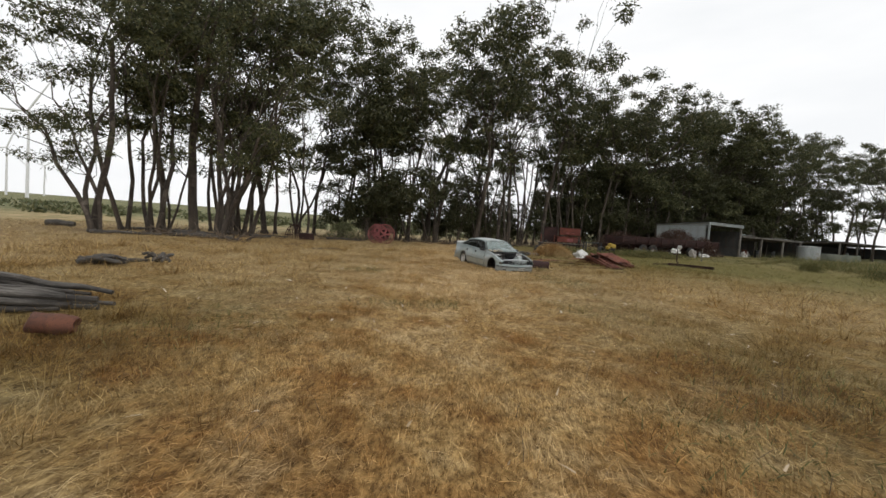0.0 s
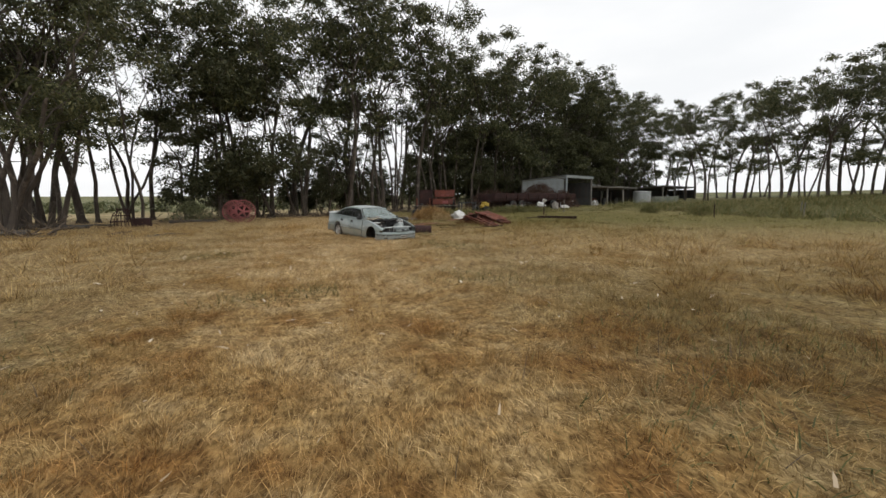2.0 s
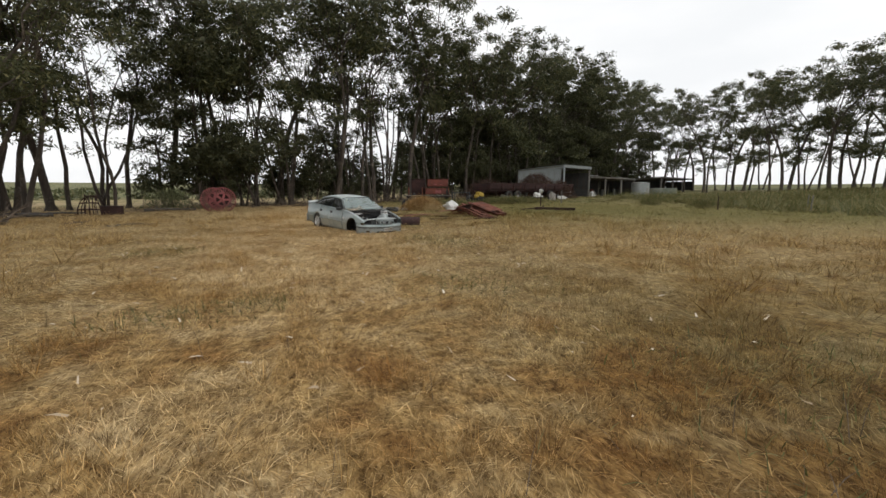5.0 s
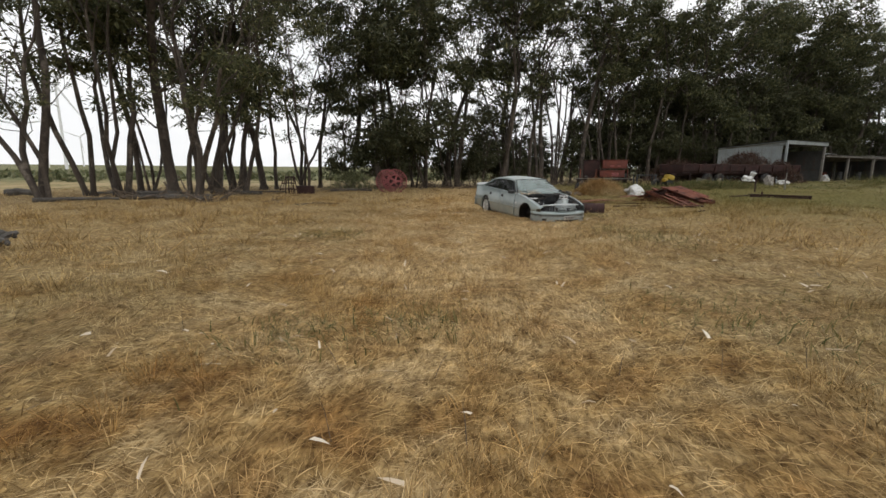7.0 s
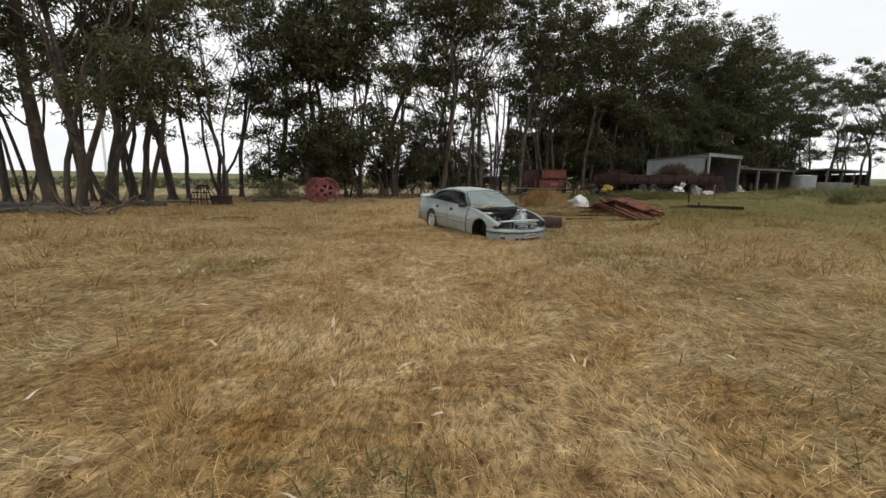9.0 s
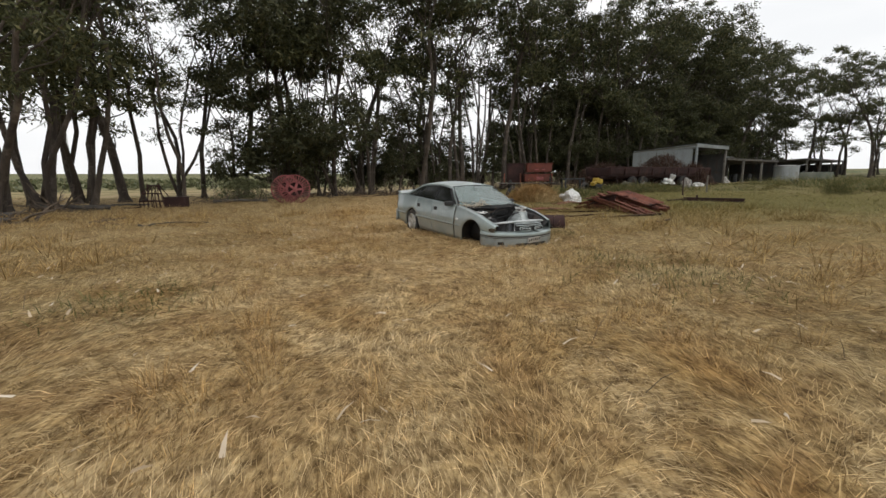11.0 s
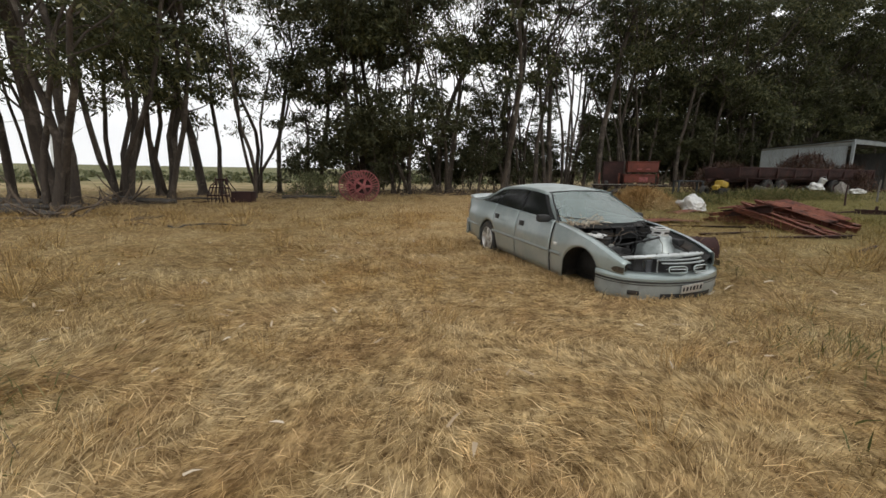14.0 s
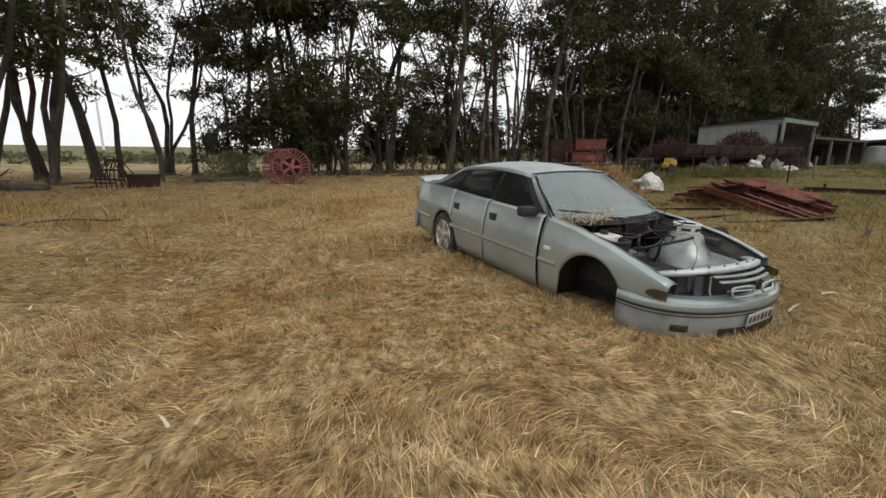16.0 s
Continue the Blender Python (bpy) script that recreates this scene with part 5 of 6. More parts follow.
# orange seed drill
drill = thing("seed_drill", at(11.4, 43.4, 0, 0, 0, -10), "faded orange seed drill with two stacked hoppers", "seed drill")
for nm, lo, hi, mt in (("upper_hopper", (-0.55, -0.55, 1.32), (1.40, 0.75, 1.98), RUST_ORANGE), ("lower_hopper", (-0.75, -0.75, 0.60), (1.20, 0.3, 1.12), RUST_ORANGE), ("rear_bin", (-2.05, 0.2, 0.5), (-0.72, 1.2, 2.0), RUST_DARK)):
    bm = bmesh.new()
    sheet(bm, lambda u, v: (lo[0] + (hi[0] - lo[0]) * u, lo[1] + 0.22 * (1 - v), lo[2] + (hi[2] - lo[2]) * v), 2, 2)
    box_between(bm, lo, hi, 0.04)
    h = part(nm, bm, mt, drill)
    bm = bmesh.new()
    box_between(bm, (lo[0] - 0.05, lo[1] - 0.05, hi[2]), (hi[0] + 0.05, hi[1] + 0.05, hi[2] + 0.06), 0.015)
    part("lid", bm, mt, h)
for x0, z0, w0, h0 in ((0.45, 0.72, 0.55, 0.30), (0.2, 1.42, 0.30, 0.08), (0.75, 1.42, 0.25, 0.08)):
    bm = bmesh.new()
    box(bm, w0, 0.012, h0, Matrix.Translation((x0, -0.77 if z0 < 1 else -0.57, z0 + 0.1)), 0.003)
    part("worn_panel", bm, RUST_PINK, drill, "pale worn maker's panel")
bm = bmesh.new()
box_between(bm, (-2.9, -1.0, 0.44), (1.9, -0.72, 0.50), 0.01)
part("foot_board", bm, POSTWOOD, drill, "grey plank foot board")
for y in (-0.8, 0.2, 1.1):
    bm = bmesh.new()
    box_between(bm, (-2.6, y - 0.06, 0.36), (1.8, y + 0.06, 0.44), 0.01)
    part("frame_rail", bm, RUST_DARK, drill)
for x0 in (-2.3, -1.0, 0.2, 1.5):
    for z1, y1 in ((1.25, 0.0),):
        bm = bmesh.new()
        box_between(bm, (x0 - 0.05, y1 - 0.05, 0.36), (x0 + 0.05, y1 + 0.05, z1), 0.01)
        part("upright", bm, RUST, drill)
for x0 in (-1.8, 1.4):
    bm = bmesh.new()
    lathe(bm, [(0.18, -0.12), (0.40, -0.14), (0.46, -0.08), (0.46, 0.08), (0.40, 0.14), (0.18, 0.12)], pose(x0, 0.55, 0.44, 0, 90), 28)
    wh = part("wheel", bm, TYRE, drill)
    bm = bmesh.new()
    lathe(bm, [(0.01, -0.06), (0.2, -0.08), (0.2, 0.08), (0.01, 0.06)], pose(x0, 0.55, 0.44, 0, 90), 20)
    part("rim", bm, RUST, wh)
for k in range(9):
    bm = bmesh.new()
    tube(bm, [(-1.1 + 0.32 * k, 0.1, 1.25), (-1.1 + 0.32 * k, -0.25, 0.7), (-1.1 + 0.32 * k, -0.35, 0.1)], 0.03, 6)
    part("seed_tube", bm, RUST_DARK, drill)

# long dark red field bin on a chassis
A, B = Vector((14.3, 38.0, 0)), Vector((25.6, 43.4, 0))
mid = (A + B) / 2
yaw = math.degrees(math.atan2((B - A).y, (B - A).x))
L = (B - A).length
trailer = thing("grain_trailer", at(mid.x, mid.y, -0.02, 0, 0, yaw), "long dark rust-red steel grain trailer", "farm trailer")
for y, nm in ((-0.95, "near_side"), (0.95, "far_side")):
    bm = bmesh.new()
    sheet(bm, lambda u, v: (-L / 2 + L * u, y + (0.10 if y > 0 else -0.10) * v + 0.015 * math.sin(u * 60), 0.94 + 0.52 * v), 60, 3)
    shell(part(nm, bm, RUST_DARK, trailer), 0.03, 0)
for y in (-1.05, 1.05):
    bm = bmesh.new()
    box_between(bm, (-L / 2 - 0.05, y - 0.05, 1.43), (L / 2 + 0.05, y + 0.05, 1.52), 0.012)
    part("top_rail", bm, RUST_DARK, trailer)
for i in range(9):
    x0 = -L / 2 + L * i / 8
    bm = bmesh.new()
    box_between(bm, (x0 - 0.04, -1.10, 0.93), (x0 + 0.04, -1.00, 1.45), 0.008)
    part("stake", bm, RUST_DARK, trailer)
for x0 in (-L / 2, L / 2):
    bm = bmesh.new()
    box_between(bm, (x0 - 0.03, -0.98, 0.94), (x0 + 0.03, 0.98, 1.46), 0.01)
    part("end_board", bm, RUST_DARK, trailer)
bm = bmesh.new()
box_between(bm, (-L / 2, -0.94, 0.86), (L / 2, 0.94, 0.95), 0.01)
part("deck", bm, RUST_DARK, trailer)
for y in (-0.5, 0.5):
    bm = bmesh.new()
    box_between(bm, (-L / 2 - 0.4, y - 0.06, 0.70), (L / 2, y + 0.06, 0.865), 0.01)
    part("chassis_rail", bm, RUST_DARK, trailer)
for x0 in (-3.6, -2.4, 2.6):
    for y in (-0.85, 0.85):
        bm = bmesh.new()
        lathe(bm, [(0.2, -0.11), (0.40, -0.13), (0.45, -0.06), (0.45, 0.06), (0.40, 0.13), (0.2, 0.11)], pose(x0, y, 0.43, 90, 0), 26)
        wh = part("wheel", bm, TYRE, trailer)
        bm = bmesh.new()
        lathe(bm, [(0.01, -0.05), (0.21, -0.07), (0.21, 0.07), (0.01, 0.05)], pose(x0, y, 0.43, 90, 0), 18)
        part("rim", bm, RUST_DARK, wh)
for x0 in (-3.6, -2.4, 2.6):
    bm = bmesh.new()
    box_between(bm, (x0 - 0.07, -0.85, 0.38), (x0 + 0.07, 0.85, 0.50), 0.02)
    box_between(bm, (x0 - 0.05, -0.55, 0.45), (x0 + 0.05, 0.55, 0.72), 0.02)
    part("axle", bm, RUST_DARK, trailer)
for x0 in (-5.4, 0.4, 4.6, 5.8):
    bm = bmesh.new()
    tube(bm, [(x0, -0.9, 0.88), (x0 + 0.05, -1.0, -0.05)], 0.045, 8)
    part("prop", bm, RUST_DARK, trailer)

# yellow engine with its stand, and a dark iron frame
yel = thing("pump_engine", at(13.6, 36.6, 0, 0, 0, 30), "small yellow-cowled engine on a dark stand", "engine")
bm = bmesh.new()
box(bm, 0.62, 0.46, 0.36, pose(0.12, 0, 0.78, 0, 14), 0.12)
box(bm, 0.30, 0.30, 0.24, pose(-0.32, 0, 0.62, 0, -18), 0.06)
part("cowl", bm, YELLOW, yel, "faded yellow cowl")
bm = bmesh.new()
box_between(bm, (-0.35, -0.22, 0.25), (0.40, 0.22, 0.58), 0.04)
part("block", bm, GREASE, yel)
for sx in (-0.3, 0.3):
    for sy in (-0.2, 0.2):
        bm = bmesh.new()
        tube(bm, [(sx, sy, 0.3), (sx * 1.3, sy * 1.3, -0.03)], 0.03, 6)
        part("leg", bm, RUST_DARK, yel)
frm = thing("iron_stand", at(12.3, 37.4, 0, 0, 0, 8), "dark iron table-like stand", "stand")
bm = bmesh.new()
box_between(bm, (-0.75, -0.3, 0.86), (0.75, 0.3, 0.93), 0.012)
part("top", bm, STEELBLUE, frm)
for sx in (-0.68, 0.68):
    for sy in (-0.24, 0.24):
        bm = bmesh.new()
        box_between(bm, (sx - 0.04, sy - 0.04, -0.04), (sx + 0.04, sy + 0.04, 0.86), 0.008)
        part("leg", bm, STEELBLUE, frm)


def scrap_tyre(x, y, rx, rz, r, up, label):
    t = thing("tractor_tyre", at(x, y, up, rx, 0, rz), label, "tyre", "discarded tyres")
    bm = bmesh.new()
    lathe(bm, [(r * 0.58, -0.09), (r * 0.8, -0.12), (r * 0.95, -0.10), (r, -0.04), (r, 0.04), (r * 0.95, 0.10), (r * 0.8, 0.12), (r * 0.58, 0.09), (r * 0.62, 0.0), (r * 0.58, -0.09)], sides=30)
    part("carcass", bm, TYRE, t)
    return t


scrap_tyre(12.95, 36.9, 86, 40, 0.36, 0.33, "worn black tyre leaning by the engine")
scrap_tyre(6.6, 31.5, 78, 10, 0.42, 0.40, "worn black tyre standing in weeds")
scrap_tyre(5.4, 30.6, 8, 0, 0.40, 0.12, "worn black tyre lying flat in weeds")

# heap of rusted roof trusses and angle iron
rt = random.Random(21)


def angle_iron(bm, p, q, w=0.09, t=0.012):
    p, q = Vector(p), Vector(q)
    d = q - p
    ln = d.length
    m = Matrix.Translation((p + q) / 2) @ d.to_track_quat("X", "Z").to_matrix().to_4x4()
    box(bm, ln, w, t, m)
    box(bm, ln, t, w, m @ Matrix.Translation((0, w / 2, -w / 2)))


def truss(m, ln, h, label, mat):
    t = thing("steel_truss", m, label, "steel truss", "scrap steel heap")
    for nm, (p, q) in (("chord", ((-ln / 2, 0, 0), (ln / 2, 0, 0))), ("chord", ((-ln / 2, h, 0.0), (ln / 2, h * 0.75, 0.0)))):
        bm = bmesh.new()
        angle_iron(bm, p, q, 0.14)
        part(nm, bm, mat, t)
    n = 7
    for i in range(n):
        bm = bmesh.new()
        x0, x1 = -ln / 2 + ln * i / n, -ln / 2 + ln * (i + 1) / n
        angle_iron(bm, (x0, 0, 0.01), (x1, h * 0.9, 0.01), 0.08) if i % 2 == 0 else angle_iron(bm, (x0, h * 0.9, 0.01), (x1, 0, 0.01), 0.08)
        part("web", bm, mat, t)
    return t


HEAP_X, HEAP_Y, HEAP_TURN = 9.15, 25.15, -75.0


def on_heap(u, v, up, rx, ry, rz):
    """A place on the heap: u along its ridge, v across."""
    c, q = math.cos(radians(HEAP_TURN)), math.sin(radians(HEAP_TURN))
    return at(HEAP_X + u * c - v * q, HEAP_Y + u * q + v * c, up, rx, ry, HEAP_TURN + rz)


for i in range(8):
    fall = i % 2
    truss(on_heap((0.75 if fall else -0.55) + rt.uniform(-0.15, 0.15), rt.uniform(-0.75, 0.1), 0.16 + 0.045 * i, rt.uniform(-5, 5), (11 if fall else -6) + rt.uniform(-2, 2), rt.uniform(-7, 7)), rt.uniform(2.2, 2.9), rt.uniform(0.45, 0.75), "rusted red-brown steel truss on a scrap heap", RUST)
for i in range(14):
    bm = bmesh.new()
    ln = rt.uniform(1.7, 2.8)
    angle_iron(bm, (-ln / 2, 0, 0), (ln / 2, 0, 0.0), rt.uniform(0.08, 0.16), 0.015)
    o = link_mesh("steel_beam", bm, RUST if i % 4 else RUST_DARK)
    fall = i % 2
    o.matrix_world = on_heap((0.7 if fall else -0.6) + rt.uniform(-0.3, 0.3), rt.uniform(-0.8, 0.8), 0.12 + 0.032 * i, rt.uniform(-20, 20), (10 if fall else -6) + rt.uniform(-3, 3), rt.uniform(-14, 14))
    tagged(o, "rusted angle-iron beam lying on a scrap heap", "steel beam", "scrap steel heap")
# ridge sheets over the heap's top
for u0, tilt in ((-0.8, -7), (0.85, 13)):
    bm = bmesh.new()
    sheet(bm, lambda u, v: ((u - 0.5) * 1.8, (v - 0.5) * 0.8, 0.02 * math.sin(v * 26)), 8, 18)
    o = shell(link_mesh("rusty_sheet", bm, RUST), 0.012)
    o.matrix_world = on_heap(u0, 0.1, 0.56, 6, tilt, 3)
    tagged(o, "rusted bent iron sheet on the scrap heap", "iron sheet", "scrap steel heap")

# flat rusted steel near the car
for i, (x, y, ln, w, rz) in enumerate(((6.4, 25.6, 2.4, 0.6, 12), (7.6, 24.6, 3.0, 0.12, -8), (7.0, 23.2, 2.2, 0.10, 25), (8.2, 22.6, 2.6, 0.10, 5), (5.4, 27.4, 3.6, 0.14, -4), (8.8, 29.6, 1.8, 0.5, 30), (8.6, 21.2, 1.2, 0.08, 40))):
    bm = bmesh.new()
    if w > 0.3:
        sheet(bm, lambda u, v: ((u - 0.5) * ln, (v - 0.5) * w, 0.05 * math.sin(u * 4 + i) + 0.012 * math.sin(v * 30)), 10, 10)
        o = shell(link_mesh("rusty_sheet", bm, RUST), 0.01)
        tagged(o, "orange rusted iron sheet lying in the grass", "iron sheet", "steel scraps in the grass")
    else:
        angle_iron(bm, (-ln / 2, 0, 0), (ln / 2, 0, 0), w)
        o = link_mesh("steel_bar", bm, RUST_DARK)
        tagged(o, "rusted steel bar lying in the grass", "steel bar", "steel scraps in the grass")
    o.matrix_world = at(x, y, 0.05, rt.uniform(-5, 5), rt.uniform(-2, 2), rz)

# long rusted beam with a stub upright
beam = thing("rusted_beam", at(16.5, 29.4, 0.12, 0, 1.0, -20), "long dark rusted steel beam lying in the grass", "steel beam")
bm = bmesh.new()
box_between(bm, (-1.75, -0.12, 0.07), (1.75, 0.12, 0.10))
box_between(bm, (-1.75, -0.02, -0.12), (1.75, 0.02, 0.07))
box_between(bm, (-1.75, -0.12, -0.15), (1.75, 0.12, -0.12))
part("beam", bm, RUST_DARK, beam)
bm = bmesh.new()
box_between(bm, (-1.02, -0.05, 0.10), (-0.92, 0.05, 0.30), 0.01)
part("stub", bm, RUST_DARK, beam)
bm = bmesh.new()
tube(bm, [(-1.7, -0.1, -0.02), (-2.5, -0.5, -0.10), (-2.9, -0.7, -0.12)], 0.05, 6)
part("tongue", bm, RUST_DARK, beam)
beam.scale = (0.8, 0.8, 0.7)

# rusted drum behind the car
drum = thing("rusted_drum", at(4.36, 19.8, 0.08, 0, 0, -12), "rust-brown steel drum lying in the grass", "steel drum")
bm = bmesh.new()
lathe(bm, [(0.01, -0.66), (0.30, -0.66), (0.335, -0.63), (0.32, -0.6), (0.32, -0.22), (0.337, -0.2), (0.32, -0.18), (0.32, 0.2), (0.337, 0.22), (0.32, 0.24), (0.32, 0.6), (0.335, 0.63), (0.30, 0.66), (0.01, 0.66)], pose(0, 0, 0, 0, 90), 32)
part("body", bm, RUST_DARK, drum)
drum.scale = (0.66, 0.9, 0.8)
bm = bmesh.new()
lathe(bm, [(0.04, 0.665), (0.04, 0.69), (0.01, 0.69)], pose(0, 0, 0.15, 0, 90), 12)
part("bung", bm, RUST_DARK, drum)

# white woven bag, crumpled
def crumpled(name, m, sx, sy, sz, mat, label, category, seed):
    bm = bmesh.new()
    bmesh.ops.create_icosphere(bm, subdivisions=4, radius=1.0)
    for v in bm.verts:
        c = v.co.copy()
        n1 = noise.noise(c * 1.6 + Vector((seed, 0, 0)))
        n2 = noise.noise(c * 5.0 + Vector((0, seed, 0)))
        k = 1 + 0.55 * n1 + 0.35 * abs(n2) - 0.12 * abs(noise.noise(c * 11))
        v.co = Vector((c.x * sx, c.y * sy, max(-0.25, c.z) * sz)) * k
        v.co.x += 0.35 * sx * max(0, c.z)* -1
    o = link_mesh(name, bm, mat)
    o.matrix_world = m
    return tagged(o, label, category)


crumpled("bulk_bag", at(9.45, 30.5, 0.10, 0, 0, -8), 0.52, 0.38, 0.46, WHITEPLASTIC, "crumpled dirty white bulk bag lying in grass", "bag", 3)
crumpled("white_tarp", at(20.4, 39.2, 0.42, 0, 0, 25), 0.45, 0.28, 0.30, WHITEPLASTIC, "crumpled white plastic hanging under the trailer", "plastic sheet", 9)
crumpled("white_tarp", at(23.8, 40.6, 0.12, 0, 0, 10), 0.42, 0.3, 0.22, WHITEPLASTIC, "crumpled white plastic on the ground by the shed", "plastic sheet", 14)
crumpled("grey_sack", at(22.2, 39.8, 0.16, 0, 0, 70), 0.30, 0.30, 0.52, STONE, "grey sack leaning beside the trailer", "sack", 5)
bk = thing("bucket", at(20.75, 39.35, 0.78, 25, 10, 0), "small white plastic bucket hanging under the trailer", "bucket")
bm = bmesh.new()
lathe(bm, [(0.01, -0.16), (0.15, -0.16), (0.19, 0.16), (0.20, 0.17), (0.18, 0.16), (0.14, -0.12)], sides=22)
part("pail", bm, WHITEPLASTIC, bk)
bm = bmesh.new()
ring(bm, (0, 0, 0.15), (1, 0, 0), 0.19, 0.008, 20, 5)
part("bail", bm, BAREMETAL, bk)
# leaning sheets and planks below the trailer
for i in range(12):
    bm = bmesh.new()
    box(bm, rt.uniform(0.7, 1.8), 0.05, rt.uniform(0.12, 0.4), Matrix(), 0.01)
    o = link_mesh("scrap_board", bm, rt.choice((POSTWOOD, RUST_DARK, STEELBLUE, ZINC)))
    s = rt.uniform(0.05, 0.98)
    p = A.lerp(B, s)
    o.matrix_world = at(p.x + 0.45, p.y - 1.0 + rt.uniform(-0.3, 0.5), 0.25, rt.uniform(-35, 35), rt.uniform(-35, 35), yaw + rt.uniform(-40, 40))
    tagged(o, "weathered scrap board leaning under the trailer", "board", "scrap boards")
# star pickets
for x, y, h, lab in ((17.7, 33.6, 1.0, ""), (20.6, 35.4, 1.1, ""), (33.6, 24.6, 1.1, ""), (35.0, 25.8, 1.15, ""), (29.0, 27.8, 1.0, "")):
    pk = bmesh.new()
    tube(pk, [(0, 0, -0.2), (0.01, 0.02, h * 0.5), (0.03, 0.0, h)], [0.045, 0.04, 0.035], 6)
    o = link_mesh("fence_post", pk, POSTWOOD if h > 1.05 else RUST_DARK)
    o.matrix_world = at(x, y, 0, rt.uniform(-3, 3), rt.uniform(-3, 3), rt.uniform(0, 90))
    tagged(o, "thin dark fence post standing in grass", "fence post", "fence posts")

# old truck in the machinery shed
x, y = shed_at(1.7, 2.2)
truck = thing("old_truck", at(x, y, 0.0, 0, 0, FRONT_YAW), "old dark red truck parked in the shed", "truck")
for nm, lo, hi, mt, bev in (("cab", (-0.95, -0.6, 0.75), (0.75, 0.9, 1.75), TRUCKRED, 0.15), ("bonnet", (-0.75, -1.7, 0.65), (0.55, -0.5, 1.2), TRUCKRED, 0.15), ("tray", (-1.0, 0.9, 0.75), (0.9, 2.6, 1.0), STEELBLUE, 0.03), ("bumper", (-0.9, -1.85, 0.5), (0.75, -1.72, 0.66), BAREMETAL, 0.02)):
    bm = bmesh.new()
    box_between(bm, lo, hi, bev)
    part(nm, bm, mt, truck)
for sx in (-0.5, 0.3):
    bm = bmesh.new()
    lathe(bm, [(0.12, 0), (0.12, 0.03), (0.01, 0.05)], pose(sx, -1.7, 0.9, 90), 18)
    part("headlamp", bm, WHITEPLASTIC, truck)
bm = bmesh.new()
box_between(bm, (-0.45, -1.715, 0.78), (0.25, -1.69, 1.05), 0.005)
part("grille", bm, BAREMETAL, truck)
bm = bmesh.new()
sheet(bm, lambda u, v: (-0.8 + 1.4 * u, -0.62 + 0.14 * v, 1.28 + 0.34 * v), 4, 3)
part("windscreen", bm, TINTED, truck)
for sx in (-0.85, 0.65):
    for sy in (-1.1, 1.7):
        bm = bmesh.new()
        lathe(bm, [(0.2, -0.1), (0.38, -0.11), (0.4, 0), (0.38, 0.11), (0.2, 0.1)], pose(sx, sy, 0.38, 0, 90), 24)
        part("wheel", bm, TYRE, truck)
bm = bmesh.new()
lathe(bm, [(0.01, -1.3), (0.20, -1.3), (0.20, 1.3), (0.01, 1.3)], pose(0, 0.2, 2.05, 0, 90), 20)
o = part("roof_roll", bm, POSTWOOD, truck, "grey roll on the cab roof")
# drums, boxes and sacks along the sheds' open fronts
rq = random.Random(77)
for i in range(16):
    s = rq.uniform(6.9, 20.5) if i < 12 else rq.uniform(36, 50)
    x, y = shed_at(s, rq.uniform(0.8, 3.6))
    m = at(x, y, 0.0, 0, 0, rq.uniform(0, 90))
    kind = i % 4
    bm = bmesh.new()
    if kind == 0:
        h = thing("oil_drum", m, "old upright steel drum inside the lean-to", "steel drum", "drums in the sheds")
        lathe(bm, [(0.01, 0), (0.29, 0), (0.29, 0.28), (0.30, 0.30), (0.29, 0.32), (0.29, 0.58), (0.30, 0.60), (0.29, 0.62), (0.29, 0.88), (0.27, 0.88), (0.01, 0.86)], sides=24)
        part("body", bm, rq.choice((STEELBLUE, RUST, ZINC)), h)
        bm = bmesh.new()
        lathe(bm, [(0.035, 0.86), (0.035, 0.89), (0.01, 0.89)], Matrix.Translation((0.15, 0, 0)), 10)
        part("bung", bm, BAREMETAL, h)
    elif kind == 1:
        h = thing("crate", m, "weathered timber crate inside the lean-to", "crate", "crates in the sheds")
        for k in range(4):
            b2 = bmesh.new()
            box_between(b2, (-0.4, -0.3, 0.02 + 0.15 * k), (0.4, 0.3, 0.14 + 0.15 * k), 0.008)
            part("slat", b2, POSTWOOD, h)
        bm.free()
    elif kind == 2:
        tube(bm, [(0, 0, 0), (0.1, 0.05, 0.9), (0.25, 0.1, 1.7)], 0.04, 6)
        o = link_mesh("leaning_pole", bm, POSTWOOD)
        o.matrix_world = m
        tagged(o, "grey pole leaning inside the lean-to", "pole", "poles in the sheds")
    else:
        bm.free()
        o = crumpled("white_sack", at(x, y, 0.12), 0.28, 0.24, 0.42, WHITEPLASTIC, "dirty white sack standing inside the lean-to", "sack", i)
        o["group"] = "sacks in the sheds"

# ---- logs and dead wood ----
def log(m, pts, r0, r1, label, mat=DEADWOOD, group="fallen logs", sides=12, seed=0):
    bm = bmesh.new()
    rl = random.Random(seed)
    fine = []
    for i in range(len(pts) - 1):
        for k in range(4):
            fine.append(Vector(pts[i]).lerp(Vector(pts[i + 1]), k / 4) + Vector([rl.gauss(0, 0.012) for _ in range(3)]))
    fine.append(Vector(pts[-1]))
    n = len(fine)
    tube(bm, fine, [(r0 + (r1 - r0) * i / (n - 1)) * rl.uniform(0.88, 1.1) for i in range(n)], sides)
    for v in bm.verts:
        v.co += Vector((0, 0, 1)) * 0.02 * noise.noise(v.co * 6) + Vector((1, 1, 0)) * 0.015 * noise.noise(v.co * 9)
    o = link_mesh("log", bm, mat)
    o.matrix_world = m
    return tagged(o, label, "log", group)


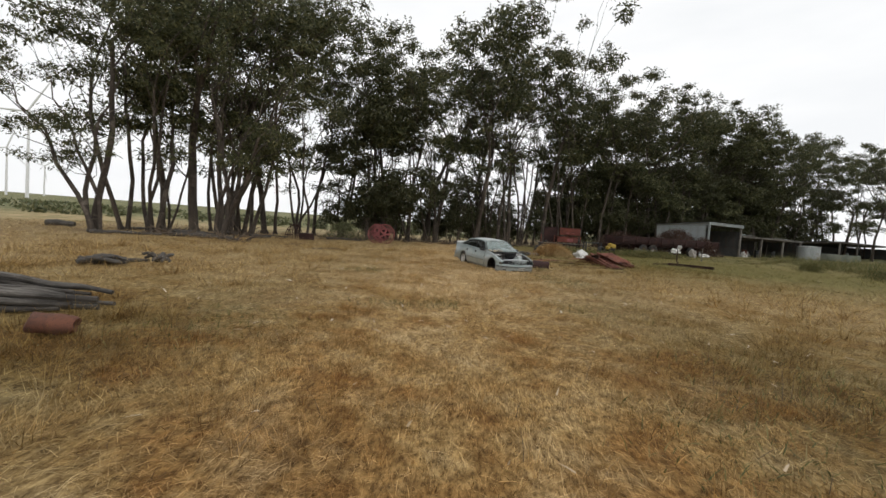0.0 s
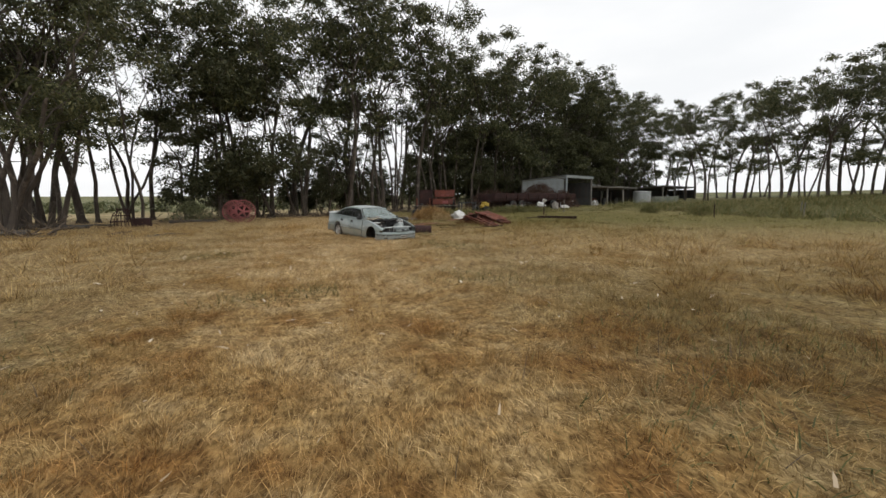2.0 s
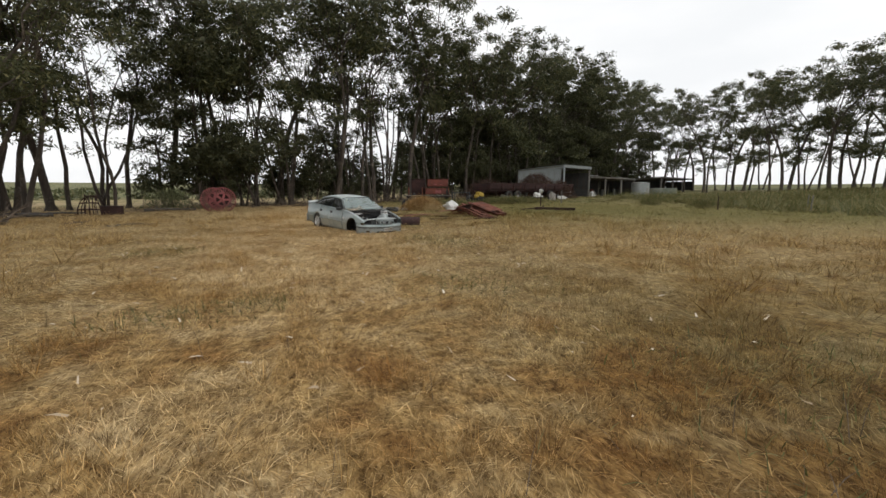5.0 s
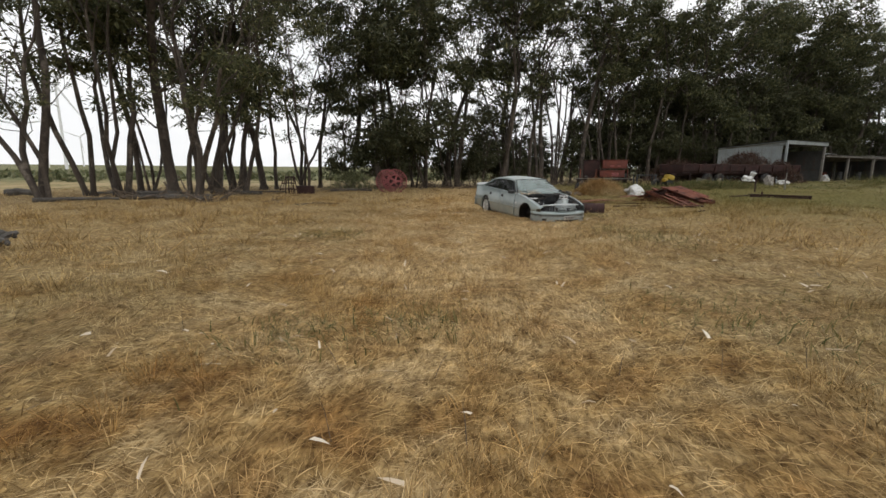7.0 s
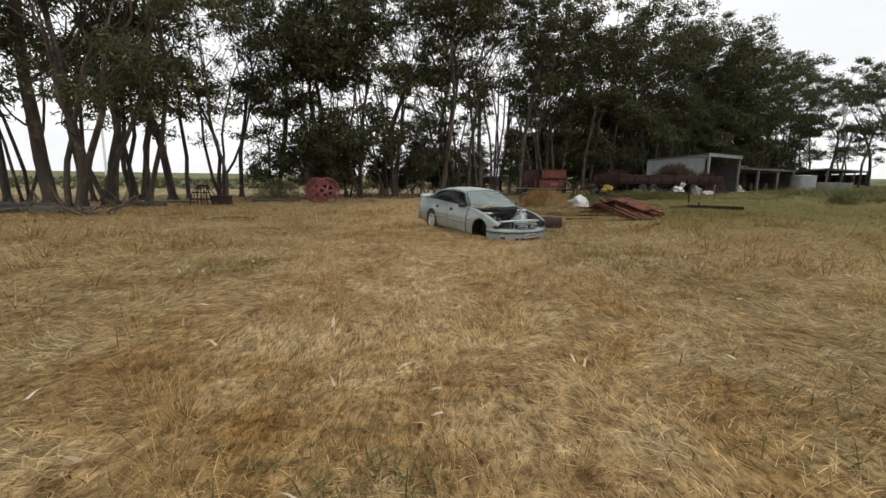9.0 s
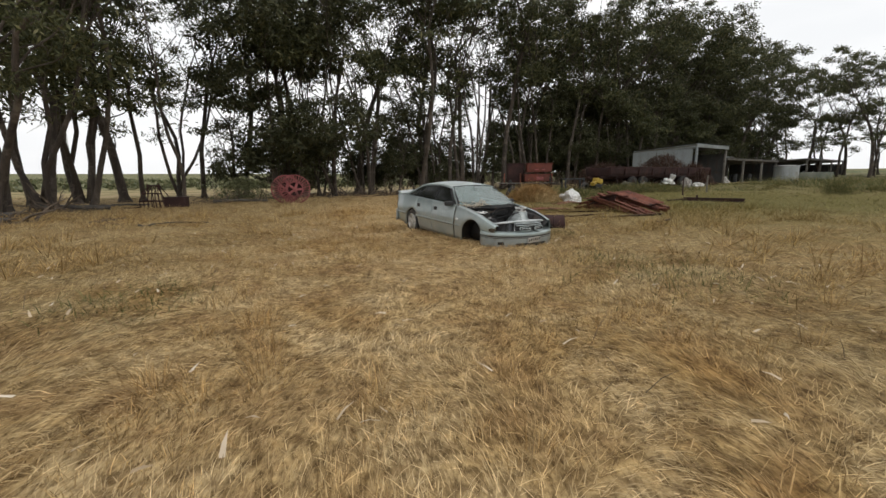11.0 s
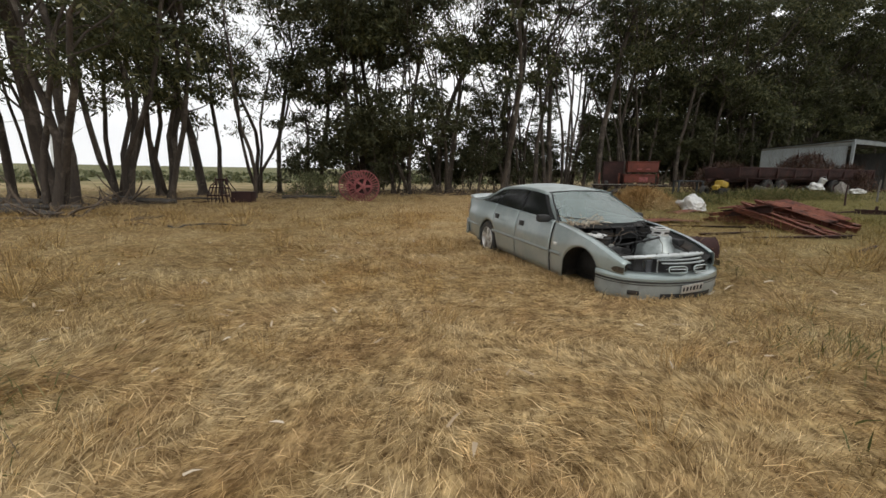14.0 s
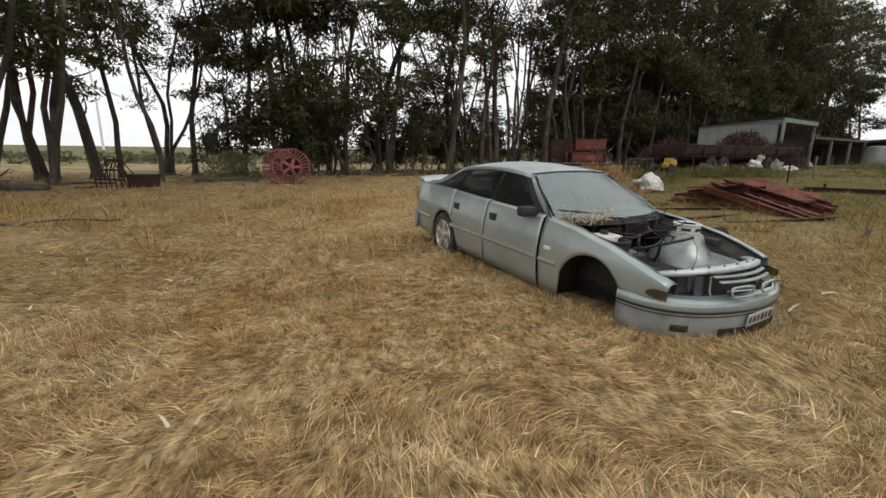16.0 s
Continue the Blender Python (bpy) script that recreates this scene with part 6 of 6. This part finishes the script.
# the pile of grey poles, fanned out and running down to one end
rp = random.Random(17)
for i in range(18):
    k = i / 17
    tip = Vector((-4.72 - rp.uniform(0.0, 1.0), 5.15 + 1.0 * k + rp.uniform(-0.15, 0.15), rp.uniform(0.05, 0.08) + 0.07 * (i % 3)))
    butt = Vector((-9.0 + rp.uniform(-0.6, 0.6), 3.7 + 2.3 * k + rp.uniform(-0.3, 0.3), 0.12 + 0.15 * (i % 3) + rp.uniform(-0.04, 0.06)))
    r = rp.uniform(0.055, 0.085)
    log(Matrix(), [tuple(butt), tuple(butt.lerp(tip, 0.5) + Vector((0, rp.uniform(-0.08, 0.08), rp.uniform(-0.02, 0.05)))), tuple(tip)], r * 1.2, r * 0.5, "weathered grey split pole in a low pile", group="pile of grey poles", seed=i, sides=8)
# short red-brown billet in front of it
stub = thing("timber_billet", at(-4.45, 4.3, 0.15, 0, 4, 18), "short red-brown round timber billet lying in grass", "billet")
bm = bmesh.new()
lathe(bm, [(0.01, -0.22), (0.09, -0.225), (0.125, -0.2), (0.118, -0.08), (0.128, 0.08), (0.112, 0.2), (0.08, 0.235), (0.01, 0.20)], pose(0, 0, 0, 0, 90), 24)
for v in bm.verts:
    v.co *= 1 + 0.16 * noise.noise(v.co * 9)
part("billet", bm, surf("red_gum_timber", (0.17, 0.065, 0.036), (0.07, 0.032, 0.022), 5.0, 0.85, 0, 0.6), stub)
for i in range(9):
    ln = rp.uniform(0.5, 1.3)
    log(at(-8.75 + rp.uniform(-0.35, 0.35), 10.55 + rp.uniform(-0.3, 0.35), 0.05 + 0.035 * i % 0.16, 0, rp.uniform(-6, 6), 18 + rp.uniform(-30, 30)), [(-ln / 2, 0, 0.02), (0, 0.06, 0.05), (ln / 2, 0, 0.0)], rp.uniform(0.05, 0.09), 0.045, "charred split log lying in the grass", seed=40 + i, sides=8)
for i in range(8):
    a = i * math.tau / 8
    log(at(-7.85, 11.15, 0.14), [(0, 0, 0), (0.20 * math.cos(a), 0.16 * math.sin(a), 0.05 + 0.06 * (i % 3)), (rp.uniform(0.3, 0.45) * math.cos(a), rp.uniform(0.25, 0.4) * math.sin(a), rp.uniform(-0.06, 0.22))], 0.085, 0.035, "broken dark root of an upturned stump", group="upturned stump", seed=70 + i, sides=7)
for i, (x, y, rz, ln, r) in enumerate(((-25.2, 27, 12, 1.6, 0.22), (-17.5, 22.6, 25, 3.2, 0.09), (-13.2, 24.0, -10, 2.6, 0.10), (-14.8, 25.2, 30, 3.4, 0.12), (-16.0, 25.8, 70, 2.0, 0.20), (-13.9, 29.8, 24, 2.4, 0.15),
                                       (-15.6, 31.2, -20, 3.0, 0.11), (-17.2, 28.2, 35, 2.6, 0.10), (-8.8, 35.6, 6, 3.0, 0.08), (-14.2, 33.8, 23, 2.4, 0.06), (-21.0, 29.6, 12, 4.0, 0.09), (-6.2, 22.2, 20, 1.8, 0.02))):
    log(at(x, y, r * 0.8, 0, 0, rz), [(-ln / 2, 0, 0), (-ln * 0.1, 0.08 * ln, 0.05), (ln / 2, 0, 0.02)], r * 1.1, r * 0.7, "fallen grey branch lying under the trees", group="fallen branches", seed=60 + i, sides=8)


def deadfall(x, y, size, seed, label, count=26, mat=TWIG, rise=0.5, thick=1.0):
    """A tangle of dead branches."""
    r = random.Random(seed)
    bm = bmesh.new()
    for i in range(count):
        p = Vector((r.gauss(0, size * 0.45), r.gauss(0, size * 0.3), r.uniform(-0.05, 0.1)))
        d = Vector((r.gauss(0, 1), r.gauss(0, 0.8), abs(r.gauss(0, rise)))).normalized()
        pts = [p]
        ln = size * r.uniform(0.4, 1.0)
        for k in range(4):
            d = (d + Vector((r.gauss(0, 0.25), r.gauss(0, 0.25), r.gauss(-0.05, 0.2)))).normalized()
            q = pts[-1] + d * ln / 4
            q.z = max(q.z, 0.0)
            pts.append(q)
            if k > 0:
                e = (d + Vector([r.gauss(0, 0.7) for _ in range(3)])).normalized()
                tube(bm, [q, q + e * ln * 0.14, q + e * ln * 0.25 + Vector((0, 0, 0.03))], [0.010, 0.007, 0.004], 3, cap=False)
        w = r.uniform(0.014, 0.03) * thick
        tube(bm, pts, [w, w * 0.8, w * 0.6, w * 0.45, w * 0.25], 4, cap=False)
    o = link_mesh("dead_branches", bm, mat)
    o.matrix_world = at(x, y)
    return tagged(o, label, "dead branches", "dead branch heaps", "stuff")


deadfall(-12.6, 23.9, 1.5, 1, "tangled grey dead branches by a fallen limb", 18, thick=2.6)
deadfall(-15.8, 25.4, 1.6, 2, "heap of dead roots and branches", 26, thick=3.4)
deadfall(-17.6, 26.2, 1.4, 3, "heap of dead branches at a tree's foot", 22, thick=2.6)
deadfall(-14.4, 29.2, 1.7, 4, "heap of dead branches at a tree's foot", 24, thick=2.4)
deadfall(-9.6, 36.2, 2.4, 5, "brown dead branches beside the hay rake", 24, rise=0.3)
deadfall(-7.6, 38.4, 2.4, 6, "tall dead branches standing among trunks", 26, rise=0.9)
rk = random.Random(91)
for i in range(15):
    x, y = on_line((i + 0.5) / 17)
    deadfall(x + rk.uniform(-0.6, 0.6) + 0.4, y - 1.6 + rk.uniform(-0.6, 0.8), rk.uniform(1.8, 2.6), 100 + i, "dry fallen branches along the windbreak", 30, rise=rk.uniform(0.4, 1.1), thick=1.5)
deadfall(-8.6, 22.4, 0.9, 60, "small dead branch lying in grass", 4, rise=0.1)


def brush(name, x, y, sx, sy, sz, count, mat, label, category, seed, up=0.0, length=0.22, width=0.02):
    """A low bush of fine upright leaves or stalks."""
    r = np.random.default_rng(seed)
    n = count
    p = np.stack((r.normal(0, 0.45, n) * sx, r.normal(0, 0.45, n) * sy, np.zeros(n)), 1)
    top = sz * np.clip(1 - (p[:, 0] / sx) ** 2 * 0.7 - (p[:, 1] / sy) ** 2 * 0.7, 0.12, 1)
    p[:, 2] = top * r.random(n) ** 0.7
    d = r.normal(size=(n, 3)) + np.array([0, 0, 0.9])
    d /= np.linalg.norm(d, axis=1)[:, None]
    side = np.cross(d, r.normal(size=(n, 3)))
    side /= np.linalg.norm(side, axis=1)[:, None]
    ln = (length * (0.6 + 0.8 * r.random(n)))[:, None]
    q = np.stack((p - side * width, p + side * width, p + d * ln), 1).reshape(-1, 3)
    o = mesh_from_arrays(name, q, np.arange(len(q)), np.full(n, 3), mat)
    o.matrix_world = at(x, y, up)
    return tagged(o, label, category)


brush("dead_bush", 21.8, 42.3, 2.6, 1.2, 2.45, 5000, DRYBRUSH, "tall reddish-brown dead bush against the shed", "bush", 1, 0, 0.4, 0.02)
brush("dead_bush", 24.4, 42.2, 1.6, 1.0, 1.75, 2500, DRYBRUSH, "reddish-brown dead bush by the shed", "bush", 2, 0, 0.35, 0.02)
brush("dead_bush", 15.4, 39.6, 2.4, 1.2, 1.9, 3000, DRYBRUSH, "dark dead bush behind the trailer", "bush", 3, 0, 0.35, 0.02)
brush("grass_clump", 7.5, 31.0, 1.5, 0.9, 0.85, 5000, GRASS, "tall clump of dry brown grass", "grass clump", 4, 0, 0.4, 0.008)
brush("grass_clump", 10.2, 33.6, 2.6, 1.0, 0.5, 4000, GREEN_GRASS, "weedy green grass clump by the machinery", "grass clump", 6, 0, 0.3, 0.01)
brush("grass_clump", 16.5, 36.2, 4.0, 0.8, 0.5, 5000, GREEN_GRASS, "weedy green grass along the trailer", "grass clump", 7, 0, 0.3, 0.01)
brush("bush", -9.6, 38.2, 1.6, 1.0, 1.5, 2200, SCRUB, "sparse grey-green bush by the trees", "bush", 8, 0, 0.22, 0.02)
brush("bush", 27.5, 33.0, 0.9, 0.8, 0.7, 1800, GREEN_GRASS, "rounded green weed clump in the paddock", "bush", 9, 0, 0.3, 0.012)
brush("bush", 30.0, 30.0, 1.2, 0.9, 0.8, 2000, GREEN_GRASS, "rounded green weed clump in the paddock", "bush", 10, 0, 0.3, 0.012)
for i, (x, y) in enumerate(((4.6, 31.2), (5.2, 31.6), (5.9, 31.9), (4.9, 32.0), (6.3, 31.2), (3.9, 31.5))):
    bm = bmesh.new()
    bmesh.ops.create_icosphere(bm, subdivisions=2, radius=0.26)
    for v in bm.verts:
        v.co *= 1 + 0.35 * noise.noise(v.co * 4 + Vector((i, 0, 0)))
        v.co.z *= 0.6
    o = link_mesh("stone", bm, STONE)
    o.matrix_world = at(x, y, 0.08, 0, 0, i * 50)
    tagged(o, "pale grey stone in dry grass", "stone", "pale stones")

# ---- far things ----
def turbine(x, y, hub, blade, turn, spin):
    t = thing("wind_turbine", pose(x, y, ground_z(x, y), 0, 0, turn), "white three-bladed wind turbine on the far ridge", "wind turbine", "wind farm")
    bm = bmesh.new()
    tube(bm, [(0, 0, -2), (0, 0, hub * 0.5), (0, 0, hub)], [2.0, 1.6, 1.1], 16)
    part("tower", bm, TURBINE, t)
    bm = bmesh.new()
    box(bm, 3.2, 8.0, 3.2, Matrix.Translation((0, 0.5, hub + 1)), 0.6)
    part("nacelle", bm, TURBINE, t)
    bm = bmesh.new()
    lathe(bm, [(0.01, 0), (1.2, 0.6), (1.6, 2.0), (1.6, 3.0)], pose(0, -5.6, hub + 1, -90), 16)
    part("hub", bm, TURBINE, t)
    for k in range(3):
        a = math.tau * k / 3 + spin
        bm = bmesh.new()
        d = Vector((math.sin(a), 0, math.cos(a)))
        c = Vector((0, -4.6, hub + 1))
        tube(bm, [c, c + d * blade * 0.2, c + d * blade * 0.6, c + d * blade], [0.9, 1.5, 0.9, 0.15], 8)
        part("blade", bm, TURBINE, t)


for az, d, el, turn, spin in ((-46.4, 1100, 4.5, 40, 0.3), (-43.8, 1500, 3.2, 30, 0.9), (-45.0, 780, 8.0, 25, 0.5), (-33.6, 900, 6.2, 20, 2.0)):
    x, y = math.sin(radians(az)) * d, math.cos(radians(az)) * d
    hub = d * math.tan(radians(el)) + 1.5 - ground_z(x, y)
    turbine(x, y, hub, hub * 0.58, turn, spin)

# low scrub on the far paddock
rng = np.random.default_rng(44)
n = 900
az = np.radians(rng.uniform(-75, 40, n))
d = 75 + 300 * rng.random(n) ** 1.6
cx, cy = np.sin(az) * d, np.cos(az) * d
size = rng.uniform(0.35, 1.1, n) * (1 + d / 300)
per = 34
v = rng.normal(size=(n * per, 3))
v /= np.linalg.norm(v, axis=1)[:, None]
v *= rng.random((n * per, 1)) ** 0.4
sz = np.repeat(size, per)[:, None]
p = np.stack((np.repeat(cx, per), np.repeat(cy, per), np.repeat(ground_np(cx, cy), per)), 1) + v * sz * np.array([1.2, 1.2, 0.5]) + np.array([0, 0, 1]) * sz * 0.35
dv = rng.normal(size=p.shape)
dv /= np.linalg.norm(dv, axis=1)[:, None]
sv = np.cross(dv, rng.normal(size=p.shape))
sv /= np.linalg.norm(sv, axis=1)[:, None]
tri = np.stack((p - sv * sz * 0.18, p + sv * sz * 0.18, p + dv * sz * 0.6), 1).reshape(-1, 3)
tagged(mesh_from_arrays("far_scrub", tri, np.arange(len(tri)), np.full(len(p), 3), SCRUB), "low grey-green saltbush dotted over the far paddock", "scrub", kind="stuff")

# ---- grass ----
def fbm(x, y, s, seed):
    """Smooth patchy noise from a few sine waves, 0 to 1."""
    r = np.random.default_rng(seed)
    v = np.zeros_like(x)
    for k in range(9):
        a, f = r.uniform(0, math.tau), s * (1.0 + 0.55 * k)
        v += np.sin((x * math.cos(a) + y * math.sin(a)) * f + r.uniform(0, math.tau) + 1.3 * np.sin((x * math.sin(a) - y * math.cos(a)) * f * 0.6)) / (1 + 0.35 * k)
    return np.clip(0.5 + v / 4.4, 0, 1)


def blades(name, x, y, length, width, lie, toward, seed, material, joints=2):
    """Bent blades rooted at x, y: lie 0 stands up, 1 lies flat; toward is the way they fall."""
    r = np.random.default_rng(seed)
    n = len(x)
    z = ground_np(x, y) - 0.01
    root = np.stack((x, y, z), 1)
    fall = np.stack((np.cos(toward), np.sin(toward), np.zeros(n)), 1)
    lean = np.clip(lie, 0, 1)[:, None]
    up = np.array([0, 0, 1.0])
    side = np.stack((-np.sin(toward), np.cos(toward), np.zeros(n)), 1) + 0.5 * r.normal(size=(n, 3)) * np.array([1, 1, 0.6])
    side /= np.linalg.norm(side, axis=1)[:, None]
    ln, w = length[:, None], width[:, None]
    d1 = up * (1 - 0.75 * lean) + fall * (0.15 + lean)
    d1 /= np.linalg.norm(d1, axis=1)[:, None]
    d2 = up * (1 - 1.15 * lean) + fall * (0.35 + 1.2 * lean)
    d2 /= np.linalg.norm(d2, axis=1)[:, None]
    mid = root + d1 * ln * 0.5
    tip = mid + d2 * ln * 0.5
    tip[:, 2] = np.maximum(tip[:, 2], z + 0.02)
    if joints == 2:
        v = np.stack((root - side * w, root + side * w, mid + side * w * 0.8, mid - side * w * 0.8, tip), 1).reshape(-1, 3)
        base = np.arange(n)[:, None] * 5
        f = np.concatenate((base + np.array([[0, 1, 2, 3]]), base + np.array([[3, 2, 4]])), 1).ravel()
        return mesh_from_arrays(name, v, f, np.tile([4, 3], n), material)
    v = np.stack((root - side * w, root + side * w, tip), 1).reshape(-1, 3)
    return mesh_from_arrays(name, v, np.arange(n * 3), np.full(n, 3), material)


def spread_tufts(seed, tufts, per, area, keep, radius, length, width, patch_seed, joints, name, label, material=GRASS, flat_bias=0.0, long_bias=1.0, radial=False):
    r = np.random.default_rng(seed)
    tx, ty = area(r, tufts)
    stand = fbm(tx, ty, 0.9, 5)
    ok = keep(r, tx, ty, stand)
    tx, ty, stand = tx[ok], ty[ok], stand[ok]
    m = len(tx)
    x = np.repeat(tx, per) + r.normal(0, radius, m * per)
    y = np.repeat(ty, per) + r.normal(0, radius, m * per)
    st = np.repeat(stand, per)
    swirl = fbm(x, y, 0.55, 8) * math.tau * 1.5
    upright = np.clip((st - 0.42 - 0.20 * ease(5, 12, y)) * 4.5, 0, 1)
    lie = np.clip(0.92 - 0.72 * upright + 0.22 * r.normal(size=len(x)) + flat_bias, 0.02, 1.0)
    ln = length * (0.5 + 0.8 * r.random(len(x))) * (1.15 - 0.62 * upright) * long_bias
    if radial:
        swirl = np.arctan2(y - np.repeat(ty, per), x - np.repeat(tx, per))
        lie = np.clip(0.10 + 2.6 * np.hypot(y - np.repeat(ty, per), x - np.repeat(tx, per)) + 0.15 * r.normal(size=len(x)), 0.02, 0.8)
    tow = swirl + r.normal(0, 1, len(x)) * (0.5 if radial else 1.5 - 0.9 * ease(6, 12, y))
    wd = width * (0.6 + 0.8 * r.random(len(x)))
    inside = ~under_car(x, y)
    return tagged(blades(name, x[inside], y[inside], ln[inside], wd[inside], lie[inside], tow[inside], seed + 1, material, joints), label, "grass", kind="stuff")


def under_car(x, y):
    """Inside the car's outline, where no grass can stand."""
    m = CAR_POSE.inverted()
    lx = m[0][0] * x + m[0][1] * y + m[0][3]
    ly = m[1][0] * x + m[1][1] * y + m[1][3]
    nosecap = 3.05 + 0.62 * np.sqrt(np.clip(1 - (ly / 0.9) ** 2, 0, 1))
    return (lx > -1.2) & (lx < nosecap) & (np.abs(ly) < 0.83) & ~((np.abs(lx - 2.73) < 0.3) & (np.abs(ly) > 0.55))


def strip(x0, x1, y0, y1):
    return lambda r, n: (r.uniform(x0, x1, n), r.uniform(y0, y1, n))


always = lambda r, x, y, s: np.ones(len(x), bool)
near_path = lambda r, x, y, s: r.random(len(x)) < np.clip(1.25 - np.abs(x - 0.8) / 6.5, 0.25, 1)
# matted straw and standing tufts along the walk
spread_tufts(201, 16500, 16, strip(-4.5, 6.0, 0.6, 21.5), near_path, 0.10, 0.165, 0.0029, 5, 2, "dry_grass", "matted pale straw and rusty standing grass of the paddock", flat_bias=0.16)
spread_tufts(203, 2500, 66, strip(-5.0, 6.5, 0.8, 19.5), lambda r, x, y, s: (s > 0.42 + 0.14 * ease(6, 11, y)) & (r.random(len(x)) < 0.62 - 0.30 * ease(7, 11, y)), 0.095, 0.225, 0.0020, 5, 2, "dry_grass", "rounded tufts of rusty upright dry grass", TUFT, radial=True)
# broken straw lying on top of the mat, combed into swathes
rw = np.random.default_rng(401)
n = 42000
wx, wy = rw.uniform(-3.5, 5.0, n), 1.0 + 18.0 * rw.random(n) ** 0.8
keep = ~under_car(wx, wy)
wx, wy = wx[keep], wy[keep]
n = len(wx)
tagged(blades("dry_grass", wx, wy, rw.uniform(0.05, 0.19, n), rw.uniform(0.0016, 0.0030, n), np.clip(rw.normal(0.92, 0.07, n), 0.75, 0.98), fbm(wx, wy, 0.55, 8) * math.tau * 1.5 + rw.normal(0, 0.5, n), 402, STRAW_LITTER, 2), "loose pale broken straw lying over the mat", "grass", kind="stuff").location.z = 0.035
# wider field
spread_tufts(213, 2200, 34, strip(-14, 15, 1.5, 27), lambda r, x, y, s: ((np.abs(x - 0.8) > 4.5) | (y > 19)) & (s > 0.45), 0.15, 0.44, 0.007, 5, 1, "dry_grass", "rounded tufts of dry grass in the open paddock", TUFT, radial=True)
spread_tufts(205, 10200, 14, strip(-16, 17, 1.0, 32), lambda r, x, y, s: (np.abs(x - 0.8) > 3.2) | (y > 19), 0.11, 0.25, 0.0048, 5, 1, "dry_grass", "dry straw-coloured grass of the open paddock", flat_bias=-0.12)
spread_tufts(207, 7000, 11, strip(-34, 40, 4, 46), lambda r, x, y, s: (np.abs(x) > 13) | (y > 27), 0.16, 0.34, 0.010, 5, 1, "dry_grass", "dry grass towards the trees and sheds", flat_bias=-0.15)
# tall green growth beyond the pickets
spread_tufts(209, 5200, 16, strip(30.5, 74, 14, 46), lambda r, x, y, s: r.random(len(x)) < np.clip((x - 30.5) / 3 + 0.1, 0, 1), 0.25, 0.95, 0.02, 5, 1, "green_grass", "tall green roadside grass beyond the fence posts", GREEN_GRASS, -0.25)
spread_tufts(211, 2600, 14, strip(22, 40, 36, 52), lambda r, x, y, s: y < 41 + 0.62 * (x - 22) - 1.0, 0.2, 0.3, 0.012, 5, 1, "green_grass", "short greenish grass in front of the sheds", GREEN_GRASS, -0.1)
# grass leaning against the car's sills
rg = np.random.default_rng(301)
u = rg.uniform(-1.25, 3.7, 5200)
sd = np.where(rg.random(5200) < 0.65, -1, 1) * (0.86 + np.abs(rg.normal(0, 0.10, 5200)))
fr = u > 3.15
sd = np.where(fr, rg.uniform(-0.95, 0.95, 5200), sd)
u = np.where(fr, 3.10 + 0.64 * np.sqrt(np.clip(1 - (sd / 1.0) ** 2, 0, 1)) + np.abs(rg.normal(0, 0.10, 5200)), u)
gx = CAR_POSE[0][0] * u + CAR_POSE[0][1] * sd + CAR_POSE[0][3]
gy = CAR_POSE[1][0] * u + CAR_POSE[1][1] * sd + CAR_POSE[1][3]
tagged(blades("dry_grass", gx, gy, np.where(fr, rg.uniform(0.04, 0.13, 5200), rg.uniform(0.05, 0.16, 5200)), rg.uniform(0.002, 0.004, 5200), np.clip(rg.normal(0.25, 0.2, 5200), 0, 1), rg.uniform(0, math.tau, 5200), 302, GRASS, 2), "dry grass grown up against the car's sills", "grass", kind="stuff")
# low grey-green weeds that spread through the straw in patches
rv = np.random.default_rng(501)
WEED_PATCHES = ((4.2, 13.9, 0.55, 620), (3.7, 15.4, 0.50, 420), (-2.6, 13.6, 0.45, 380), (3.2, 8.6, 0.6, 420), (-0.9, 7.9, 0.35, 260), (0.1, 8.3, 0.30, 240), (4.6, 4.6, 0.8, 520), (-3.2, 5.2, 0.7, 420), (2.9, 2.9, 0.6, 360), (4.2, 18.6, 0.35, 260))
vx = np.concatenate([rv.normal(px, r, c) for px, py, r, c in WEED_PATCHES])
vy = np.concatenate([rv.normal(py, r, c) for px, py, r, c in WEED_PATCHES])
keep = ~under_car(vx, vy)
vx, vy = vx[keep], vy[keep]
n = len(vx)
tagged(blades("low_weeds", vx, vy, rv.uniform(0.07, 0.20, n), rv.uniform(0.003, 0.007, n), np.clip(rv.normal(0.45, 0.25, n), 0, 1), rv.uniform(0, math.tau, n), 502, GREEN_GRASS, 2), "low grey-green weeds spreading through the straw", "weeds", kind="stuff")
# bark strips and fallen gum leaves
n = 420
lx, ly = rg.uniform(-5, 7, n), 1.5 + 20 * rg.random(n) ** 0.7
tagged(blades("bark_litter", lx, ly, rg.uniform(0.06, 0.16, n), rg.uniform(0.007, 0.016, n), np.clip(rg.normal(0.85, 0.2, n), 0, 1), rg.uniform(0, math.tau, n), 303, BARKCHIP, 2), "pale fallen leaves and bark strips on the straw", "leaf litter", kind="stuff").location.z = 0.06
# a few dark dead weed stems
n = 160
sx, sy = rg.uniform(-4, 5, n), rg.uniform(2, 19, n)
tagged(blades("dead_weeds", sx, sy, rg.uniform(0.2, 0.42, n), np.full(n, 0.003), np.clip(rg.normal(0.3, 0.3, n), 0, 1), rg.uniform(0, math.tau, n), 304, TWIG, 2), "thin dark dead weed stems in the grass", "weeds", kind="stuff")
